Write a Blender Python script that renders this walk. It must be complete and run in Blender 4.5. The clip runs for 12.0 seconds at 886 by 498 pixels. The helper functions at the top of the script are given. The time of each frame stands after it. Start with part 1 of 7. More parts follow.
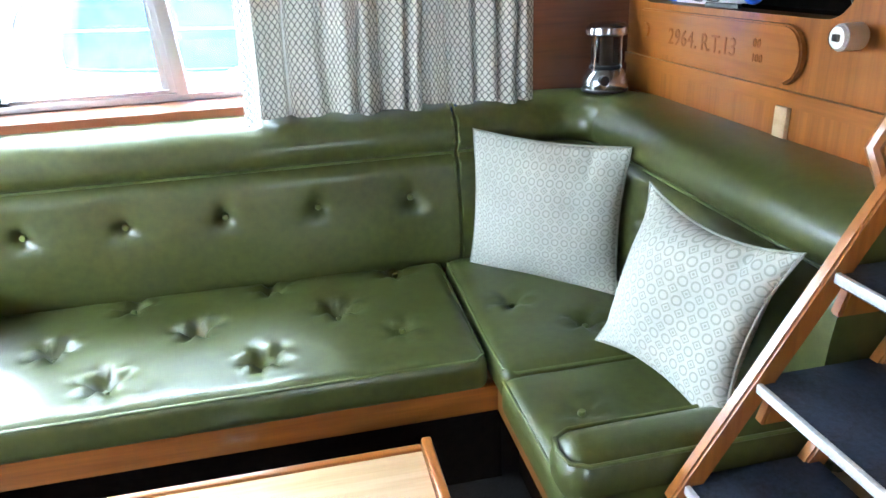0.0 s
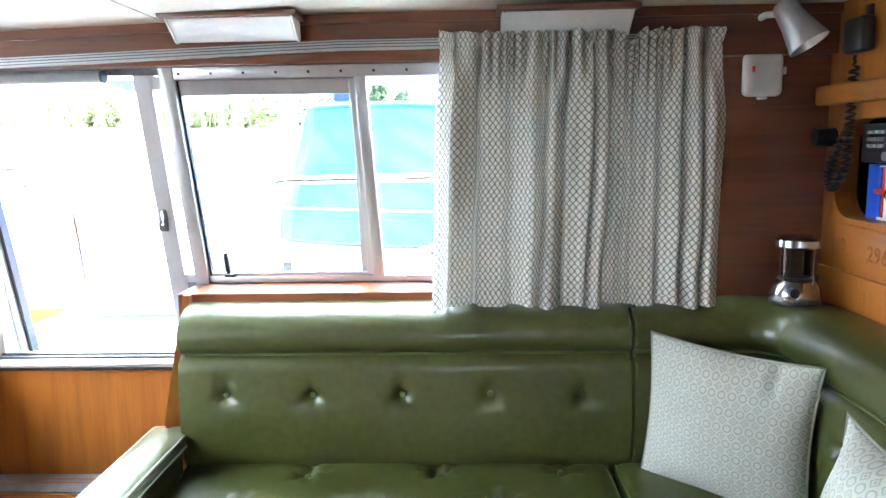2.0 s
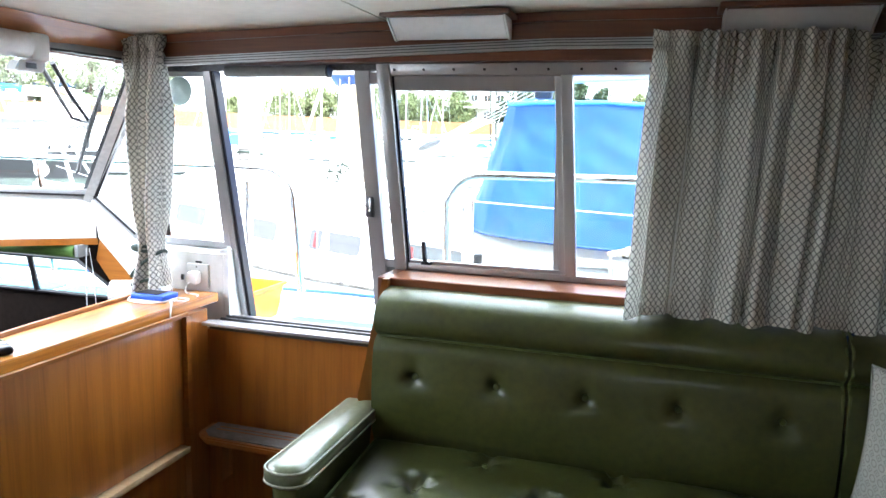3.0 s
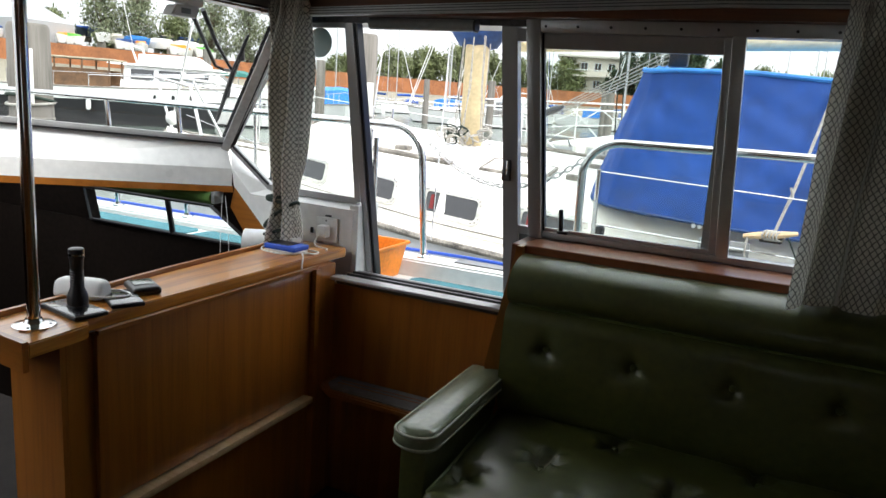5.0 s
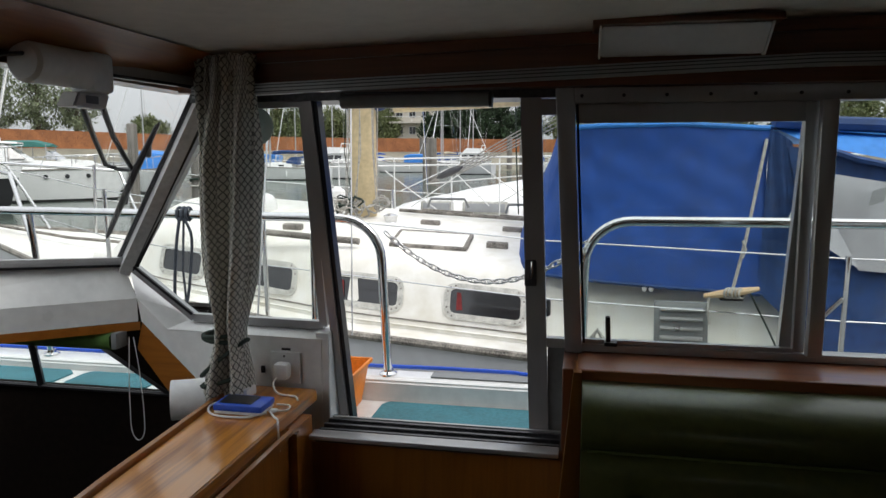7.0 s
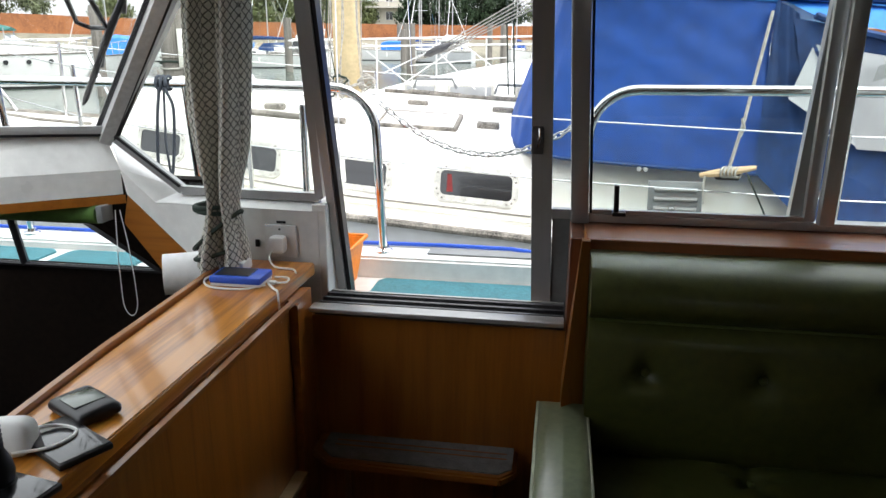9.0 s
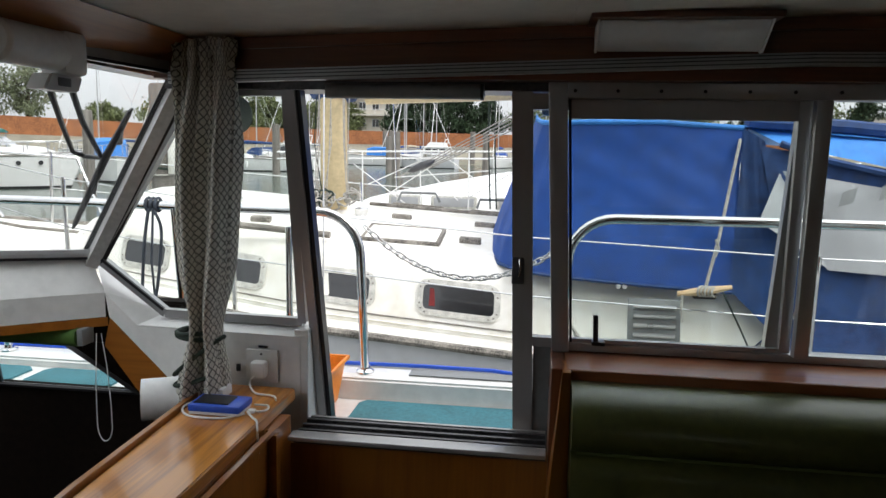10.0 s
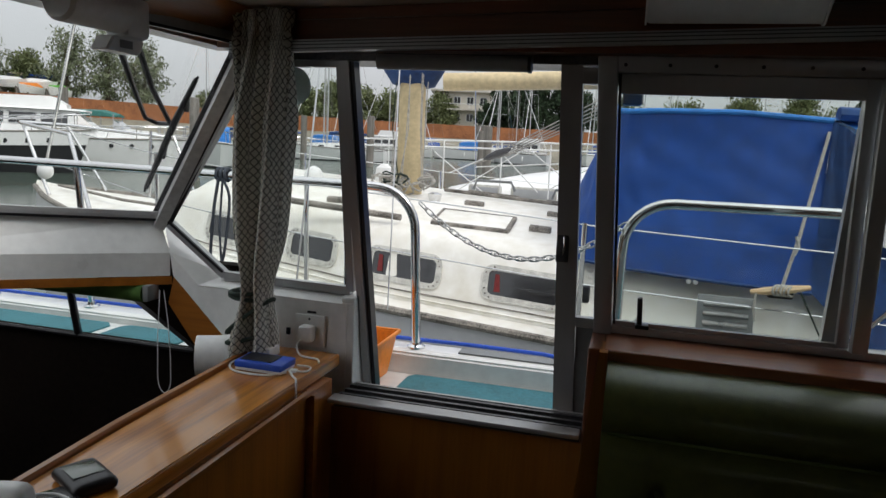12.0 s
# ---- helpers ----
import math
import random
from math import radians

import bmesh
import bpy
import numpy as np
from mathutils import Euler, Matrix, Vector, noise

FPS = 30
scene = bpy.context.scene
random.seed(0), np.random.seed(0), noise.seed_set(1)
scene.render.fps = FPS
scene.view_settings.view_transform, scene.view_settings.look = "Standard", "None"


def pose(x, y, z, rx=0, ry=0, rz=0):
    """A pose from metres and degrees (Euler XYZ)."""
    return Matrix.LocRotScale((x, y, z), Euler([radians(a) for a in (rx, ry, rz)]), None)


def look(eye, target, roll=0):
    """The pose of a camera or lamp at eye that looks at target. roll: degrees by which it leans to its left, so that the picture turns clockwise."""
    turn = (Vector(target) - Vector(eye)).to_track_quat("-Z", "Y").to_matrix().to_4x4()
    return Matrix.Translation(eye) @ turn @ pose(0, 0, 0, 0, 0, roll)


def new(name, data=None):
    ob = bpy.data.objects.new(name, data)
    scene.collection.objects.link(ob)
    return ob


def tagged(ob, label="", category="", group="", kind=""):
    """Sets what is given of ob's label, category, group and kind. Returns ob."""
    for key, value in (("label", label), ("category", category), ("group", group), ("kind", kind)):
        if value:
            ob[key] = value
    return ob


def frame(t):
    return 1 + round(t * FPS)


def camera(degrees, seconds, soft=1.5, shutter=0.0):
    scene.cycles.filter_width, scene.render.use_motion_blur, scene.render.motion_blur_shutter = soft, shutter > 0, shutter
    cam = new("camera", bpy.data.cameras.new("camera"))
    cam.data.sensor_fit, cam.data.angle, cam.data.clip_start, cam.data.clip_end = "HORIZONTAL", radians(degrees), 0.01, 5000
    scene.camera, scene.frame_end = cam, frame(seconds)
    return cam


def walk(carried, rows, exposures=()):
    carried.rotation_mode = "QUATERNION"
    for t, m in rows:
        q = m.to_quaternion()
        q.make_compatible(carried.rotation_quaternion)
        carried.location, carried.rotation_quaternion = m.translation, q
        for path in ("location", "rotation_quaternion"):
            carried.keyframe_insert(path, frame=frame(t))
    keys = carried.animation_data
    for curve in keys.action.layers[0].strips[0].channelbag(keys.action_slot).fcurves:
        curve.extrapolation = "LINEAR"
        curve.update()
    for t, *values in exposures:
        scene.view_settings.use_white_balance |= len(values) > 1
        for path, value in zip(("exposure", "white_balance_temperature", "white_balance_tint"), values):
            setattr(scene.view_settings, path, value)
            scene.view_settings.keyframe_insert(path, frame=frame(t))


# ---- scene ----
cam = camera(63.4, 12.0)
PATH = [
    (0, (0.805, -0.48, 1.325), (1.172, 1.336, 0.572), -2.6),
    (0.5, (0.818, -0.495, 1.33), (1.232, 1.343, 0.658), -2.1),
    (1, (0.796, -0.497, 1.379), (1.135, 1.426, 0.95), -1.9),
    (1.5, (0.787, -0.494, 1.415), (0.992, 1.466, 1.072), -1.1),
    (2, (0.78, -0.517, 1.394), (0.719, 1.461, 1.109), -0.9),
    (2.5, (0.773, -0.521, 1.394), (0.438, 1.431, 1.12), 0.1),
    (3, (0.761, -0.526, 1.396), (0.193, 1.369, 1.101), 1.5),
    (3.5, (0.748, -0.52, 1.405), (0.065, 1.333, 1.085), 2.6),
    (5.5, (0.53, -0.465, 1.369), (-0.296, 1.311, 0.964), 3.7),
    (6, (0.383, -0.284, 1.397), (-0.443, 1.526, 1.196), 3.6),
    (6.5, (0.156, -0.199, 1.459), (-0.412, 1.714, 1.323), 2.3),
    (7, (-0.014, -0.15, 1.467), (-0.387, 1.798, 1.214), -0.0),
    (8.8, (-0.084, -0.107, 1.381), (-0.402, 1.748, 0.705), -0.2),
    (9, (-0.083, -0.101, 1.398), (-0.386, 1.799, 0.852), 0.3),
    (9.5, (-0.085, -0.104, 1.456), (-0.344, 1.862, 1.2), 1.6),
    (10, (-0.081, -0.113, 1.466), (-0.348, 1.851, 1.197), 1.1),
    (10.5, (-0.074, -0.117, 1.461), (-0.322, 1.843, 1.154), 1.3),
    (11, (-0.072, -0.117, 1.451), (-0.303, 1.846, 1.141), 1.6),
    (11.5, (-0.07, -0.114, 1.427), (-0.373, 1.838, 1.113), 1.4),
    (12, (0.029, -0.106, 1.417), (-0.478, 1.807, 1.128), 2.8),
]
EXPOSURES = [(0, 5.95, 5350, 8), (1.0, 5.8, 5500, 9), (1.5, 5.75, 5600, 10), (2.0, 5.55, 5600, 10), (2.5, 4.85, 5650, 10), (3.0, 4.05, 5800, 11), (3.5, 3.25, 6050, 10), (5.5, 1.4, 6450, 10), (6.0, 1.1, 6450, 10), (6.5, .95, 6450, 11), (7.0, 0.7, 6450, 11), (9.0, 1.65, 6450, 10), (9.5, 1.5, 6450, 11), (10.5, .65, 6450, 11), (12, .45, 6450, 11)]
walk(cam, [(t, look(eye, target, roll)) for t, eye, target, roll in PATH], EXPOSURES)

# ---- sky and sun: bright overcast ----
world = bpy.data.worlds.new("overcast_sky")
world.use_nodes = True
scene.world = world
wn, wl = world.node_tree.nodes, world.node_tree.links
sky = wn.new("ShaderNodeTexSky")
sky.sky_type, sky.sun_disc = "NISHITA", False
sky.sun_elevation, sky.sun_rotation = radians(55), radians(110)
sky.air_density, sky.dust_density, sky.ozone_density = 1.0, 2.0, 1.0
grey = wn.new("ShaderNodeHueSaturation")
grey.inputs["Saturation"].default_value = 0.22
wl.new(sky.outputs[0], grey.inputs["Color"])
cloud = wn.new("ShaderNodeMix")
cloud.data_type = "RGBA"
cloud.inputs["Factor"].default_value = 0.7
wl.new(grey.outputs[0], cloud.inputs["A"])
cloud.inputs["B"].default_value = (6.3, 6.5, 6.7, 1)
place, height, lift, dim = wn.new("ShaderNodeTexCoord"), wn.new("ShaderNodeSeparateXYZ"), wn.new("ShaderNodeMath"), wn.new("ShaderNodeVectorMath")
wl.new(place.outputs["Generated"], height.inputs[0])
lift.operation, lift.use_clamp = "MULTIPLY_ADD", False
top = wn.new("ShaderNodeMath")
top.operation = "MAXIMUM"
top.inputs[1].default_value = 0.0
wl.new(height.outputs[2], top.inputs[0])
wl.new(top.outputs[0], lift.inputs[0])
lift.inputs[1].default_value, lift.inputs[2].default_value = 0.86, 0.43
dim.operation = "SCALE"
wl.new(cloud.outputs["Result"], dim.inputs[0])
wl.new(lift.outputs[0], dim.inputs["Scale"])
wl.new(dim.outputs[0], wn["Background"].inputs[0])
wn["Background"].inputs[1].default_value = 0.15
sun = new("sun", bpy.data.lights.new("sun", "SUN"))
sun.data.energy, sun.data.angle, sun.data.color = 0.8, radians(18), (1, .97, .92)
sun.matrix_world = look((0, 0, 20), (-5 * math.sin(radians(110)), -5 * math.cos(radians(110)), 20 - 7.1))


# ---- material helpers ----
def mat(name, base, rough=0.5, metal=0.0, coat=0.0, var=0.12, scale=6.0, bump=0.0, bump_scale=200.0, stretch=(1, 1, 1), dark=None, sheen=0.0):
    """Plain surface with two scales of mottling, and a fine bump."""
    m = bpy.data.materials.new(name)
    m.use_nodes = True
    n, l = m.node_tree.nodes, m.node_tree.links
    p = n["Principled BSDF"]
    tc = n.new("ShaderNodeTexCoord")
    mp = n.new("ShaderNodeMapping")
    mp.inputs["Scale"].default_value = stretch
    l.new(tc.outputs["Object"], mp.inputs["Vector"])
    a, b = n.new("ShaderNodeTexNoise"), n.new("ShaderNodeTexNoise")
    for q, sc, det in ((a, scale, 5), (b, scale * 9, 3)):
        q.inputs["Scale"].default_value, q.inputs["Detail"].default_value = sc, det
        l.new(mp.outputs[0], q.inputs["Vector"])
    add = n.new("ShaderNodeMath")
    add.operation = "ADD"
    l.new(a.outputs["Fac"], add.inputs[0])
    l.new(b.outputs["Fac"], add.inputs[1])
    ramp = n.new("ShaderNodeValToRGB")
    lo = dark or tuple(c * (1 - var * 1.6) for c in base)
    hi = tuple(min(1, c * (1 + var)) for c in base)
    half = n.new("ShaderNodeMath")
    half.operation = "MULTIPLY"
    half.inputs[1].default_value = 0.5
    l.new(add.outputs[0], half.inputs[0])
    ramp.color_ramp.elements[0].position, ramp.color_ramp.elements[1].position = 0.36, 0.62
    ramp.color_ramp.elements[0].color, ramp.color_ramp.elements[1].color = (*lo, 1), (*hi, 1)
    l.new(half.outputs[0], ramp.inputs[0])
    l.new(ramp.outputs[0], p.inputs["Base Color"])
    rr = n.new("ShaderNodeMapRange")
    rr.inputs["To Min"].default_value, rr.inputs["To Max"].default_value = rough * 0.8, min(1, rough * 1.2)
    l.new(a.outputs["Fac"], rr.inputs["Value"])
    l.new(rr.outputs[0], p.inputs["Roughness"])
    p.inputs["Metallic"].default_value = metal
    p.inputs["Coat Weight"].default_value = coat
    p.inputs["Coat Roughness"].default_value = 0.22
    p.inputs["Sheen Weight"].default_value = sheen
    if bump:
        c = n.new("ShaderNodeTexNoise")
        c.inputs["Scale"].default_value, c.inputs["Detail"].default_value = bump_scale, 4
        l.new(mp.outputs[0], c.inputs["Vector"])
        bp = n.new("ShaderNodeBump")
        bp.inputs["Strength"].default_value, bp.inputs["Distance"].default_value = bump, 0.002
        l.new(c.outputs["Fac"], bp.inputs["Height"])
        l.new(bp.outputs[0], p.inputs["Normal"])
    return m


def wood(name, light, dark, axis, coat=0.5, rough=0.35, scale=1.0):
    """Varnished wood; the grain runs along the axis 0, 1 or 2."""
    m = bpy.data.materials.new(name)
    m.use_nodes = True
    n, l = m.node_tree.nodes, m.node_tree.links
    p = n["Principled BSDF"]
    tc, mp = n.new("ShaderNodeTexCoord"), n.new("ShaderNodeMapping")
    st = [26.0 * scale] * 3
    st[axis] = 1.3 * scale
    mp.inputs["Scale"].default_value = st
    oi = n.new("ShaderNodeObjectInfo")
    l.new(tc.outputs["Object"], mp.inputs["Vector"])
    l.new(oi.outputs["Random"], mp.inputs["Location"])
    a, b = n.new("ShaderNodeTexNoise"), n.new("ShaderNodeTexNoise")
    a.inputs["Scale"].default_value, a.inputs["Detail"].default_value, a.inputs["Distortion"].default_value = 1.0, 6, 0.6
    b.inputs["Scale"].default_value, b.inputs["Detail"].default_value = 5.5, 4
    for q in (a, b):
        l.new(mp.outputs[0], q.inputs["Vector"])
    big = n.new("ShaderNodeTexNoise")
    big.inputs["Scale"].default_value = 2.2
    l.new(tc.outputs["Object"], big.inputs["Vector"])
    mx = n.new("ShaderNodeMath")
    mx.operation = "MULTIPLY_ADD"
    mx.inputs[1].default_value = 0.45
    l.new(b.outputs["Fac"], mx.inputs[0])
    l.new(a.outputs["Fac"], mx.inputs[2])
    m2 = n.new("ShaderNodeMath")
    m2.operation = "MULTIPLY_ADD"
    m2.inputs[1].default_value = 0.35
    l.new(big.outputs["Fac"], m2.inputs[0])
    l.new(mx.outputs[0], m2.inputs[2])
    ramp = n.new("ShaderNodeValToRGB")
    ramp.color_ramp.elements[0].position, ramp.color_ramp.elements[1].position = 0.62, 1.08
    ramp.color_ramp.elements[0].color, ramp.color_ramp.elements[1].color = (*dark, 1), (*light, 1)
    l.new(m2.outputs[0], ramp.inputs[0])
    l.new(ramp.outputs[0], p.inputs["Base Color"])
    p.inputs["Roughness"].default_value = rough
    p.inputs["Coat Weight"].default_value, p.inputs["Coat Roughness"].default_value = coat, 0.1
    bp = n.new("ShaderNodeBump")
    bp.inputs["Strength"].default_value, bp.inputs["Distance"].default_value = 0.12, 0.002
    l.new(mx.outputs[0], bp.inputs["Height"])
    l.new(bp.outputs[0], p.inputs["Normal"])
    return m


def glass(name, tint=(0.97, 0.99, 0.98)):
    m = bpy.data.materials.new(name)
    m.use_nodes = True
    n, l = m.node_tree.nodes, m.node_tree.links
    n.remove(n["Principled BSDF"])
    tr, gl, mix, lw = n.new("ShaderNodeBsdfTransparent"), n.new("ShaderNodeBsdfGlossy"), n.new("ShaderNodeMixShader"), n.new("ShaderNodeLayerWeight")
    tr.inputs[0].default_value = (*tint, 1)
    gl.inputs["Roughness"].default_value = 0.02
    lw.inputs["Blend"].default_value = 0.5
    power, lift = n.new("ShaderNodeMath"), n.new("ShaderNodeMath")
    power.operation, lift.operation = "POWER", "MULTIPLY_ADD"
    power.inputs[1].default_value, lift.inputs[1].default_value, lift.inputs[2].default_value = 5.0, 0.9, 0.03
    l.new(lw.outputs["Facing"], power.inputs[0])
    l.new(power.outputs[0], lift.inputs[0])
    l.new(lift.outputs[0], mix.inputs[0])
    l.new(tr.outputs[0], mix.inputs[1])
    l.new(gl.outputs[0], mix.inputs[2])
    l.new(mix.outputs[0], n["Material Output"].inputs[0])
    return m


def printed(name, ground, ink, kind, rough=0.9, sheer=0.0):
    """Printed cloth, by its UV in metres. lattice: scalloped net; medallion: rings and diamonds in rows."""
    m = mat(name, ground, rough, var=0.06, scale=14, bump=0.35, bump_scale=900)
    n, l = m.node_tree.nodes, m.node_tree.links
    p = n["Principled BSDF"]
    uv, sep = n.new("ShaderNodeUVMap"), n.new("ShaderNodeSeparateXYZ")
    l.new(uv.outputs[0], sep.inputs[0])

    def calc(op, a, b=None, c=None):
        q = n.new("ShaderNodeMath")
        q.operation = op
        for i, v in enumerate((a, b, c)):
            if v is None:
                continue
            if isinstance(v, (int, float)):
                q.inputs[i].default_value = v
            else:
                l.new(v, q.inputs[i])
        return q.outputs[0]
    u, v = sep.outputs[0], sep.outputs[1]
    if kind == "lattice":
        bow = calc("MULTIPLY", calc("SINE", calc("MULTIPLY", v, 2 * math.pi / 0.0212)), 0.05)
        a = calc("ADD", calc("ADD", calc("MULTIPLY", u, 1 / 0.0180), calc("MULTIPLY", v, 1 / 0.0212)), bow)
        b = calc("SUBTRACT", calc("SUBTRACT", calc("MULTIPLY", u, 1 / 0.0180), calc("MULTIPLY", v, 1 / 0.0212)), bow)
        da = calc("ABSOLUTE", calc("SUBTRACT", calc("FRACT", a), 0.5))
        db = calc("ABSOLUTE", calc("SUBTRACT", calc("FRACT", b), 0.5))
        near = calc("MINIMUM", da, db)
        ink_on = calc("LESS_THAN", near, 0.095)
    else:
        s = 1 / 0.023
        def cell(off):
            fu = calc("SUBTRACT", calc("FRACT", calc("MULTIPLY_ADD", u, s, off)), 0.5)
            fv = calc("SUBTRACT", calc("FRACT", calc("MULTIPLY_ADD", v, s * 0.62, off)), 0.5)
            return fu, calc("MULTIPLY", fv, 1.5)
        fu, fv = cell(0.0)
        r = calc("SQRT", calc("ADD", calc("MULTIPLY", fu, fu), calc("MULTIPLY", fv, fv)))
        ring = calc("LESS_THAN", calc("ABSOLUTE", calc("SUBTRACT", r, 0.33)), 0.07)
        gu, gv = cell(0.5)
        dd = calc("ADD", calc("ABSOLUTE", gu), calc("ABSOLUTE", gv))
        dia = calc("LESS_THAN", calc("ABSOLUTE", calc("SUBTRACT", dd, 0.34)), 0.07)
        dot = calc("LESS_THAN", dd, 0.13)
        ink_on = calc("MAXIMUM", calc("MAXIMUM", ring, dia), dot)
    mix = n.new("ShaderNodeMix")
    mix.data_type = "RGBA"
    old = p.inputs["Base Color"].links[0].from_socket
    l.new(ink_on, mix.inputs["Factor"])
    l.new(old, mix.inputs["A"])
    mix.inputs["B"].default_value = (*ink, 1)
    l.new(mix.outputs["Result"], p.inputs["Base Color"])
    if sheer:
        out = n["Material Output"]
        tl, mx = n.new("ShaderNodeBsdfTranslucent"), n.new("ShaderNodeMixShader")
        mx.inputs[0].default_value = sheer
        l.new(mix.outputs["Result"], tl.inputs[0])
        l.new(p.outputs[0], mx.inputs[1])
        l.new(tl.outputs[0], mx.inputs[2])
        l.new(mx.outputs[0], out.inputs[0])
    return m


LEATHER = mat("green_leather", (0.055, 0.064, 0.012), 0.40, coat=0.32, var=0.16, scale=5, bump=0.25, bump_scale=420)
# green leather with a lighter base, which paints in part of its sheen
SHEEN_LEATHER = mat("green_leather_paled_for_sheen", (0.15, 0.175, 0.10), 0.30, coat=0.7, var=0.15, scale=7, bump=0.25, bump_scale=420)
PALE_PIPING = mat("worn_pale_piping", (0.34, 0.36, 0.27), 0.4, var=0.15, scale=30)
PIPING = mat("piping_leather", (0.10, 0.12, 0.035), 0.4, var=0.1)
TEAK_X, TEAK_Y, TEAK_Z = [wood("teak_" + "xyz"[i], (0.35, 0.122, 0.016), (0.225, 0.074, 0.009), i) for i in range(3)]
COUNTER_WOOD = wood("varnished_teak_counter", (0.62, 0.25, 0.030), (0.26, 0.080, 0.007), 1, coat=0.6, rough=0.28)
SILL_WOOD = wood("red_brown_sill", (0.23, 0.075, 0.026), (0.13, 0.040, 0.014), 0, coat=0.4)
MAHOGANY = wood("dark_mahogany", (0.17, 0.056, 0.021), (0.075, 0.024, 0.010), 0, coat=0.4)
MAHOGANY_Z = wood("dark_mahogany_upright", (0.15, 0.046, 0.017), (0.06, 0.018, 0.008), 2, coat=0.4)
PINE = wood("pale_ply", (0.68, 0.49, 0.29), (0.55, 0.37, 0.19), 0, coat=0.5, rough=0.25)
# near-black base colour stands in for the shade of unlit recesses
SHADE_BLACK = mat("lining_blackened_for_shade", (0.008, 0.005, 0.0035), 0.9, var=0.3, scale=5)
SHADE_BLACK.node_tree.nodes["Principled BSDF"].inputs["Specular IOR Level"].default_value = 0.1
CARPET = mat("dark_carpet", (0.030, 0.026, 0.024), 0.95, var=0.3, scale=20, bump=0.6, bump_scale=500)
CEILING = mat("cream_headlining", (0.66, 0.62, 0.55), 0.6, var=0.05, scale=3, bump=0.15, bump_scale=300)
GELCOAT = mat("white_gelcoat", (0.80, 0.80, 0.78), 0.3, coat=0.3, var=0.05, scale=4, bump=0.05, bump_scale=60)
OLD_GELCOAT = mat("weathered_gelcoat", (0.82, 0.81, 0.76), 0.4, coat=0.1, var=0.05, scale=1.3, dark=(0.70, 0.67, 0.58))
ALU = mat("brushed_aluminium", (0.43, 0.43, 0.43), 0.34, metal=0.55, var=0.04, scale=5, stretch=(1, 1, .15))
PALE_ALU = mat("pale_window_post", (0.58, 0.58, 0.57), 0.4, metal=0.25, var=0.1, scale=9)
DARK_ALU = mat("sill_track_metal", (0.10, 0.10, 0.105), 0.4, metal=0.6, var=0.25, scale=12)
NOSING = mat("worn_bright_nosing", (0.72, 0.73, 0.74), 0.45, metal=0.35, var=0.12, scale=20)
STEEL = mat("polished_stainless", (0.66, 0.66, 0.66), 0.12, metal=1.0, var=0.05)
RUBBER = mat("black_rubber", (0.018, 0.018, 0.020), 0.6, var=0.2, scale=30, bump=0.4, bump_scale=500)
TREAD = mat("worn_navy_tread", (0.022, 0.030, 0.050), 0.55, var=0.5, scale=16, bump=0.6, bump_scale=600)
NONSLIP = mat("grey_non_slip", (0.20, 0.21, 0.22), 0.85, var=0.2, scale=30, bump=0.8, bump_scale=900)
TEAL = mat("teal_deck_paint", (0.055, 0.20, 0.24), 0.8, var=0.15, scale=10, bump=0.6, bump_scale=700)
WHITE = mat("white_plastic", (0.78, 0.78, 0.76), 0.35, var=0.04)
DIFFUSER = mat("milky_diffuser", (0.70, 0.71, 0.72), 0.4, var=0.03)
BLACK = mat("black_plastic", (0.012, 0.012, 0.014), 0.35, var=0.2)
GREY = mat("grey_plastic", (0.20, 0.21, 0.21), 0.45, var=0.08)
SCREEN = mat("grey_lcd_glass", (0.16, 0.19, 0.16), 0.12, coat=0.6, var=0.04)
SLATE = mat("slate_blue_case", (0.035, 0.050, 0.068), 0.4, var=0.1)
BLUE = mat("bright_blue_plastic", (0.02, 0.09, 0.55), 0.4, var=0.08)
DARK_RED = mat("dull_red_cloth", (0.16, 0.018, 0.018), 0.9, var=0.2)
RED = mat("red_plastic", (0.60, 0.03, 0.02), 0.4, var=0.1)
PAPER = mat("printed_paper", (0.72, 0.72, 0.72), 0.7, var=0.08, scale=20)
ORANGE = mat("orange_crate_plastic", (0.80, 0.24, 0.015), 0.45, var=0.12, scale=9)
GREEN = mat("green_blind_cloth", (0.060, 0.13, 0.020), 0.8, var=0.15)
ROPE_DARK = mat("dark_cord", (0.025, 0.040, 0.030), 0.9, var=0.2, scale=90, bump=0.5, bump_scale=900)
TIE_ROPE = mat("grey_blue_rope", (0.06, 0.07, 0.09), .9, var=.3, scale=90, bump=.5, bump_scale=900)
ROPE = mat("weathered_rope", (0.42, 0.40, 0.36), 0.9, var=0.25, scale=60, bump=0.6, bump_scale=900)
CANVAS = mat("blue_canvas", (0.009, 0.064, 0.30), 0.75, var=0.12, scale=1.6, bump=0.25, bump_scale=350, dark=(0.008, 0.050, 0.22))
CANVAS_DARK = mat("navy_canvas", (0.015, 0.050, 0.16), 0.8, var=0.25, scale=2.5, bump=0.3, bump_scale=350)
CANVAS_LIGHT = mat("sky_blue_canvas", (0.03, 0.19, 0.55), 0.7, var=0.15, scale=3)
CLEAR_VINYL = mat("milky_vinyl_window", (0.38, 0.39, 0.40), 0.16, coat=0.6, var=0.06, scale=1.2)
MAST = mat("cream_painted_mast", (0.62, 0.50, 0.29), 0.5, var=0.12, scale=4)
SMOKE = mat("dark_port_glass", (0.012, 0.013, 0.015), 0.08, coat=0.8, var=0.3, scale=5)
GUNWALE = mat("weathered_rubbing_strake", (0.24, 0.22, 0.19), 0.85, var=0.5, scale=14, bump=0.6, bump_scale=120)
HULL_GREY = mat("grey_topsides", (0.58, 0.59, 0.60), 0.35, var=0.06, scale=1.2)
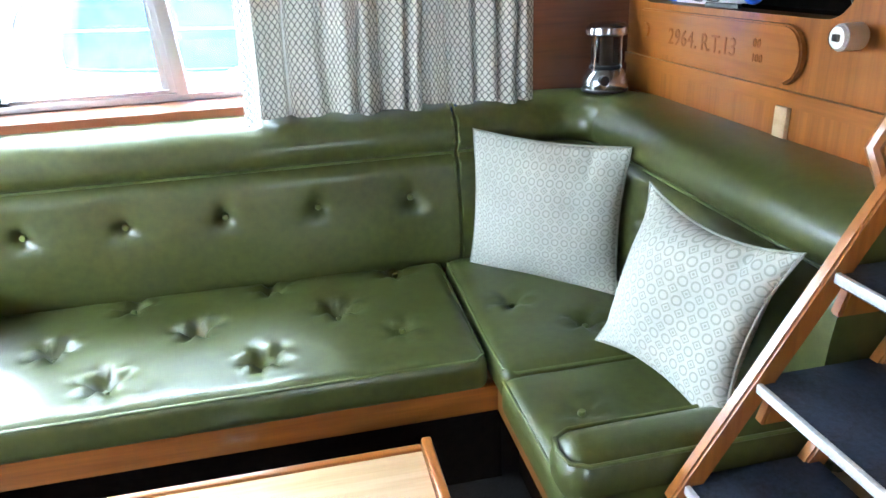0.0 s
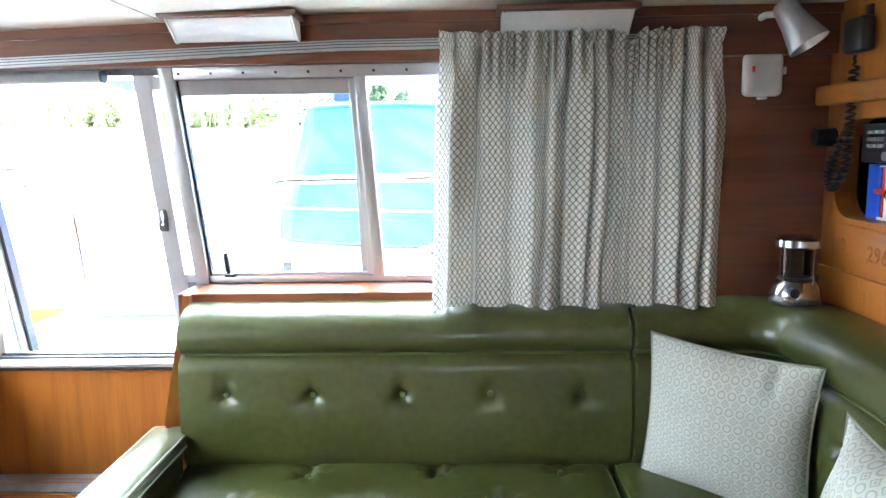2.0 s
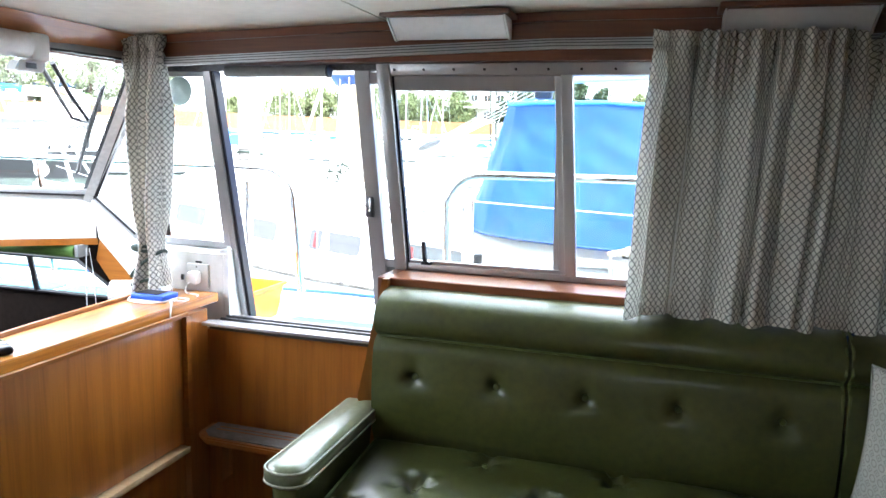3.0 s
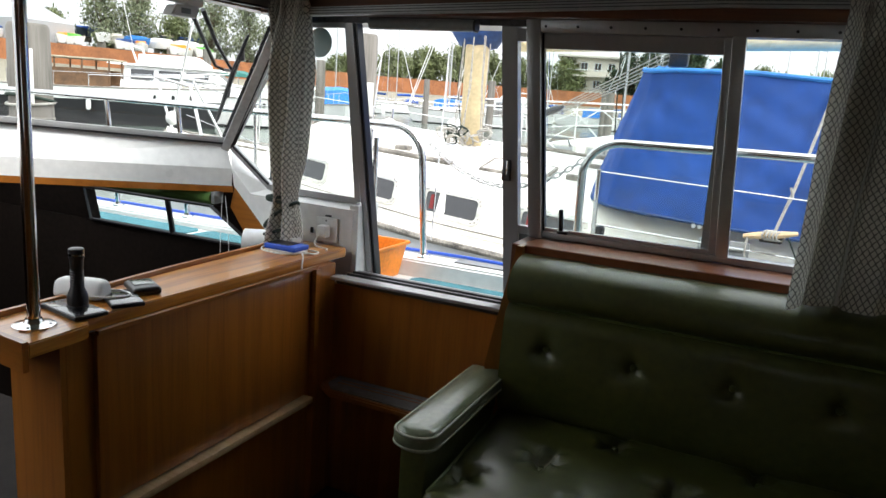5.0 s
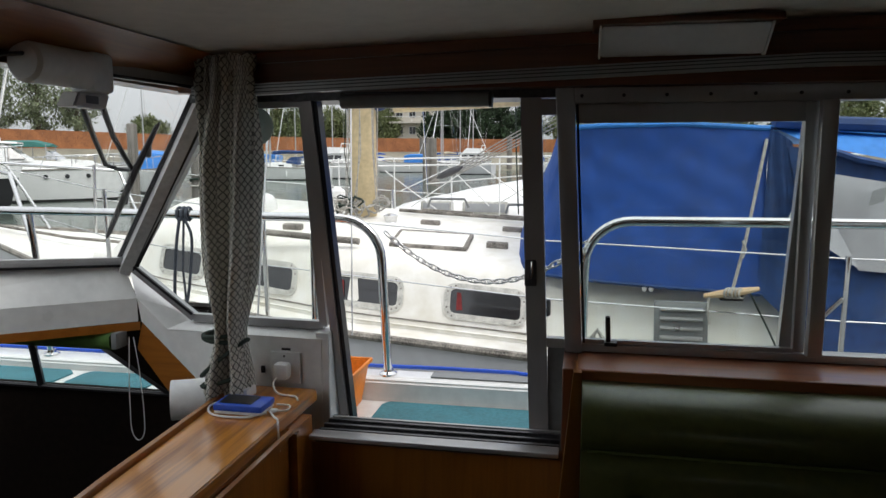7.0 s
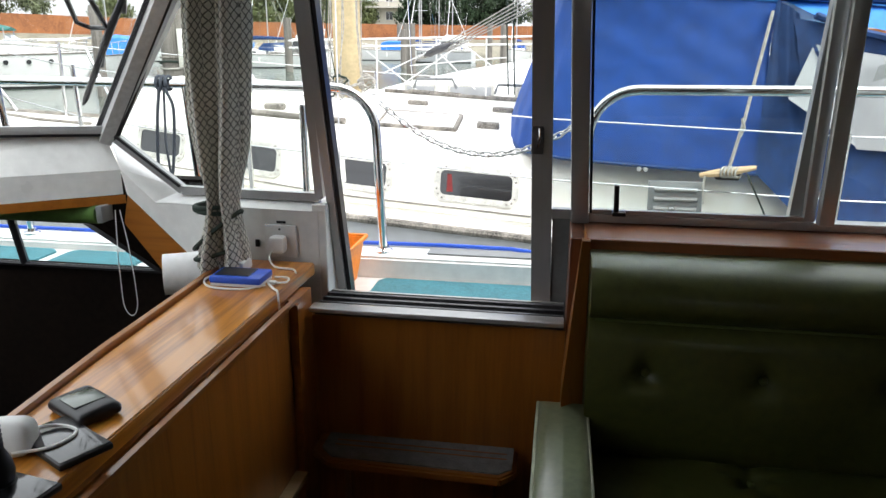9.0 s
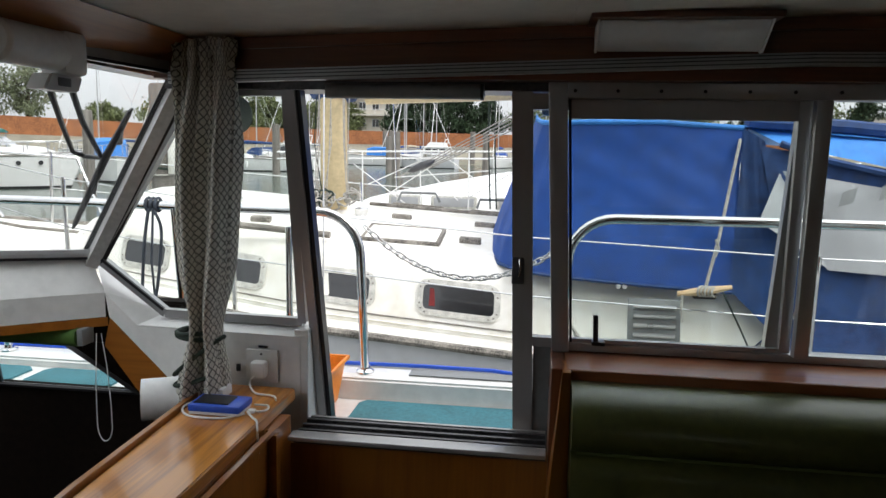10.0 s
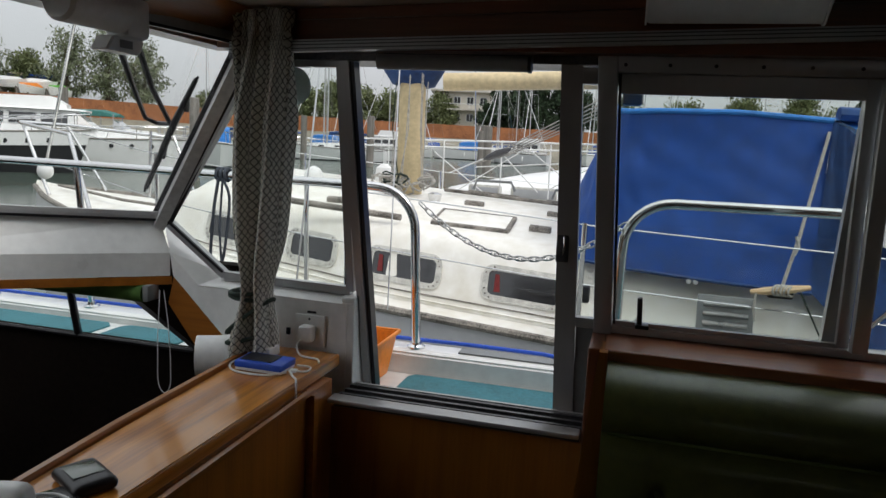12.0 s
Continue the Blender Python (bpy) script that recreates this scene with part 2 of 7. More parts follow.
WATER = mat("green_grey_water", (0.075, 0.10, 0.08), 0.14, var=0.2, scale=0.4, bump=1.0, bump_scale=5)
WATER.node_tree.nodes["Principled BSDF"].inputs["Specular IOR Level"].default_value = 0.3
BRICKWALL = mat("rusty_red_seawall", (0.34, 0.13, 0.05), 0.8, var=0.25, scale=0.6, bump=0.5, bump_scale=8)
PILE = wood("grey_weathered_pile", (0.23, 0.21, 0.185), (0.11, 0.10, 0.085), 2, coat=0.0, rough=0.9, scale=0.35)
GRASS = mat("quay_ground", (0.16, 0.16, 0.11), 0.95, var=0.3, scale=0.3)
LEAF = mat("leaves", (0.14, 0.165, 0.065), 0.7, var=0.4, scale=0.7)
WILLOW = mat("willow_leaves", (0.17, 0.195, 0.11), 0.7, var=0.4, scale=0.5)
CONIFER = mat("conifer_needles", (0.022, 0.045, 0.016), 0.8, var=0.4, scale=0.8)
BARK = mat("bark", (0.10, 0.075, 0.055), 0.95, var=0.3, scale=3)
PLASTER = mat("cream_render", (0.62, 0.58, 0.50), 0.85, var=0.06, scale=0.5)
ROOF = mat("light_roofing", (0.55, 0.52, 0.46), 0.8, var=0.1, scale=0.8)
SILVER = mat("silver_painted_plastic", (0.55, 0.55, 0.55), 0.3, metal=0.8, var=0.05)
DISH = mat("pale_green_grey_disc", (0.50, 0.58, 0.56), 0.4, var=0.05)
CARVED = mat("carved_dark_letters", (0.24, 0.080, 0.013), 0.7, var=0.1)
GLASS = glass("window_glass")
LANTERN_GLASS = glass("lantern_globe", (0.62, 0.60, 0.56))
CURTAIN = printed("net_printed_curtain", (0.74, 0.725, 0.655), (0.17, 0.17, 0.15), "lattice", sheer=0.28)
PORT_RIM = mat("grey_bolted_port_rim", (0.56, 0.55, 0.50), .5, metal=.1, var=.22, scale=24)
MARQUEE = mat("marquee_cloth", (0.36, 0.365, 0.37), .7, var=.08, scale=.5)
BANK = mat("beige_concrete_bank", (0.22, 0.205, 0.155), .9, var=.2, scale=.4)
PILLOW = printed("medallion_cushion_cloth", (0.46, 0.47, 0.41), (0.315, 0.33, 0.28), "medallion")
LANTERN_METAL = mat("dulled_silver_metal", (0.40, 0.40, 0.41), 0.22, metal=1.0, var=0.08)
SMOKED = mat("dim_inner_tube", (0.16, 0.13, 0.10), 0.4, var=0.1)
NET_LINING = printed("sheer_white_lining", (0.80, 0.80, 0.78), (0.80, 0.80, 0.78), "lattice", sheer=0.09)
LINING = mat("white_curtain_lining", (0.75, 0.75, 0.74), 0.9, var=0.05)


# ---- mesh helpers ----
def link(name, bm, material, parent=None, label="", smooth=False):
    me = bpy.data.meshes.new(name)
    bm.normal_update()
    bm.to_mesh(me)
    bm.free()
    me.materials.append(material)
    if smooth:
        me.shade_smooth()
        if smooth != "all":
            me.set_sharp_from_angle(angle=radians(38))
    ob = new(name, me)
    if parent:
        ob.parent = parent
    if label:
        ob["label"] = label
    return ob


def part(name, bm, material, parent, label="", smooth=True):
    return link(name, bm, material, parent, label, smooth)


def thing(name, label, category, group="", at=(0, 0, 0)):
    ob = new(name)
    ob.location = at
    ob.empty_display_size = 0.1
    return tagged(ob, label, category, group)


def structure(name, bm, material, label="", smooth=False):
    return tagged(link(name, bm, material, None, "", smooth), label, "", "", "structure")


def box(*spans, bevel=0.0, bm=None):
    """Boxes from ((x0, y0, z0), (x1, y1, z1)) pairs."""
    bm = bm or bmesh.new()
    for a, b in spans:
        vs = bmesh.ops.create_cube(bm, size=1)["verts"]
        for v in vs:
            v.co = Vector([(a[i] + b[i]) / 2 + v.co[i] * (b[i] - a[i]) for i in range(3)])
        if bevel:
            es = list({e for v in vs for e in v.link_edges})
            bmesh.ops.bevel(bm, geom=es, offset=bevel, segments=2, affect="EDGES", profile=0.5)
    return bm


def prism(poly, axis, lo, hi, bm=None, bevel=0.0):
    """A polygon in the other two axes (in order x, y, z), pulled along the axis from lo to hi."""
    bm = bm or bmesh.new()
    def at(p, w):
        q = list(p)
        q.insert(axis, w)
        return q
    a = [bm.verts.new(at(p, lo)) for p in poly]
    b = [bm.verts.new(at(p, hi)) for p in poly]
    k = len(poly)
    fs = [bm.faces.new(a), bm.faces.new(b[::-1])]
    for i in range(k):
        fs.append(bm.faces.new((a[i], b[i], b[(i + 1) % k], a[(i + 1) % k])))
    bmesh.ops.recalc_face_normals(bm, faces=fs)
    if bevel:
        es = list({e for f in fs for e in f.edges})
        bmesh.ops.bevel(bm, geom=es, offset=bevel, segments=2, affect="EDGES")
    return bm


def tube(points, r, n=10, bm=None, close=False, caps=True):
    """A round bar along points; r may be one radius or one for each."""
    bm = bm or bmesh.new()
    pts = [Vector(p) for p in points]
    k = len(pts)
    rs = r if isinstance(r, (list, tuple)) else [r] * k
    rings, up = [], None
    for i, p in enumerate(pts):
        if close:
            d = pts[(i + 1) % k] - pts[i - 1]
        else:
            d = pts[min(i + 1, k - 1)] - pts[max(i - 1, 0)]
        d.normalize()
        if up is None:
            up = d.orthogonal().normalized()
        up = (up - d * up.dot(d))
        up = up.normalized() if up.length > 1e-6 else d.orthogonal().normalized()
        side = d.cross(up)
        rings.append([bm.verts.new(p + (up * math.cos(2 * math.pi * j / n) + side * math.sin(2 * math.pi * j / n)) * rs[i]) for j in range(n)])
    fs = []
    for i in range(k if close else k - 1):
        a, b = rings[i], rings[(i + 1) % k]
        for j in range(n):
            fs.append(bm.faces.new((a[j], a[(j + 1) % n], b[(j + 1) % n], b[j])))
    if caps and not close:
        fs += [bm.faces.new(rings[0][::-1]), bm.faces.new(rings[-1])]
    bmesh.ops.recalc_face_normals(bm, faces=fs)
    return bm


def curve(points, n=6):
    """A smooth line through the points."""
    p = [Vector(q) for q in points]
    p = [2 * p[0] - p[1]] + p + [2 * p[-1] - p[-2]]
    out = []
    for a, b, c, d in zip(p, p[1:], p[2:], p[3:]):
        for i in range(n):
            t = i / n
            out.append(.5 * (2 * b + (c - a) * t + (2 * a - 5 * b + 4 * c - d) * t * t + (3 * b - a - 3 * c + d) * t ** 3))
    return out + [p[-2]]


def lathe(profile, n=24, bm=None, at=(0, 0, 0), axis=2):
    """A turned body from (radius, height) pairs."""
    bm = bm or bmesh.new()
    rings = []
    for r, h in profile:
        ring = []
        for j in range(n):
            a = 2 * math.pi * j / n
            c = [max(r, 1e-4) * math.cos(a), max(r, 1e-4) * math.sin(a)]
            c.insert(axis, h)
            ring.append(bm.verts.new(Vector(c) + Vector(at)))
        rings.append(ring)
    fs = []
    for a, b in zip(rings, rings[1:]):
        for j in range(n):
            fs.append(bm.faces.new((a[j], a[(j + 1) % n], b[(j + 1) % n], b[j])))
    fs += [bm.faces.new(rings[0][::-1]), bm.faces.new(rings[-1])]
    bmesh.ops.recalc_face_normals(bm, faces=fs)
    return bm


def loft(rows, bm=None, close=False, caps=False):
    bm = bm or bmesh.new()
    vs = [[bm.verts.new(p) for p in row] for row in rows]
    fs = []
    for a, b in zip(vs, vs[1:]):
        k = len(a)
        for j in range(k if close else k - 1):
            fs.append(bm.faces.new((a[j], a[(j + 1) % k], b[(j + 1) % k], b[j])))
    if caps:
        fs += [bm.faces.new(vs[0][::-1]), bm.faces.new(vs[-1])]
    bmesh.ops.recalc_face_normals(bm, faces=fs)
    return bm


def pad(size, r=0.03, step=0.02, crown=0.015, dimples=(), face=2):
    """An upholstered block centred on its base: rounded edges, a crowned face, puckered where the buttons pull."""
    sx, sy, sz = size
    bm = bmesh.new()
    cuts = [max(2, int(round(s / step))) for s in size]
    seen = {}
    def vert(i, j, k):
        key = (i, j, k)
        if key not in seen:
            p = Vector((sx * (i / cuts[0] - .5), sy * (j / cuts[1] - .5), sz * k / cuts[2]))
            c = Vector((max(-sx / 2 + r, min(sx / 2 - r, p.x)), max(-sy / 2 + r, min(sy / 2 - r, p.y)), max(r, min(sz - r, p.z))))
            d = p - c
            q = c + d.normalized() * r if d.length > 1e-9 else p
            seen[key] = bm.verts.new(q)
        return seen[key]
    nx, ny, nz = cuts
    for i in range(nx):
        for j in range(ny):
            bm.faces.new((vert(i, j, nz), vert(i + 1, j, nz), vert(i + 1, j + 1, nz), vert(i, j + 1, nz)))
            bm.faces.new((vert(i, j, 0), vert(i, j + 1, 0), vert(i + 1, j + 1, 0), vert(i + 1, j, 0)))
    for i in range(nx):
        for k in range(nz):
            bm.faces.new((vert(i, 0, k), vert(i + 1, 0, k), vert(i + 1, 0, k + 1), vert(i, 0, k + 1)))
            bm.faces.new((vert(i, ny, k), vert(i, ny, k + 1), vert(i + 1, ny, k + 1), vert(i + 1, ny, k)))
    for j in range(ny):
        for k in range(nz):
            bm.faces.new((vert(0, j, k), vert(0, j, k + 1), vert(0, j + 1, k + 1), vert(0, j + 1, k)))
            bm.faces.new((vert(nx, j, k), vert(nx, j + 1, k), vert(nx, j + 1, k + 1), vert(nx, j, k + 1)))
    for v in bm.verts:
        top = max(0, min(1, (v.co.z / sz - 0.5) * 2))
        ux, uy = 2 * v.co.x / sx, 2 * v.co.y / sy
        v.co.z += crown * top * max(0, 1 - ux ** 4) * max(0, 1 - uy ** 4)
        v.co.z += 0.003 * top * noise.noise(v.co * 9)
        for x, y, depth in dimples:
            dx, dy = v.co.x - x, v.co.y - y
            d = math.hypot(dx, dy)
            if d < 0.16:
                a = math.atan2(dy, dx)
                fold = 0.35 * depth * math.cos(5 * a + x * 31) * math.exp(-((d - 0.035) / 0.022) ** 2)
                v.co.z -= top * (depth * math.exp(-(d / 0.026) ** 2) + 0.25 * depth * math.exp(-(d / 0.08) ** 2) + fold)
    return bm


def button(parent, at, r=0.009, turn=None):
    bm = lathe([(r * 0.6, -0.006), (r, -0.002), (r, 0.002), (r * 0.75, 0.006), (0.0, 0.007)], 12)
    if turn:
        bm.transform(turn.to_4x4())
    bm.transform(Matrix.Translation(at))
    return part("button", bm, PIPING, parent)


def arc(c, r, a0, a1, n, plane="xy"):
    out = []
    for i in range(n + 1):
        a = radians(a0 + (a1 - a0) * i / n)
        u, v = r * math.cos(a), r * math.sin(a)
        out.append({"xy": (c[0] + u, c[1] + v, c[2]), "xz": (c[0] + u, c[1], c[2] + v), "yz": (c[0], c[1] + u, c[2] + v)}[plane])
    return out


def rise(bm):
    """Follow the gentle rise of the deckhead towards the stern."""
    for v in bm.verts:
        if v.co.z > 1.63:
            v.co.z += .032 * (max(-1.06, min(.45, v.co.x)) - .15)
    return bm


def lean(bm, y0, slope, rake=0.0, shift=0.0):
    """Lean an upright assembly built on y = 0 inboard with height, and rake it forward."""
    for v in bm.verts:
        v.co.x += shift - rake * (v.co.z - 1.02)
        v.co.y += y0 - slope * (v.co.z - 1.02)
    return bm


# ---- the cabin's shell ----
structure("floor", box(((-1.0, -1.7, -.05), (1.9, 1.6, 0)), ((-3.2, -1.7, -.35), (-1.0, 1.85, -.30))), CARPET, "dark carpeted cabin sole")
structure("wall_behind_settee", box(((-.045, 1.535, 0), (1.78, 1.60, .955))), MAHOGANY, "dark wood side lining")
structure("wall_under_door", box(((-.68, 1.50, 0), (-.0455, 1.56, .752))), TEAK_Z, "varnished teak panel below the side door")
structure("trim_door_post", box(((-.0455, 1.478, .60), (-.0125, 1.66, .985)), bevel=.003), MAHOGANY_Z, "dark wood post beside the side door")
structure("wall_aft_corner", box(((1.405, 1.51, .957), (1.78, 1.60, 1.621))), MAHOGANY, "dark mahogany side lining")
for nm, x0, x1 in (("wall_header", -.98, .45), ("wall_header_aft", .45, 1.78)):
    structure(nm, rise(box(((x0, 1.475, 1.6225), (x1, 1.60, 1.742)))), MAHOGANY, "dark wood strip over the windows")
for nm, x0, x1 in (("trim_header", -.80, .45), ("trim_header_aft", .45, 1.78)):
    structure(nm, rise(box(((x0, 1.462, 1.715), (x1, 1.473, 1.740)))), MAHOGANY, "dark wood bead under the ceiling")
for nm, y0, z0, y1, z1 in (("wall_aft_lower", .42, 0, 1.60, 1.19), ("wall_aft_upper", .42, 1.445, 1.60, 1.76), ("wall_aft_locker_side", .42, 1.19, .64, 1.445), ("wall_aft_locker_end", 1.455, 1.19, 1.60, 1.445), ("wall_aft_port", -1.7, 0, -.5, 1.76), ("wall_aft_companionway", -.498, 0, .418, 1.22)):
    structure(nm, box(((1.78, y0, z0), (1.84, y1, z1))), TEAK_Z, "varnished teak bulkhead")
# two unseen boards, added to shut out daylight from the companionway
structure("door_companionway", box(((1.80, -.498, 1.222), (1.83, .418, 1.48)), bevel=.004), TEAK_Z, "unseen teak board added to block light from the companionway")
structure("door_companionway_upper", box(((1.80, -.498, 1.482), (1.83, .418, 1.76)), bevel=.004), TEAK_Z, "unseen upper teak board added to block light from the companionway")
# the locker's inner shade is put into its near-black colour
structure("locker_recess", box(((1.96, .6, 1.15), (1.97, 1.5, 1.48)), ((1.842, .6, 1.17), (1.958, 1.5, 1.185)), ((1.842, .6, 1.45), (1.958, 1.5, 1.465)), ((1.842, 1.46, 1.186), (1.958, 1.5, 1.449)), ((1.842, .6, 1.186), (1.958, .635, 1.449))), SHADE_BLACK, "inside of the open locker, coloured near black for shade")
for k, (cy, cz, sy, sz) in enumerate(((.64, 1.19, 1, 1), (1.455, 1.19, -1, 1), (.64, 1.445, 1, -1), (1.455, 1.445, -1, -1))):
    q = [(cy, cz)] + [(cy + sy * (.075 - .075 * math.sin(radians(a))), cz + sz * (.075 - .075 * math.cos(radians(a)))) for a in range(0, 91, 10)]
    structure("trim_locker_corner_%d" % (k + 1), prism(q, 0, 1.7805, 1.8395), TEAK_Z, "rounded teak corner of the locker opening")
structure("trim_locker_shelf", box(((1.735, .42, 1.485), (1.779, 1.50, 1.535)), bevel=.006), TEAK_Y, "thick teak shelf edge")
structure("baseboard", box(((1.768, .42, 1.02), (1.779, 1.50, 1.05)), ((1.772, .42, .93), (1.7785, 1.45, .95))), TEAK_Y, "teak battens on the bulkhead")
structure("trim_batten", box(((1.768, .770, .86), (1.7788, .808, 1.018)), bevel=.002), PINE, "pale upright batten on the bulkhead")
structure("ceiling", rise(box(((-1.04, -1.7, 1.742), (.45, 1.62, 1.80)), ((.45, -1.7, 1.742), (1.9, 1.62, 1.80)), ((-.03, -1.6, 1.7385), (-.022, 1.46, 1.7415)), ((.9, -1.6, 1.7385), (.908, 1.46, 1.7415)))), CEILING, "cream cabin headlining")
for nm, x0, z0, x1, z1 in (("wall_port_lower", -.98, 0, 1.78, 1.08), ("wall_port_upper", -.98, 1.48, 1.78, 1.74), ("wall_port_forward", -.98, 1.082, .60, 1.478), ("wall_port_aft", 1.10, 1.082, 1.78, 1.478)):
    structure(nm, box(((x0, -1.70, z0), (x1, -1.64, z1))), TEAK_Z, "teak lining opposite")
wp = tagged(new("window_port"), "fixed window in the opposite side", "window", "", "structure")
part("pane", box(((.60, -1.675, 1.08), (1.10, -1.67, 1.48))), GLASS, wp).visible_shadow = False
for sp in (((.602, -1.69, 1.082), (1.098, -1.65, 1.105)), ((.602, -1.69, 1.455), (1.098, -1.65, 1.478))):
    part("window_rail", box(sp), ALU, wp)
structure("wall_windscreen_header", box(((-1.06, -1.7, 1.630), (-1.0, 1.60, 1.703))), MAHOGANY_Z, "dark wood board over the windscreen")
structure("trim_windscreen_board", prism([(-.865, 1.7065), (-.990, 1.652), (-.999, 1.652), (-.999, 1.7065)], 1, -1.6, 1.46), TEAK_Y, "sloping brown wood board over the windscreen")
# unseen panel, added to keep port windscreen light off the aft bulkhead
structure("wall_windscreen_port", box(((-1.0, -1.638, 0), (-.95, -.06, 1.70))), MAHOGANY_Z, "unseen panel added to block windscreen light on the helm side")
structure("cabin_roof", box(((-1.06, -1.75, 1.802), (1.95, 1.66, 1.83))), GELCOAT, "white cabin roof")

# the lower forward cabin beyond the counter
# these walls are coloured near black to paint in the cabin's shade
structure("wall_forward", box(((-3.2, -1.7, -.3), (-3.14, 1.85, 1.15))), SHADE_BLACK, "forward bulkhead, coloured near black for shade")
structure("wall_forward_port", box(((-3.14, -1.7, -.3), (-1.0, -1.64, 1.15))), SHADE_BLACK, "forward lining, coloured near black for shade")
FW = lambda z: 1.80 - .35 * max(0, z - .8)


def slab(poly, y_at, t, bm=None):
    """A panel over an (x, z) outline on the leaning side, t thick outwards."""
    bm = bm or bmesh.new()
    a = [bm.verts.new((x, y_at(z), z)) for x, z in poly]
    b = [bm.verts.new((x, y_at(z) + t, z)) for x, z in poly]
    k = len(poly)
    fs = [bm.faces.new(a), bm.faces.new(b[::-1])] + [bm.faces.new((a[i], b[i], b[(i + 1) % k], a[(i + 1) % k])) for i in range(k)]
    bmesh.ops.recalc_face_normals(bm, faces=fs)
    return bm


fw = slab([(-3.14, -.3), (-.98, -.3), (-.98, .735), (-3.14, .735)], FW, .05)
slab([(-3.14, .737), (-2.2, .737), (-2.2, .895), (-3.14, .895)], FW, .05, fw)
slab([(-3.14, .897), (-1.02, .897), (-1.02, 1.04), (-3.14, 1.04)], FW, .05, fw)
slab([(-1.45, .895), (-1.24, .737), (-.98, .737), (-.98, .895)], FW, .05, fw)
structure("wall_forward_side", fw, SHADE_BLACK, "side of the forward cabin, coloured near black for shade")
fwf = new("window_forward")
tagged(fwf, "low slanted window of the forward cabin with black rubber edge", "window", "", "structure")
part("pane", slab([(-2.2, .737), (-1.24, .737), (-1.45, .895), (-2.2, .895)], lambda z: FW(z) + .02, .005), GLASS, fwf).visible_shadow = False
rim = [(-2.2, FW(.74) - .004, .74), (-1.245, FW(.74) - .004, .74), (-1.455, FW(.893) - .004, .893), (-2.2, FW(.893) - .004, .893)]
part("rubber_rim", tube(rim, .008, 6, close=True), BLACK, fwf)
part("mullion", tube([(-1.70, FW(.74), .737), (-1.70, FW(.89), .895)], .012, 6), BLACK, fwf)
blind = thing("roller_blind", "rolled green cloth blind above the low window", "blind")
part("roll", tube([(-2.3, 1.58, .965), (-1.27, 1.58, .965)], .026, 14), GREEN, blind)
part("bracket", box(((-1.268, 1.56, .945), (-1.25, 1.61, .99)), bevel=.003), GREY, blind)
part("pull_cord", tube([(-1.205, 1.552, .985), (-1.213, 1.552, .85), (-1.214, 1.552, .76)] + [(-1.193 - .021 * math.cos(a), 1.552, .74 - .045 * math.sin(a)) for a in [i * math.pi / 12 for i in range(13)]] + [(-1.173, 1.552, .80), (-1.18, 1.552, .90), (-1.192, 1.552, .985)], .0012, 6), PAPER, blind)

# white moulded dash under the windscreen, and the box along the side
A, B, C2 = Vector((-1.272, 1.645, 1.166)), Vector((-1.95, 1.02, 1.21)), Vector((-2.15, -.05, 1.22))
S, S2, S3 = Vector((-1.224, 1.624, 1.077)), Vector((-1.80, 1.10, 1.090)), Vector((-1.98, -.05, 1.10))
mir = lambda p: Vector((p.x, -.1 - p.y, p.z))
top_line, low_line = [A, B, C2, mir(B), mir(A)], [S, S2, S3, mir(S2), mir(S)]
down = lambda p, d: p - Vector((0, 0, d))
structure("dash_moulding", loft([[p + Vector((-.12, 0, -.02)) for p in top_line], top_line, low_line, [down(p, .066) for p in low_line], [down(p, .066) + Vector((-.02, 0, 0)) for p in low_line]]), GELCOAT, "white moulded dash below the windscreen")
structure("trim_dash", loft([[down(p, .066) + Vector((.006, 0, 0)) for p in low_line], [down(p, .090) + Vector((.006, 0, 0)) for p in low_line],
                             [down(p, .090) + Vector((-.25, -.02, 0)) for p in low_line]]), TEAK_Y, "teak edge under the dash")
side = [(-1.224, 1.077), (-1.134, .992), (-.685, .985), (-.685, .62), (-1.0, .62), (-1.0, .80), (-1.06, .862), (-1.214, 1.012)]
mo = prism(side, 1, 1.624, 1.70)
structure("side_moulding", mo, GELCOAT, "white moulded box beside the door")
structure("side_return", box(((-.702, 1.626, .62), (-.664, 1.765, 1.004)), bevel=.004), GELCOAT, "white return of the moulding beside the door")
structure("side_ledge", loft([[(-1.224, 1.622, 1.079), (-1.134, 1.622, .994), (-.672, 1.622, .987), (-.662, 1.70, .987)], [(-1.30, 1.70, 1.166), (-1.085, 1.70, 1.016), (-.672, 1.70, 1.008), (-.655, 1.702, 1.008)]]), GELCOAT, "white ledge under the quarter window")
structure("trim_diagonal", prism([(-1.216, 1.008), (-1.06, .858), (-1.0, .80), (-1.0, .70), (-1.09, .74), (-1.235, .93)], 1, 1.63, 1.65), TEAK_X, "teak facing below the white moulding")

# ---- windscreen and quarter window ----
ws = tagged(new("window_windscreen"), "raked windscreen in an aluminium frame", "window", "", "structure")
TA, TB = Vector((-.948, 1.552, 1.635)), Vector((-1.10, .60, 1.640))
TC = Vector((-1.10, -.05, 1.640))


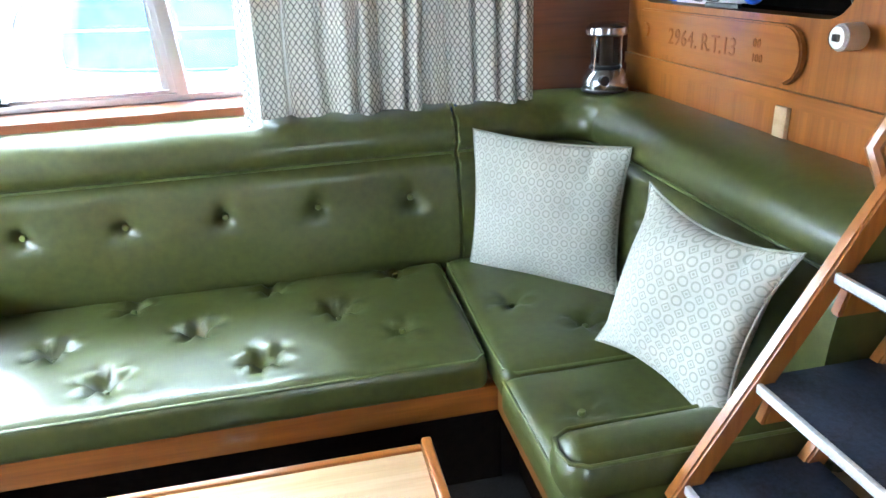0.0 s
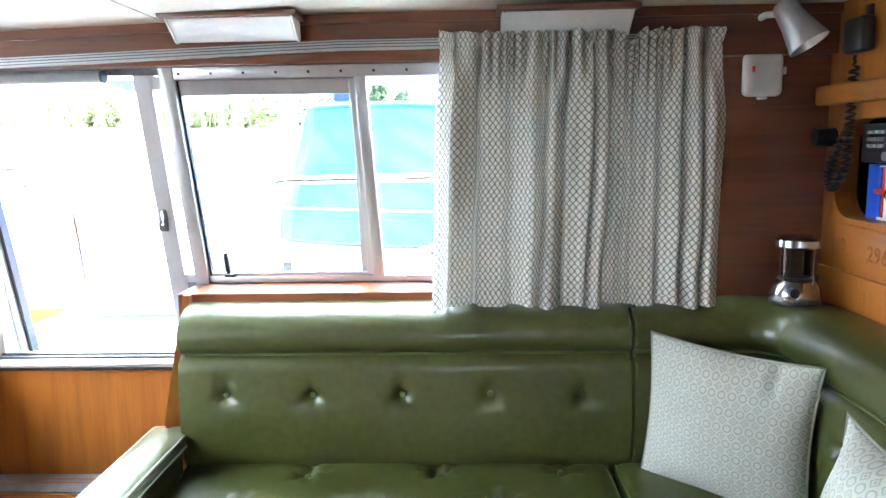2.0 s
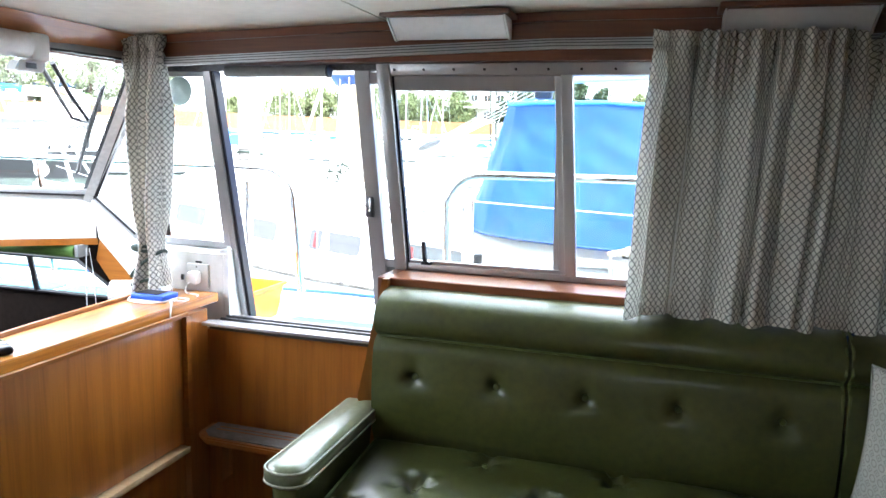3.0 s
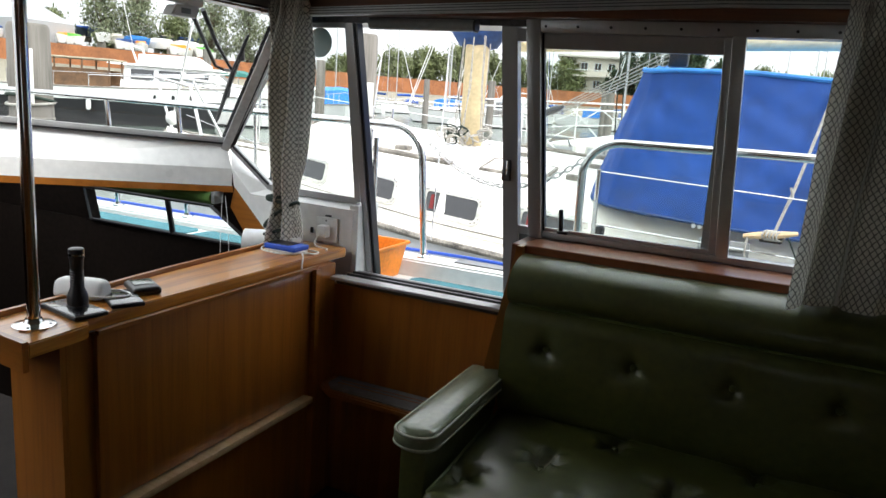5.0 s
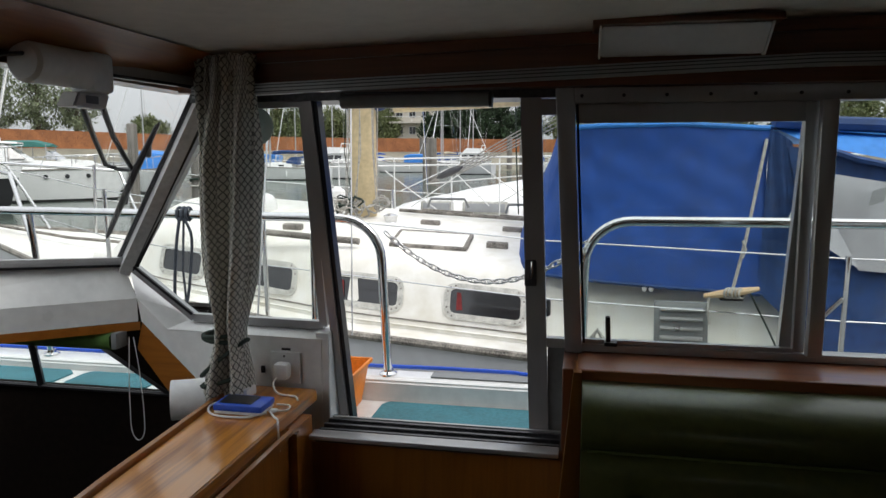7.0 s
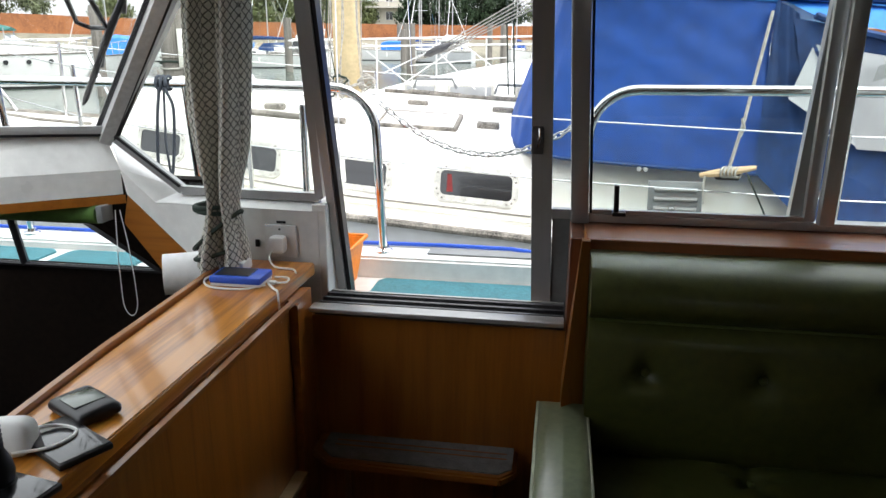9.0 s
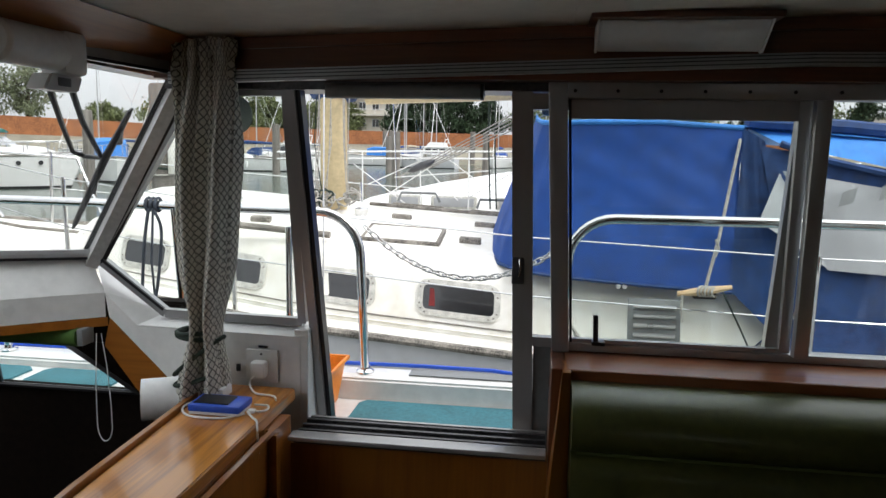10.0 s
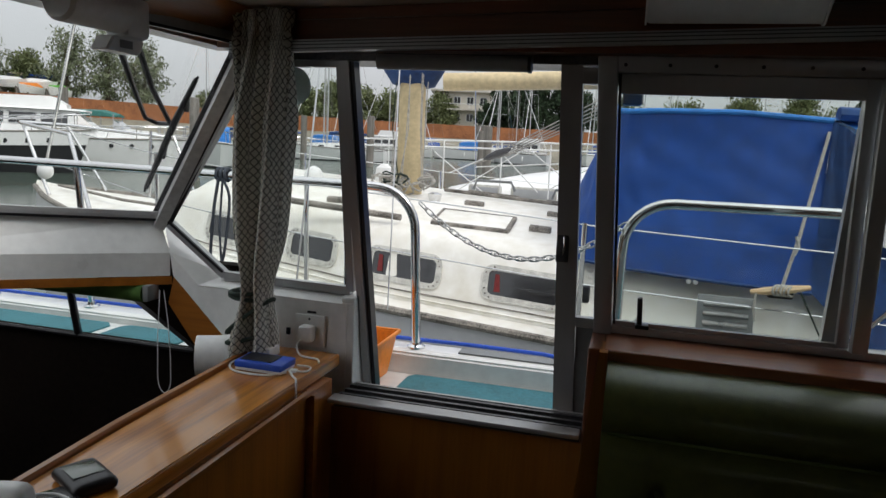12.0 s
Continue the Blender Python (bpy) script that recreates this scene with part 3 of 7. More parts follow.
def bar(a, b, w, d, bm=None, up=(0, 0, 1)):
    """A flat bar from a to b, w wide across the view and d deep."""
    a, b = Vector(a), Vector(b)
    t = (b - a).normalized()
    s = t.cross(Vector(up))
    s = s.normalized() if s.length > 1e-4 else Vector((1, 0, 0))
    u = s.cross(t).normalized()
    bm = bm or bmesh.new()
    ring = lambda p: [bm.verts.new(p + s * (w / 2) * i + u * (d / 2) * j) for i, j in ((-1, -1), (1, -1), (1, 1), (-1, 1))]
    p, q = ring(a), ring(b)
    fs = [bm.faces.new(p[::-1]), bm.faces.new(q)] + [bm.faces.new((p[i], p[(i + 1) % 4], q[(i + 1) % 4], q[i])) for i in range(4)]
    bmesh.ops.recalc_face_normals(bm, faces=fs)
    return bm


part("corner_post", bar(A + Vector((.0, 0, -.01)), TA, .056, .03, up=(1, .6, 0)), PALE_ALU, ws)
for off in (-.031, .031):
    part("rubber_strip", bar(A + Vector((off, -off * .4, -.01)), TA + Vector((off, -off * .4, 0)), .006, .026, up=(1, .6, 0)), BLACK, ws)
for p, q, w in ((A, B, .022), (B, C2, .022), (TA, TB, .025), (TB, TC, .025)):
    part("window_rail", bar(p + Vector((.01, 0, .012)), q + Vector((.01, 0, .012)), .02, w), ALU, ws)
    part("rubber_strip", bar(p + Vector((.018, 0, .0)), q + Vector((.018, 0, .0)), .012, .007), BLACK, ws)
for a, b, c, d in ((A, B, TB, TA), (B, C2, TC, TB)):
    bm = bmesh.new()
    bm.faces.new([bm.verts.new(p) for p in (a, b, c, d)])
    part("pane", bm, GLASS, ws).visible_shadow = False
for i in range(5):
    q = A.lerp(TA, .14 + .18 * i) + Vector((.024, -.012, .0))
    part("screw", lathe([(.0045, -.002), (.0045, .002), (.0, .003)], 8, at=q), DARK_ALU, ws)
part("screw", lathe([(.007, -.004), (.007, .003), (.0, .005)], 10, at=(-1.296, 1.668, 1.138)), DARK_ALU, ws)
part("joint_bar", bar(mir(A), mir(TA), .045, .03, up=(1, .6, 0)), ALU, ws)
YD = lambda z: 1.665 - .19 * (z - 1.02)
qw = tagged(new("window_quarter"), "small quarter window beside the side door", "window", "", "structure")
QW = [(-1.245, 1.165), (-1.075, 1.020), (-.692, 1.014), (-.690, 1.600), (-.925, 1.600)]
part("pane", slab(QW, lambda z: YD(z) + .01, .004), GLASS, qw).visible_shadow = False
for (a, b) in zip(QW, QW[1:] + QW[:1]):
    part("window_rail", bar((a[0], YD(a[1]) + .005, a[1]), (b[0], YD(b[1]) + .005, b[1]), .022, .022, up=(0, 1, 0)), ALU, qw)
part("rubber_strip", bar((-1.24, YD(1.165) - .008, 1.172), (-1.075, YD(1.03) - .008, 1.032), .008, .008, up=(0, 1, 0)), BLACK, qw)

# ---- side door opening with its sliding door pushed open ----
dj = tagged(new("door_side"), "aluminium sliding side door pushed open", "door", "", "structure")
part("jamb", slab([(-.688, 1.61), (-.664, 1.61), (-.636, .685), (-.658, .685)], lambda z: YD(z) - .02, .05), ALU, dj)
part("rubber_strip", slab([(-.6635, 1.61), (-.652, 1.61), (-.624, .685), (-.6355, .685)], lambda z: YD(z) - .012, .035), BLACK, dj)
part("stile", slab([(-.156, 1.615), (-.108, 1.615), (-.082, .685), (-.133, .685)], lambda z: YD(z) - .015, .03), ALU, dj, "grey aluminium stile with a latch")
part("top_rail", slab([(-.110, 1.60), (.46, 1.60), (.46, 1.565), (-.110, 1.565)], lambda z: YD(z) - .012, .024), ALU, dj)
part("middle_rail", slab([(-.092, 1.010), (.46, 1.010), (.46, .985), (-.09, .985)], lambda z: YD(z) - .012, .024), ALU, dj)
part("lower_panel", slab([(-.088, .983), (.46, .983), (.46, .66), (-.084, .66)], lambda z: YD(z) - .006, .012), GREY, dj)
part("end_stile", slab([(.462, 1.60), (.50, 1.60), (.50, .678), (.462, .678)], lambda z: YD(z) - .012, .024), ALU, dj)
part("pane", slab([(-.107, 1.563), (.46, 1.563), (.46, 1.012), (-.092, 1.012)], YD, .004), GLASS, dj).visible_shadow = False
part("latch", box(((-.146, YD(1.19) - .020, 1.150), (-.116, YD(1.19) - .012, 1.225)), bevel=.003), DARK_ALU, dj, "black recessed latch")
part("latch_lever", tube([(-.128, YD(1.2) - .024, 1.212), (-.126, YD(1.2) - .027, 1.19), (-.130, YD(1.2) - .024, 1.170)], .003, 8), STEEL, dj)
part("track_rail", box(((-.66, 1.455, .775), (-.05, 1.50, .787)), bevel=.003), ALU, dj, "bright sill nosing")
part("track_bed", box(((-.66, 1.50, .753), (-.05, 1.645, .768))), DARK_ALU, dj, "dark grooved door track")
for y in (1.525, 1.560, 1.595, 1.628):
    part("track_groove", box(((-.658, y, .768), (-.05, y + .010, .778 if y < 1.6 else .773))), DARK_ALU if y < 1.6 else ALU, dj)
part("head_track", box(((-.98, 1.525, 1.603), (-.05, 1.66, 1.6215))), DARK_ALU, dj)
roll = thing("rolled_blind", "grey rolled-up blind hanging over the side door", "blind")
part("roll", tube([(-.572, 1.495, 1.598), (-.222, 1.495, 1.598)], .017, 14), GREY, roll)
part("end_cap", tube([(-.222, 1.495, 1.598), (-.215, 1.495, 1.598)], .019, 14), BLACK, roll)

# ---- saloon window: fixed frame, sliding sash, second pane behind the curtain ----
win = tagged(new("window_saloon"), "aluminium saloon window with a sliding sash", "window", "", "structure")
W = lambda bm: lean(bm, 1.632, .165, .05, .033)
part("window_frame", W(box(((-.078, -.02, .985), (-.036, .03, 1.622)), bevel=.003)), ALU, win)
part("top_rail", W(box(((-.036, -.018, 1.588), (1.40, .03, 1.622)), bevel=.003)), ALU, win, "riveted aluminium head rail")
part("bottom_rail", W(box(((-.036, -.012, .988), (1.40, .03, 1.008)), bevel=.002)), ALU, win)
part("end_rail", W(box(((1.36, -.012, 1.008), (1.40, .03, 1.588)))), ALU, win)
part("sash_top", W(box(((-.034, -.006, 1.545), (.456, .010, 1.585)))), ALU, win)
part("sash_bottom", W(box(((-.034, -.006, 1.009), (.456, .010, 1.019)))), ALU, win)
part("sash_stile", W(box(((.452, -.008, 1.010), (.478, .010, 1.587)), bevel=.003)), ALU, win)
part("sash_edge", W(box(((-.034, -.007, 1.010), (-.028, .011, 1.587)))), BLACK, win, "black seal along the sash")
part("mullion", W(box(((.474, -.046, 1.009), (.507, -.020, 1.587)), bevel=.003)), ALU, win)
part("pane", W(box(((-.034, .001, 1.019), (.456, .005, 1.545)))), GLASS, win).visible_shadow = False
part("pane", W(box(((.479, .014, 1.008), (1.36, .018, 1.588)))), GLASS, win).visible_shadow = False
for i in range(16):
    x = -.02 + i * .0915
    part("rivet", W(lathe([(.004, -.021), (.004, -.018), (.002, -.017)], 8, at=(x, 0, 1.604), axis=1)), BLACK, win)
part("catch", W(box(((.022, -.028, 1.012), (.034, -.010, 1.085)), bevel=.003)), BLACK, win, "black sash catch")
part("catch_foot", W(box(((.018, -.034, 1.009), (.05, -.008, 1.020)), bevel=.003)), BLACK, win)
structure("window_sill", box(((-.012, 1.475, .957), (1.40, 1.67, .986)), bevel=.004), SILL_WOOD, "varnished wooden window ledge")
structure("window_sill_face", box(((-.010, 1.515, .90), (1.40, 1.533, .956))), MAHOGANY, "wooden apron below the window ledge")
track = thing("curtain_track", "white aluminium curtain track under the ceiling edge", "curtain track")
part("rail", rise(box(((-.93, 1.448, 1.642), (.45, 1.474, 1.668)), ((.45, 1.448, 1.642), (1.45, 1.474, 1.668)))), ALU, track)
for z in (1.646, 1.654, 1.661):
    part("groove", rise(box(*[((x0, 1.4455, z + .0008), (x1, 1.4478, z + .0032)) for x0, x1 in ((-.93, .45), (.45, 1.45))])), DARK_ALU, track)


# ---- curtains ----
def cloth(width, top, bottom, folds, depth, seed, path=None, nu=260, nv=60, length=None, gather=0):
    """A pleated cloth sheet; UV in metres along the cloth."""
    rnd = random.Random(seed)
    ph = [rnd.uniform(0, 6.28) for _ in range(6)]
    bm = bmesh.new()
    uvl = bm.loops.layers.uv.new("UVMap")
    full = length or width * 1.9
    grid = []
    for j in range(nv + 1):
        v = j / nv
        row = []
        for i in range(nu + 1):
            u = i / nu
            x, z0, w = path(u, v) if path else (u * width, 0, 1)
            ang = 2 * math.pi * (folds * u + .5 * math.sin(5 * u + ph[0]) + .25 * math.sin(11 * u + ph[1]) + .12 * v * math.sin(9 * u + ph[2]))
            d = depth * w * (0.62 + .38 * math.sin(13 * u + ph[3] + .8 * v)) * ((0.32 + .68 * min(1, v * 3.5)) if v > .045 else .75)
            d *= 1 + .35 * noise.noise(Vector((u * 9, v * 2.5, seed)))
            y = d * math.sin(ang) + .3 * d * math.sin(2.3 * ang + ph[4]) + .005 * math.sin(3.1 * ang + ph[1]) * max(0, 1 - v * 9) + .3 * d * math.sin(ang * .37 + ph[2])
            if gather:
                g = math.exp(-(v / .16) ** 2)
                pin = 1 - .75 * math.exp(-((v - .045) / .016) ** 2)
                y = y * (1 - .6 * g) + pin * g * .018 * math.sin(2 * math.pi * (gather * u + .8 * math.sin(7 * u + ph[2]) + .4 * math.sin(23 * u + ph[0])))
                y += .004 * noise.noise(Vector((u * 40, v * 5, seed))) * min(1, 4 * v)
            xx = x + .42 * d * math.cos(ang) + .006 * noise.noise(Vector((u * 6, v * 3, seed + 9)))
            z = top + (bottom - top) * v + .004 * math.sin(ang * .5 + ph[5]) * (1 if v > .97 else 0) + ((.003 * math.sin(2 * ang) + .006 * noise.noise(Vector((u * 30, 1, seed)))) * (1 - v * 20) if v < .05 else 0) + z0
            row.append((bm.verts.new((xx, y, z)), u * full, v * (bottom - top)))
        run, out = 0.0, []
        for k, (vert, u0, v0) in enumerate(row):
            run += (vert.co - row[k - 1][0].co).length if k else 0
            out.append((vert, run, v0))
        grid.append(out)
    mean = [sum(row[i][1] for row in grid) / len(grid) for i in range(nu + 1)]
    grid = [[(a[0], mean[i], a[2]) for i, a in enumerate(row)] for row in grid]
    for j in range(nv):
        for i in range(nu):
            q = (grid[j][i], grid[j][i + 1], grid[j + 1][i + 1], grid[j + 1][i])
            f = bm.faces.new([a[0] for a in q])
            for lp, a in zip(f.loops, q):
                lp[uvl].uv = (a[1], a[2])
    return bm


cur = thing("curtain", "grey and cream net-patterned curtain hanging over the window", "curtain")
def spread(u, v):
    x = .728 + .708 * u - .032 * v * (1 - u)
    return x, -.024 * math.exp(-((u - .685) / .03) ** 2) * max(0, 1 - v * 9), 1
bm = cloth(0, 1.684, .960, 12, .050, 4, spread, length=1.3, nu=560, nv=70, gather=31)
bm.transform(Matrix.Translation((0, 1.408, 0)))
part("cloth", bm, CURTAIN, cur, smooth="all")
bm = cloth(0, 1.66, .938, 9, .012, 9, lambda u, v: (.74 + .68 * u, 0, 1), nu=120, nv=20)
bm.transform(Matrix.Translation((0, 1.448, 0)))
lin = part("lining", bm, NET_LINING, cur, "white lining", smooth="all")
cur2 = thing("curtain", "net-patterned curtain gathered and tied with dark cord", "curtain")
def gathered(u, v):
    z = 1.70 + (.83 - 1.70) * v
    w = .075 - .03 * math.exp(-((z - 1.02) / .10) ** 2) + .006 * math.sin(v * 6)
    cx = -.838 - .068 * v
    return cx + (u - .5) * 2 * w, 0, 1.25 - .35 * math.exp(-((z - 1.02) / .1) ** 2)
bm = cloth(0, 1.702, .835, 6, .042, 11, gathered, nu=240, nv=60, length=.62, gather=12)
for v in bm.verts:
    v.co.y += 1.432 + .080 * min(1, max(0, (1.72 - v.co.z) / .75))
part("cloth", bm, CURTAIN, cur2, smooth="all")
for k, (z, tilt) in enumerate(((1.02, .004), (1.008, -.004), (.955, .05), (.90, .02))):
    r = .052 if k < 2 else .062
    part("tie_cord", tube([(-.905 + r * math.cos(a), 1.512 + .048 * math.sin(a), z + tilt * math.cos(a)) for a in [i * math.pi / 9 for i in range(18)]], .0055, 8, close=True), ROPE_DARK, cur2, "dark green tie cord")


# ---- settee ----
def back_run(path_pts, s_of, buttons, r_face=0.19):
    """A buttoned back with a rolled top, swept along a plan line (points and inward normals)."""
    prof = [(.0, .50)] + [(.14, .49), (.175, .505), (.192, .54)] + [(.196 + .012 * math.sin((z - .54) / .28 * math.pi), z) for z in [.54 + .014 * i for i in range(1, 20)]]
    prof += [(.190, .822), (.176, .832), (.164, .838), (.176, .845), (.190, .856), (.196, .875), (.194, .898), (.182, .922), (.160, .942), (.128, .956), (.09, .962), (.045, .962), (.0, .955)]
    rows = []
    for (p, nrm), s in zip(path_pts, s_of):
        row = []
        for d, z in prof:
            if .53 < z < .83 and d > .15:
                for bs, bz in buttons:
                    e = math.hypot(s - bs, z - bz)
                    a = math.atan2(z - bz, s - bs)
                    d -= .026 * math.exp(-(e / .017) ** 2) + .010 * math.exp(-(e / .05) ** 2) + .003 * math.cos(3 * a + 1.5) * math.exp(-((e - .035) / .018) ** 2)
                d += .003 * noise.noise(Vector((s * 7, z * 7, 3)))
            elif z > .84:
                d += .003 * noise.noise(Vector((s * 6, z * 9, 8)))
            row.append((p[0] + nrm[0] * d, p[1] + nrm[1] * d, z))
        rows.append(row)
    return loft(rows, caps=True, close=True)


settee = thing("settee", "L-shaped green leather buttoned settee on a teak base", "settee")
BACK_Y = 1.535
n = 90
s_vals = [i / n for i in range(n + 1)]
bs = [(.124, .728), (.363, .728), (.607, .728), (.844, .728), (1.092, .728)]
straight = [((.000 + 1.220 * s, BACK_Y), (0, -1)) for s in s_vals]
back = part("backrest", back_run(straight, [.000 + 1.220 * s for s in s_vals], bs), LEATHER, settee)
for x, z in bs:
    button(back, (x, 1.353, z), .009, Matrix.Rotation(radians(90), 3, "X"))
part("piping", tube([(.013, 1.364, .838), (.6, 1.362, .838), (1.218, 1.364, .838)], .0035, 8), PIPING, back)
part("end_piping", tube([(1.216, 1.535 - d, z) for d, z in ((.175, .51), (.196, .56), (.205, .68), (.196, .81), (.168, .838), (.196, .87), (.182, .922), (.128, .956), (.05, .962))], .004, 8), PIPING, back)
R = .26
L1, L3 = 1.775 - R - 1.228, BACK_Y - R - .342
tot = L1 + R * math.pi / 2 + L3
corner, svals = [], []
for i in range(131):
    s = tot * i / 130
    svals.append(s)
    if s < L1:
        corner.append(((1.228 + s, BACK_Y), (0, -1)))
    elif s < L1 + R * math.pi / 2:
        a = (s - L1) / R
        corner.append(((1.775 - R + R * math.sin(a), BACK_Y - R + R * math.cos(a)), (-math.sin(a), -math.cos(a))))
    else:
        corner.append(((1.775, BACK_Y - R - (s - L1 - R * math.pi / 2)), (-1, 0)))
cb = [(L1 + R * 1.57 + .05, .728), (L1 + R * 1.57 + .30, .728), (L1 + R * 1.57 + .55, .728)]
cback = part("corner_backrest", back_run(corner, svals, cb), LEATHER, settee)
part("piping", tube([(p[0] + q[0] * .170, p[1] + q[1] * .170, .838) for p, q in corner[::5]], .0035, 8), PIPING, cback)
part("end_piping", tube([(1.231, 1.535 - d, z) for d, z in ((.175, .51), (.196, .56), (.205, .68), (.196, .81), (.168, .838), (.196, .87), (.182, .922), (.128, .956), (.05, .962))], .004, 8), PIPING, cback)
for s, z in cb:
    y = BACK_Y - R - (s - L1 - R * 1.5708)
    button(cback, (1.592, y, z), .009, Matrix.Rotation(radians(-90), 3, "Y"))
part("torn_lining", prism([(1.219, .945), (1.245, .967), (1.222, .90)], 1, 1.40, 1.405), CANVAS_DARK, cback, "torn dark green edge")


def seat(name, x0, x1, y0, y1, z0, z1, dims, label=""):
    cx, cy = (x0 + x1) / 2, (y0 + y1) / 2
    bm = pad((x1 - x0, y1 - y0, z1 - z0), .026, .0135, .012, [(x - cx, y - cy, d) for x, y, d in dims])
    bm.transform(Matrix.Translation((cx, cy, z0)))
    lift = lambda y: .026 * max(0, min(1, (y - .95) / .40))
    for v in bm.verts:
        v.co.z += lift(v.co.y) * max(0, min(1, (v.co.z - z0) / (z1 - z0)))
    ob = part(name, bm, LEATHER, settee, label, smooth="all")
    for x, y, d in dims:
        button(ob, (x, y, z1 + .012 - d * 1.25 + .004 + lift(y)), .008)
    e = .007
    part("piping", tube([(x0 + e, y1 - .01, z1 - e + lift(y1)), (x0 + e, min(y1 - .02, max(y0 + .03, .95)), z1 - e), (x0 + e, y0 + .03, z1 - e), (x0 + .03, y0 + e, z1 - e), (x1 - .03, y0 + e, z1 - e), (x1 - e, y0 + .03, z1 - e), (x1 - e, min(y1 - .02, max(y0 + .03, .95)), z1 - e), (x1 - e, y1 - .01, z1 - e + lift(y1))], .004, 8), PIPING, ob)
    return ob


SZ = .515
seat("seat_cushion", 0.0, 1.168, .85, 1.37, .415, SZ - .012,
     [(.20, 1.14, .034), (.34, .975, .034), (.35, 1.30, .022), (.52, 1.145, .034), (.68, .98, .034), (.70, 1.31, .026), (.86, 1.155, .032), (1.00, 1.02, .014), (1.03, 1.315, .018), (.05, .99, .03)])
seat("corner_cushion", 1.178, 1.60, .775, 1.37, .415, SZ - .012, [(1.29, 1.08, .02), (1.43, .94, .022)])
seat("end_cushion", 1.165, 1.60, .33, .770, .415, SZ - .012, [(1.28, .60, .012)])
part("base_rail", box(((-.02, .872, .345), (1.20, .90, .413)), bevel=.004), TEAK_X, settee, "varnished teak fascia")
part("base_rail", box(((1.19, .34, .345), (1.215, .872, .413)), bevel=.004), TEAK_Y, settee, "varnished teak fascia")
# shade under the seat, painted as a near-black panel
part("base_panel", box(((0, 1.05, 0), (1.25, 1.07, .344)), ((1.30, .34, 0), (1.32, 1.05, .344))), SHADE_BLACK, settee, "recessed plinth, coloured near black for shade")
part("seat_board", box(((0, .905, .39), (1.76, 1.53, .412)), ((1.22, .34, .39), (1.76, .903, .412))), PINE, settee)
part("end_board", slab([(-.052, .30), (-.002, .30), (-.002, .985), (-.020, .985), (-.050, .66)], lambda z: 1.335 + max(0, z - .62) * .32, .10), TEAK_Z, settee, "varnished wooden end board")


def arm(name, x0, x1, y0, y1, z0, z1, material, lab):
    cx, half = (x0 + x1) / 2, (x1 - x0) / 2
    outline = lambda d: [(cx - half + d, y1 - d)] + [(cx - (half - d) * math.cos(a), y0 + half * .8 - (half * .8 - d) * math.sin(a)) for a in [math.pi * i / 14 for i in range(15)]] + [(cx + half - d, y1 - d)]
    rows = [[(x, y, z) for x, y in outline(d)] for d, z in ((.012, z0), (.004, z0 + .006), (.0, z0 + .018), (.0, z1 - .020), (.004, z1 - .008), (.013, z1 - .001), (.028, z1 + .003), (half - .002, z1 + .006))]
    ob = part(name, loft(rows, close=True, caps=True), material, settee, lab, smooth="all")
    part("piping", tube([(x, y, z1 - .010) for x, y in outline(.003)], .0036, 8), PALE_PIPING, ob)
    part("piping", tube([(x, y, z0 + .012) for x, y in outline(.001)], .003, 8), PALE_PIPING, ob)
    return ob


# armrest colour is lightened to carry the window sheen
arm("armrest", -.103, .012, .872, 1.39, .578, .630, SHEEN_LEATHER, "glossy green leather armrest, colour paled for its sheen")
part("arm_panel", box(((-.086, .91, .0), (-.016, 1.40, .580)), bevel=.01), LEATHER, settee)
bm = pad((.115, .47, .10), .045, .012, .010)
bm.transform(Matrix.Rotation(radians(90), 4, "Z"))
bm.transform(Matrix.Translation((1.385, .405, .495)))
a2 = part("armrest", bm, LEATHER, settee, "green leather armrest", smooth="all")
part("piping", tube([(1.60, .355, .587), (1.19, .355, .587), (1.162, .372, .587), (1.155, .405, .587), (1.162, .438, .587), (1.19, .455, .587), (1.60, .455, .587)], .004, 8), PIPING, a2)
part("arm_panel", box(((1.175, .36, .30), (1.60, .328, .53)), bevel=.008), LEATHER, settee)
structure("trim_settee_end", box(((1.17, .30, 0), (1.60, .326, .40))), TEAK_X, "teak panel at the end of the settee")


# ---- loose cushions ----
def pillow(w, h, t, seed, slump=.07):
    rnd = random.Random(seed)
    bm = bmesh.new()
    uvl = bm.loops.layers.uv.new("UVMap")
    n = 40
    sheets = []
    for sgn in (1, -1):
        g = []
        for j in range(n + 1):
            row = []
            for i in range(n + 1):
                u, v = 2 * i / n - 1, 2 * j / n - 1
                k = max(0, (1 - u ** 2)) ** .75 * max(0, (1 - v ** 2)) ** .75
                pin = 1 - slump * (1 - u * u) * abs(v) ** 3, 1 - slump * (1 - v * v) * abs(u) ** 3
                x, y = u * w / 2 * pin[1], v * h / 2 * pin[0]
                wr = .008 * noise.noise(Vector((x * 14, y * 14, seed))) * k + .3 * slump * noise.noise(Vector((x * 5, y * 5, seed + 4))) * k
                fold = -.022 * math.exp(-((u - .55) / .06) ** 2 - ((v - .82) / .22) ** 2) * k ** .3
                edge = abs(u) == 1 or abs(v) == 1
                if sgn == -1 and edge:
                    row.append(sheets[0][j][i])
                else:
                    row.append((bm.verts.new((x, y, sgn * (t / 2 * k + (wr + fold if sgn > 0 else 0)))), x, y))
            g.append(row)
        sheets.append(g)
        for j in range(n):
            for i in range(n):
                q = [g[j][i], g[j][i + 1], g[j + 1][i + 1], g[j + 1][i]]
                if sgn < 0:
                    q = q[::-1]
                f = bm.faces.new([a[0] for a in q])
                for lp, a in zip(f.loops, q):
                    lp[uvl].uv = (a[1], a[2])
    return bm


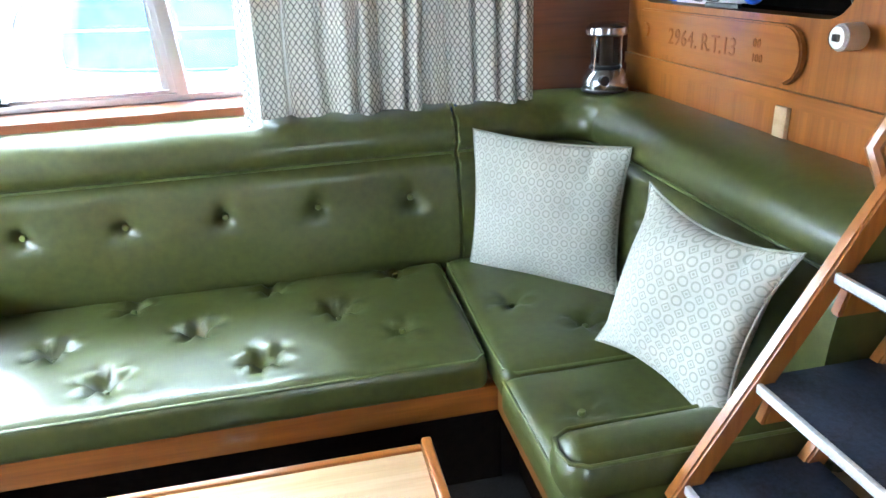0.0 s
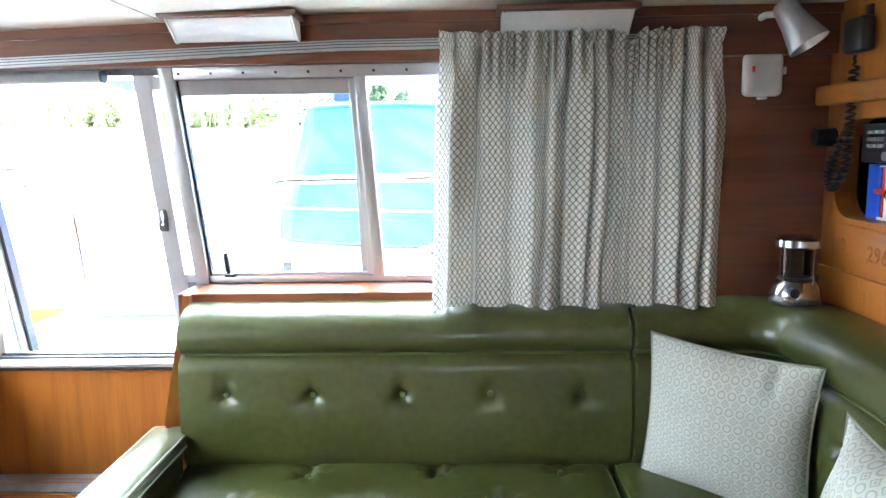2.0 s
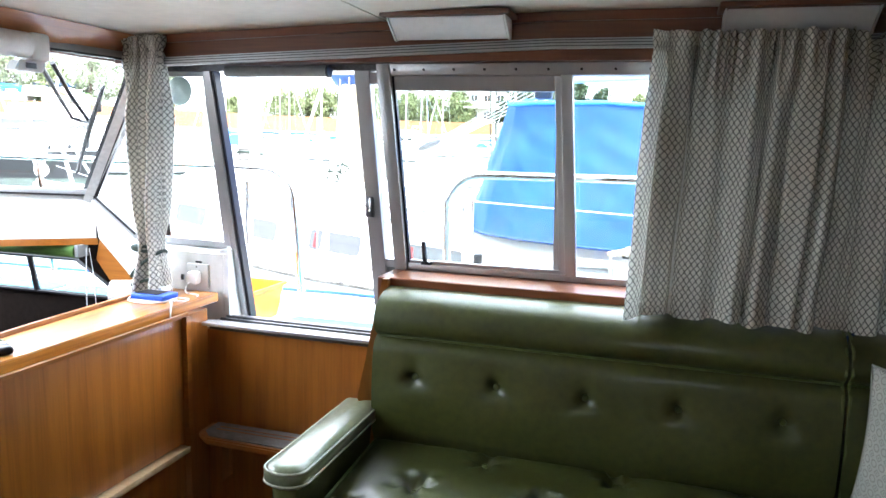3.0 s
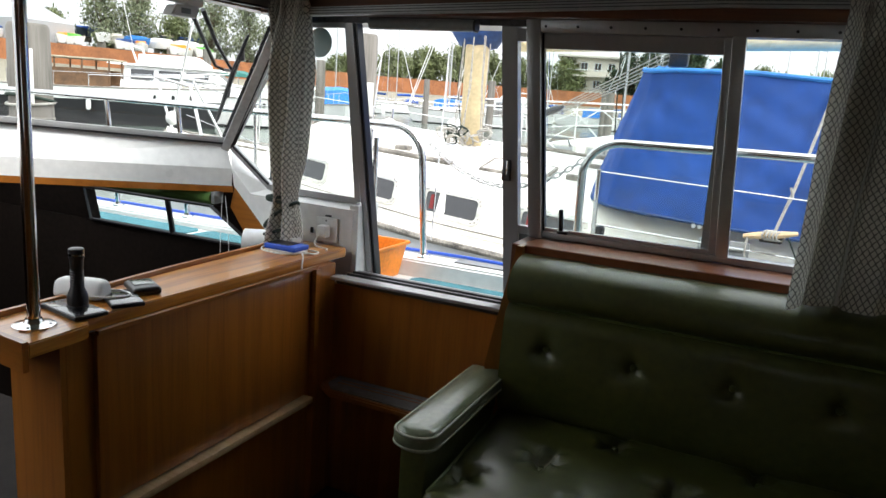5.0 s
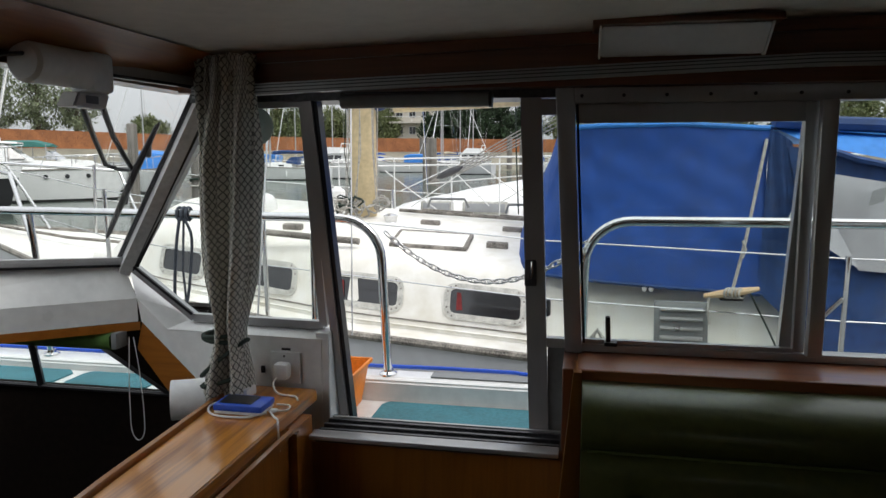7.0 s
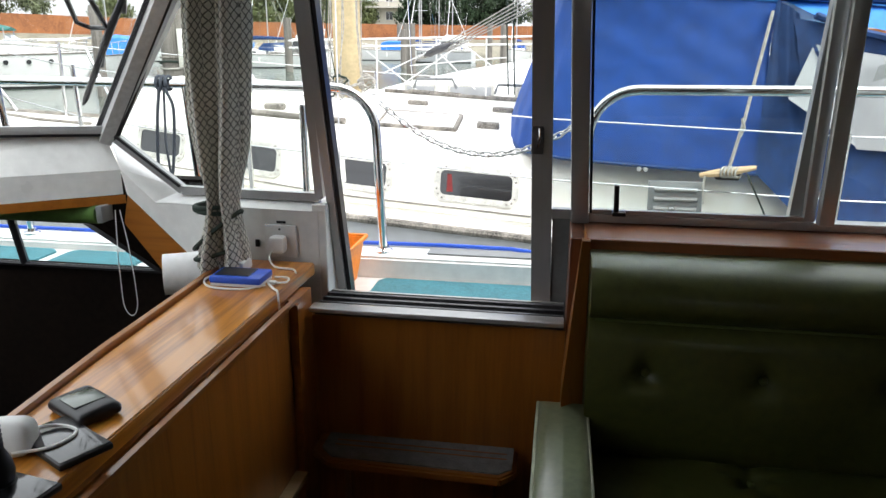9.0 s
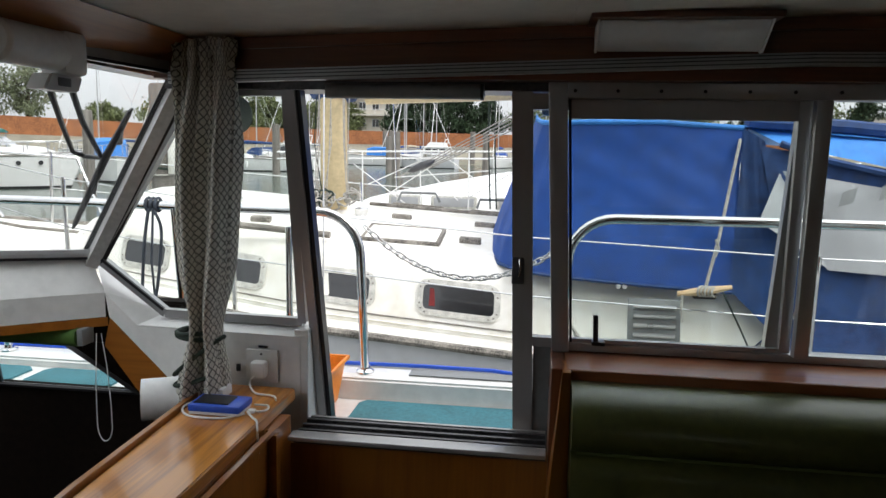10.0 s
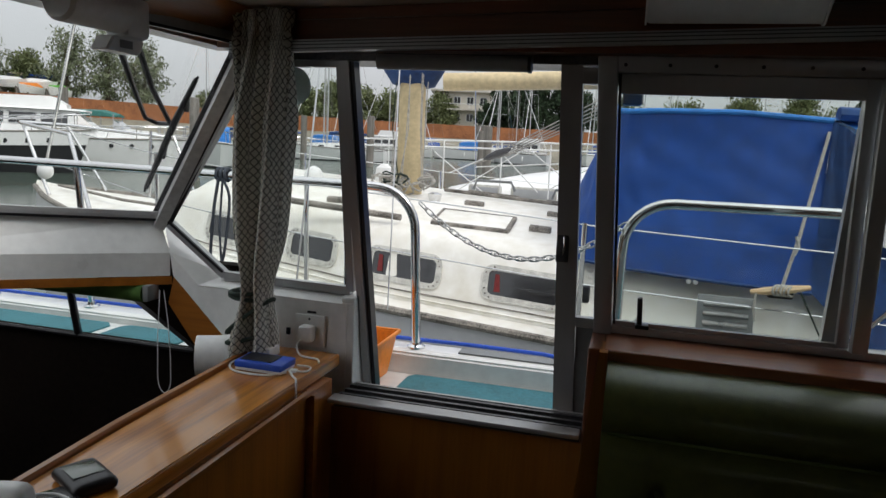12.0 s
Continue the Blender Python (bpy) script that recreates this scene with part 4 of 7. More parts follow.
def scatter(name, w, h, t, seed, center, right, up, lab, slump=.07):
    right, up = Vector(right).normalized(), Vector(up)
    up = (up - right * up.dot(right)).normalized()
    nz = right.cross(up)
    m = Matrix((right, up, nz)).transposed().to_4x4()
    ob = thing(name, lab, "cushion", "scatter cushions")
    cover = part("cover", pillow(w, h, t, seed, slump), PILLOW, ob, smooth="all")
    ring = [(i / 8 - 1, -1) for i in range(16)] + [(1, i / 8 - 1) for i in range(16)] + [(1 - i / 8, 1) for i in range(16)] + [(-1, 1 - i / 8) for i in range(16)]
    part("seam", tube([(u * w / 2 * (1 - slump * (1 - v * v) * abs(u) ** 3), v * h / 2 * (1 - slump * (1 - u * u) * abs(v) ** 3), 0) for u, v in ring], .0028, 6, close=True), PILLOW, ob)
    ob.matrix_world = Matrix.Translation(center) @ m
    return ob


scatter("throw_pillow", .42, .385, .15, 3, (1.408, 1.175, .708), (.31, -.285, -.012), (.02, .05, 1), "cream cushion with grey medallion print, leaning in the settee corner")
scatter("throw_pillow", .37, .35, .15, 8, (1.462, .578, .722), (.20, -1, -.05), (.30, .06, 1), "cream medallion-print cushion slumped against the settee back", .20)

# ---- table and ladder ----
table = thing("table", "pale varnished low table beside the settee", "table")
part("tabletop", box(((-.1, .12, .470), (.965, .585, .494)), bevel=.004), PINE, table)
part("fiddle", box(((.966, .12, .462), (.985, .605, .508)), bevel=.004), TEAK_Y, table, "teak edge strip")
part("fiddle", box(((-.1, .586, .462), (.965, .602, .498)), bevel=.004), TEAK_X, table, "teak edge strip")
part("pedestal", lathe([(.13, 0), (.13, .015), (.035, .03), (.035, .47)], 20, at=(.45, .34, 0)), STEEL, table)

lad = thing("ladder", "teak companion ladder with navy treads and metal nosings", "ladder")
slope = lambda z: 1.344 + (z - .56) / 1.66
for y in (.312, -.34):
    for off, w in ((-.020, .045), (.20, .045)):
        part("stringer", prism([(slope(0) + off, 0), (slope(0) + off + w, 0), (slope(1.10) + off + w, 1.10), (slope(1.10) + off, 1.10)], 1, y, y + .024, bevel=.004), TEAK_Z, lad)
    for z in (.185, .36, .525, .69, .86, 1.03):
        part("tread_bearer", prism([(slope(z) + .026, z - .050), (slope(z) + .19, z - .050), (slope(z) + .205, z + .015), (slope(z) + .045, z + .015)], 1, y + .001, y + .023, bevel=.004), TEAK_Z, lad)
for i in range(6):
    z = .884 - .166 * i
    x = 1.432 + (z - .716) * .611
    t = part("tread", box(((x + .006, -.315, z - .022), (x + .235, .335, z)), bevel=.004), TREAD, lad, "navy non-slip tread")
    part("nosing", box(((x - .004, -.315, z - .013), (x + .0055, .337, z + .003)), bevel=.002), NOSING, t, "bright metal nosing")
part("handle", tube([(1.63, .33, .95), (1.60, .36, 1.05), (1.66, .36, 1.16)], .012, 8), TEAK_Z, lad)

# ---- step under the door ----
step = thing("door_step", "small wooden step with grey non-slip below the side door", "step")
part("board", prism([(-.655, 1.50), (-.145, 1.50), (-.145, 1.40), (-.18, 1.365), (-.60, 1.375), (-.655, 1.42)], 2, .402, .425, bevel=.005), TEAK_X, step)
part("grip", prism([(-.63, 1.497), (-.155, 1.497), (-.155, 1.405), (-.185, 1.38), (-.595, 1.39), (-.63, 1.425)], 2, .426, .430), NONSLIP, step, "grey non-slip patch")
for x in (-.60, -.22):
    part("bracket", box(((x, 1.44, .25), (x + .02, 1.498, .401))), TEAK_Z, step)
for y in (1.44, 1.462):
    part("grip_line", box(((-.60, y, .4305), (-.17, y + .004, .4315))), TEAK_X, step)

# ---- counter ----
counter = thing("counter", "glossy varnished teak counter dividing the cabin", "counter")
part("counter_top", prism([(-.905, 1.598), (-.69, 1.598), (-.695, .56), (-.655, .53), (-.645, .385), (-.835, .405), (-.87, .9)], 2, .825, .857, bevel=.003), COUNTER_WOOD, counter)
part("fiddle", loft([[(x - .012, y, .80), (x - .012, y, .868), (x, y, .868), (x, y, .80)] for x, y in ((-.905, 1.598), (-.88, 1.0), (-.85, .65), (-.837, .405))], close=True, caps=True), TEAK_Y, counter, "raised teak edge")
part("end_fiddle", prism([(-.845, .392), (-.845, .404), (-.645, .384), (-.645, .372)], 2, .80, .862), TEAK_X, counter)
part("front_panel", box(((-.705, .50, 0), (-.690, 1.50, .824))), TEAK_Z, counter)
# back of the counter blackened for the forward cabin's shade
part("back_panel", box(((-.87, .50, -.29), (-.855, 1.598, .824))), SHADE_BLACK, counter)
part("end_panel", box(((-.853, .485, 0), (-.69, .499, .824))), TEAK_Z, counter)
part("sliding_panel", box(((-.688, .565, .40), (-.674, 1.37, .822)), bevel=.002), TEAK_Z, counter, "smooth teak sliding panel")
part("panel_frame", box(((-.673, .56, .823), (-.662, 1.392, .833)), ((-.673, 1.372, .45), (-.655, 1.394, .822))), TEAK_Y, counter)
part("lower_rail", box(((-.69, .60, .372), (-.650, 1.37, .392)), bevel=.002), PINE, counter, "pale wooden bottom rail")
part("upright", box(((-.689, 1.395, 0), (-.667, 1.499, .824))), TEAK_Z, counter)
pole = thing("grab_pole", "polished stainless pole on the counter's end", "pole")
part("pole", tube([(-.735, .462, .86), (-.735, .462, 1.742)], .013, 20), STEEL, pole)
part("flange", lathe([(.042, .857), (.042, .861), (.020, .866), (.016, .874), (.016, .857)], 24, at=(-.735, .462, 0)), STEEL, pole)
for k in range(4):
    a = k * math.pi / 2 + .6
    part("screw", lathe([(.004, .861), (.004, .8635), (.001, .864)], 8, at=(-.735 + .032 * math.cos(a), .462 + .032 * math.sin(a), 0)), DARK_ALU, pole)


# ---- small things in the cabin ----
def ceiling_lamp(x0, x1):
    ob = thing("ceiling_light", "milky white strip light on a dark wooden base", "ceiling light", "cabin strip lights")
    part("base", box(((x0 - .018, 1.345, 1.728), (x1 + .018, 1.461, 1.7415)), bevel=.003), MAHOGANY, ob, "wooden base board")
    part("diffuser", prism([(1.365, 1.727), (1.445, 1.727), (1.455, 1.718), (1.455, 1.684), (1.444, 1.677), (1.432, 1.677)], 0, x0, x1, bevel=.003), DIFFUSER, ob)
    for x in (x0 - .004, x1):
        part("end_cap", prism([(1.360, 1.7275), (1.448, 1.7275), (1.457, 1.718), (1.457, 1.680), (1.445, 1.674), (1.430, 1.674)], 0, x, x + .004), WHITE, ob)
    return ob


ceiling_lamp(.02, .342)
ceiling_lamp(.885, 1.21)

lan = thing("lantern", "silver camping lantern standing on the settee back", "lantern")
at = (1.665, 1.40, .963)
part("base", lathe([(.058, 0), (.062, .008), (.060, .035), (.050, .055), (.042, .062)], 28, at=at), LANTERN_METAL, lan)
part("foot_ring", lathe([(.063, 0), (.064, .004), (.063, .008), (.055, .0085)], 28, at=at), BLACK, lan)
part("globe", lathe([(.038, .063), (.038, .150), (.036, .150), (.036, .063)], 28, at=at), LANTERN_GLASS, lan, "clear globe").visible_shadow = False
part("tube_lamp", lathe([(.017, .063), (.017, .145), (.004, .149)], 14, at=at), SMOKED, lan)
part("collar", lathe([(.044, .062), (.045, .066), (.041, .070), (.036, .0705)], 28, at=at), BLACK, lan)
part("cap", lathe([(.052, .148), (.058, .154), (.056, .170), (.044, .180), (.02, .182)], 28, at=at), LANTERN_METAL, lan)
part("knob", lathe([(.013, -.012), (.013, .006), (.010, .008)], 14, at=(at[0] - .03, at[1] - .053, at[2] + .036), axis=1), BLACK, lan, "black switch knob")
for k in range(4):
    a = k * math.pi / 2 + .5
    part("guard_rod", tube([(at[0] + .05 * math.cos(a), at[1] + .05 * math.sin(a), at[2] + .055), (at[0] + .05 * math.cos(a), at[1] + .05 * math.sin(a), at[2] + .152)], .002, 6), STEEL, lan)

alarm = thing("gas_alarm", "white plastic gas alarm on the dark side wall", "alarm")
bm = pad((.105, .115, .034), .016, .008, .003)
bm.transform(Matrix.Translation((1.588, 1.509, 1.57)) @ Matrix.Rotation(radians(90), 4, "X"))
part("case", bm, WHITE, alarm, smooth="all")
part("test_button", box(((1.553, 1.468, 1.575), (1.561, 1.474, 1.592)), bevel=.002), RED, alarm, "red test button")
part("side_clip", box(((1.642, 1.48, 1.57), (1.648, 1.50, 1.59)), bevel=.002), WHITE, alarm)
part("lower_tab", box(((1.578, 1.48, 1.505), (1.60, 1.50, 1.512)), bevel=.002), WHITE, alarm)

spot = thing("reading_lamp", "white cone reading lamp on the side wall", "wall lamp")
part("wall_plate", lathe([(.035, -.012), (.035, 0), (.028, .004)], 20, at=(1.565, 1.508, 1.71), axis=1), WHITE, spot)
part("arm", tube([(1.565, 1.50, 1.71), (1.575, 1.46, 1.72), (1.60, 1.44, 1.72)], .009, 10), WHITE, spot)
bm = lathe([(.022, .06), (.030, .05), (.036, .0), (.052, -.07), (.050, -.07), (.033, .0), (.024, .045)], 28)
bm.transform(Matrix.Translation((1.635, 1.42, 1.695)) @ Matrix.Rotation(radians(-28), 4, "Y") @ Matrix.Rotation(radians(-18), 4, "X"))
part("shade", bm, SILVER, spot, "pale metal cone shade")

vhf = thing("marine_radio", "black marine radio in the open locker", "radio")
part("case", box(((1.80, 1.02, 1.335), (1.92, 1.375, 1.432)), bevel=.006), BLACK, vhf)
for r in range(3):
    for c in range(5):
        y, z = 1.345 - c * .016, 1.415 - r * .017
        part("key", box(((1.795, y - .011, z - .009), (1.7995, y, z)), bevel=.0015), GREY, vhf)
for y, z in ((1.22, 1.405), (1.22, 1.365), (1.25, 1.352), (1.195, 1.352)):
    part("dial", lathe([(.011, -.012), (.011, 0), (.008, .002)], 12, at=(1.80, y, z), axis=0), SILVER, vhf, "silver dial")
for y in (1.105, 1.14):
    part("slider", tube([(1.798, y, 1.372), (1.798, y, 1.405)], .007, 8), SILVER, vhf, "silver oval slider")
plot = thing("chart_plotter", "slate-blue chart plotter on a bracket in the locker", "plotter")
part("case", box(((1.70, .565, 1.318), (1.765, .862, 1.436)), bevel=.010), SLATE, plot)
part("screen", box(((1.697, .655, 1.345), (1.6995, .835, 1.413)), bevel=.001), SCREEN, plot, "grey lcd screen")
for i in range(3):
    part("key", box(((1.695, .592, 1.334 + .029 * i), (1.6995, .632, 1.354 + .029 * i)), bevel=.003), BLACK, plot)
    part("key_mark", box(((1.6942, .600, 1.342 + .029 * i), (1.6948, .624, 1.346 + .029 * i))), WHITE, plot)
part("bezel_mark", box(((1.6975, .75, 1.421), (1.6995, .83, 1.426))), RED, plot)
part("bracket", tube([(1.76, .70, 1.36), (1.80, .70, 1.28), (1.84, .70, 1.20)], .010, 8), BLACK, plot)
mic = thing("radio_handset", "black radio microphone hung on the bulkhead with a coiled cord", "microphone")
part("body", box(((1.735, 1.285, 1.605), (1.772, 1.375, 1.69)), bevel=.010), BLACK, mic)
part("hook", box(((1.772, 1.315, 1.66), (1.7795, 1.345, 1.72)), bevel=.002), BLACK, mic)
part("talk_button", box(((1.738, 1.376, 1.63), (1.765, 1.381, 1.67)), bevel=.002), GREY, mic)
pts = []
for i in range(420):
    u = i / 419
    z = 1.60 - .34 * min(1, u / .62) if u < .62 else 1.26 + .16 * ((u - .62) / .38) ** 1.4 * 1.0
    y = 1.345 + (.02 * u if u < .5 else .01 + .085 * math.sin((u - .5) / .5 * math.pi))
    a = u * 2 * math.pi * 34
    k = .011 if .05 < u < .97 else .002
    pts.append((1.755 + k * math.cos(a), y + k * math.sin(a), z))
part("coiled_cord", tube(pts, .0036, 6), BLACK, mic, "coiled black cord")


def sheaf(name, y0, y1, z0, z1, x, material, lab, cat, tiltx=0.0):
    ob = thing(name, lab, cat)
    bm = box(((-.012, y0, z0), (.012, y1, z1)), bevel=.002)
    bm.transform(Matrix.Translation((x, 0, 0)) @ Matrix.Translation((0, 0, z0)) @ Matrix.Rotation(radians(tiltx), 4, "Y") @ Matrix.Translation((0, 0, -z0)))
    part("cover", bm, material, ob)
    return ob


bk = sheaf("book", 1.325, 1.375, 1.192, 1.33, 1.835, BLUE, "blue-backed pilot book standing in the locker", "book")
bk2 = sheaf("booklet", 1.08, 1.318, 1.192, 1.328, 1.83, PAPER, "white printed booklet with blue and red edge", "booklet")
part("blue_stripe", box(((1.8145, 1.300, 1.20), (1.8175, 1.312, 1.325))), BLUE, bk2)
part("red_stripe", box(((1.8145, 1.288, 1.20), (1.8175, 1.295, 1.325))), RED, bk2)
for k in range(4):
    part("arc_mark", tube(arc((1.816, 1.235, 1.285), .008 + .007 * k, 20, 160, 8, "yz"), .0014, 5), BLACK, bk2)
for k in range(2):
    part("text_line", box(((1.8145, 1.13, 1.300 - .012 * k), (1.8175, 1.20, 1.304 - .012 * k))), GREY, bk2)
bag = thing("plastic_bag", "crumpled clear bag of papers in the locker", "bag")
bm = bmesh.new()
bmesh.ops.create_icosphere(bm, subdivisions=4, radius=1)
for v in bm.verts:
    v.co *= 1 + .35 * noise.noise(v.co * 2.2) + .12 * noise.noise(v.co * 7)
    v.co = Vector((1.80 + v.co.x * .022, 1.07 + v.co.y * .12, 1.245 + v.co.z * .045))
part("film", bm, PAPER, bag, smooth="all")
sci = thing("scissors", "red-handled tool lying on the locker shelf", "tool")
part("handle", box(((1.775, 1.15, 1.262), (1.783, 1.26, 1.274)), bevel=.003), RED, sci)
cab = thing("charging_cable", "black tangled cable in the locker", "cable")
for k, (y, z, r) in enumerate(((1.16, 1.27, .032), (1.08, 1.235, .042), (1.14, 1.225, .03))):
    part("loop", tube([(1.772 + .006 * math.sin(3 * a), y + r * 1.3 * math.cos(a), z + r * .7 * math.sin(a)) for a in [i * math.pi / 12 for i in range(24)]], .0022, 6, close=True), BLACK, cab)
pen = thing("marker_pen", "grey marker pen on the locker edge", "pen")
part("barrel", tube([(1.772, 1.10, 1.198), (1.772, .97, 1.200)], .0055, 10), GREY, pen)
whip = thing("keyring_float", "blue float with a red braided cord", "key float")
bm = bmesh.new()
bmesh.ops.create_uvsphere(bm, u_segments=14, v_segments=10, radius=.02, matrix=Matrix.Translation((1.775, .93, 1.225)))
part("float", bm, BLUE, whip, smooth="all")
for k in range(5):
    part("cord", tube([(1.77, .925 + .004 * k, 1.235), (1.765, .90 - .006 * k, 1.258 + .006 * k), (1.772, .86 - .004 * k, 1.275 + .012 * k)], .004, 6), RED, whip, "red braided cord")
clamp = thing("chrome_horn_button", "round chrome and white fitting on the bulkhead", "fitting")
part("body", lathe([(.023, -.004), (.023, .034), (.019, .038)], 20, at=(1.722, .598, 1.172), axis=0), SILVER, clamp)
part("face", lathe([(.018, -.010), (.020, -.006), (.020, -.004)], 20, at=(1.722, .598, 1.172), axis=0), WHITE, clamp)
part("slot", box(((1.708, .590, 1.166), (1.7125, .606, 1.178)), bevel=.002), BLACK, clamp)
part("stub", tube([(1.748, .638, 1.166), (1.7795, .642, 1.166)], .021, 14), BLACK, clamp)
sock = thing("black_socket", "black round socket in the cabin corner", "socket")
part("cup", lathe([(.022, -.03), (.026, 0), (.026, .02), (.018, .022)], 16, at=(1.757, 1.47, 1.40), axis=0), BLACK, sock)

plaque = thing("carved_board", "carved teak registration board on the bulkhead", "plaque")
poly = [(1.40, 1.175), (1.40, 1.07)] + [(.80 + .055 * math.cos(radians(a)), 1.118 + .058 * math.sin(radians(a))) for a in range(270, 89, -15)]
part("board", prism(poly, 0, 1.762, 1.779, bevel=.004), TEAK_Y, plaque)


def carve(text, size, y, z, parent, x=1.7615):
    cu = bpy.data.curves.new("letters", "FONT")
    cu.body, cu.size, cu.extrude = text, size, .0008
    tmp = bpy.data.objects.new("letters", cu)
    scene.collection.objects.link(tmp)
    me = bpy.data.meshes.new_from_object(tmp.evaluated_get(bpy.context.evaluated_depsgraph_get()))
    bpy.data.objects.remove(tmp)
    me.transform(Matrix(((0, 0, -1, x), (-1, 0, 0, y), (0, 1, 0, z), (0, 0, 0, 1))))
    me.materials.append(CARVED)
    ob = new("carved_letter", me)
    ob.parent = parent
    return ob


for text, size, y, z in (("2964. R.T.13", .055, 1.245, 1.098), ("00", .026, .895, 1.125), ("100", .024, .895, 1.095)):
    for ch in text:
        wide = {" ": .26, ".": .24, "1": .50}.get(ch, .56) * size
        if ch != " ":
            carve(ch, size, y, z, plaque)
        y -= wide
part("boss", lathe([(.018, -.004), (.020, 0), (.020, .002)], 16, at=(1.7615, 1.365, 1.122), axis=0), TEAK_Y, plaque)

outlet = thing("wall_socket", "grey square mains socket with a white plug", "socket")
part("plate", box(((-.828, 1.612, .862), (-.742, 1.6235, .948)), bevel=.003), WHITE, outlet)
part("plug", box(((-.805, 1.575, .880), (-.763, 1.611, .925)), bevel=.010), WHITE, outlet, "white plug")
part("screw", lathe([(.003, -.002), (.003, 0), (.001, .001)], 8, at=(-.785, 1.611, .938), axis=1), DARK_ALU, outlet)
part("label", box(((-.797, 1.6215, .951), (-.772, 1.6237, .957))), BLACK, outlet)
part("rocker", box(((-.858, 1.618, .885), (-.846, 1.6235, .905)), bevel=.002), BLACK, outlet)

bank = thing("power_bank", "blue and black power bank charging on the counter", "power bank")
part("body", box(((-.866, 1.375, .858), (-.745, 1.450, .865)), bevel=.002), WHITE, bank)
part("shell", box(((-.868, 1.373, .865), (-.743, 1.452, .882)), bevel=.004), BLUE, bank)
part("panel", box(((-.858, 1.385, .882), (-.775, 1.440, .884))), BLACK, bank, "dark solar panel")
cable = thing("white_cable", "white charging cable looping over the counter edge", "cable")
part("lead", tube(curve([(-.78, 1.58, .90), (-.80, 1.57, .876), (-.77, 1.53, .862), (-.72, 1.52, .861), (-.70, 1.49, .862)]), .0026, 8), WHITE, cable)
part("lead", tube(curve([(-.733, 1.41, .866), (-.712, 1.405, .864), (-.697, 1.42, .862), (-.705, 1.45, .862), (-.735, 1.44, .866)]), .0026, 8), WHITE, cable)
part("lead", tube(curve([(-.735, 1.40, .864), (-.71, 1.37, .862), (-.690, 1.345, .864), (-.682, 1.33, .84), (-.676, 1.32, .80)]), .0026, 8), WHITE, cable)
part("lead", tube(curve([(-.84, 1.50, .862), (-.875, 1.47, .861), (-.895, 1.41, .862), (-.86, 1.36, .861), (-.78, 1.355, .861), (-.735, 1.385, .864)]), .0026, 8), WHITE, cable)
part("plug_end", box(((-.735, 1.397, .860), (-.718, 1.412, .868)), bevel=.002), WHITE, cable)
adapter = thing("usb_adapter", "white two-port plug adapter on the counter", "adapter")
part("body", box(((-.868, 1.475, .858), (-.828, 1.53, .885)), bevel=.006), WHITE, adapter)
part("port", box(((-.858, 1.4735, .865), (-.838, 1.4755, .873))), BLACK, adapter)

mouse = thing("wireless_gadget", "black rounded pocket gadget on the counter", "gadget")
bm = pad((.070, .100, .019), .009, .006, .003)
bm.transform(Matrix.Translation((-.775, .785, .858)) @ Matrix.Rotation(radians(62), 4, "Z"))
part("shell", bm, BLACK, mouse, smooth="all")
bm = box(((-.024, -.02, .0215), (.024, .030, .0228)), bevel=.0005)
bm.transform(Matrix.Translation((-.775, .785, .858)) @ Matrix.Rotation(radians(62), 4, "Z"))
part("screen", bm, SCREEN, mouse)


def slate_phone(cx, cy, turn, w, l, z=.8575):
    ob = thing("phone", "black mobile phone lying on the counter", "phone", "phones on the counter")
    for nm, sp, ma in (("case", ((-w / 2, -l / 2, 0), (w / 2, l / 2, .010)), BLACK), ("glass_face", ((-w / 2 + .003, -l / 2 + .004, .010), (w / 2 - .003, l / 2 - .004, .0112)), SMOKE)):
        bm = box(sp, bevel=.0035 if nm == "case" else .0004)
        bm.transform(Matrix.Translation((cx, cy, z)) @ Matrix.Rotation(radians(turn), 4, "Z"))
        part(nm, bm, ma, ob)
    return ob


slate_phone(-.745, .695, 62, .075, .13)
slate_phone(-.757, .575, 80, .078, .15)
torch = thing("torch", "black pocket torch standing on its end", "torch")
part("barrel", lathe([(.022, .870), (.023, .884), (.021, .896), (.0145, .912), (.0135, .955), (.0145, .975), (.0165, .980), (.0165, 1.000), (.013, 1.002)], 20, at=(-.757, .585, 0)), BLACK, torch)
for k in range(6):
    part("grip_ring", lathe([(.0138, .918 + .006 * k), (.0150, .920 + .006 * k), (.0138, .922 + .006 * k)], 16, at=(-.757, .585, 0)), BLACK, torch)
part("lens_ring", lathe([(.0168, .985), (.0168, .990), (.015, .9905)], 20, at=(-.757, .585, 0)), STEEL, torch)
part("foot", lathe([(.0235, .868), (.0235, .872), (.020, .8735)], 20, at=(-.757, .585, 0)), BLACK, torch)
hub = thing("white_charger", "white rounded charger lying beside the torch", "charger")
bm = pad((.06, .125, .045), .014, .008, .004)
for v in bm.verts:
    v.co.x *= 1 - .5 * max(0, v.co.z / .045 - .2)
bm.transform(Matrix.Translation((-.835, .66, .858)) @ Matrix.Rotation(radians(-72), 4, "Z"))
part("shell", bm, WHITE, hub, smooth="all")
part("lead", tube(curve([(-.80, .70, .875), (-.77, .72, .872), (-.735, .71, .871), (-.74, .67, .871), (-.78, .64, .873)]), .0026, 8), WHITE, hub)
paper = thing("paper_roll", "white kitchen paper roll fixed under the moulding", "paper roll")
part("roll", tube([(-1.055, 1.50, .835), (-.935, 1.56, .835)], .052, 28), LINING, paper)
part("core", tube([(-1.0565, 1.499, .835), (-1.054, 1.5005, .835)], .017, 16), GREY, paper)

blow = thing("wiper_motor_box", "white plastic wiper motor box under the wooden header", "motor box")
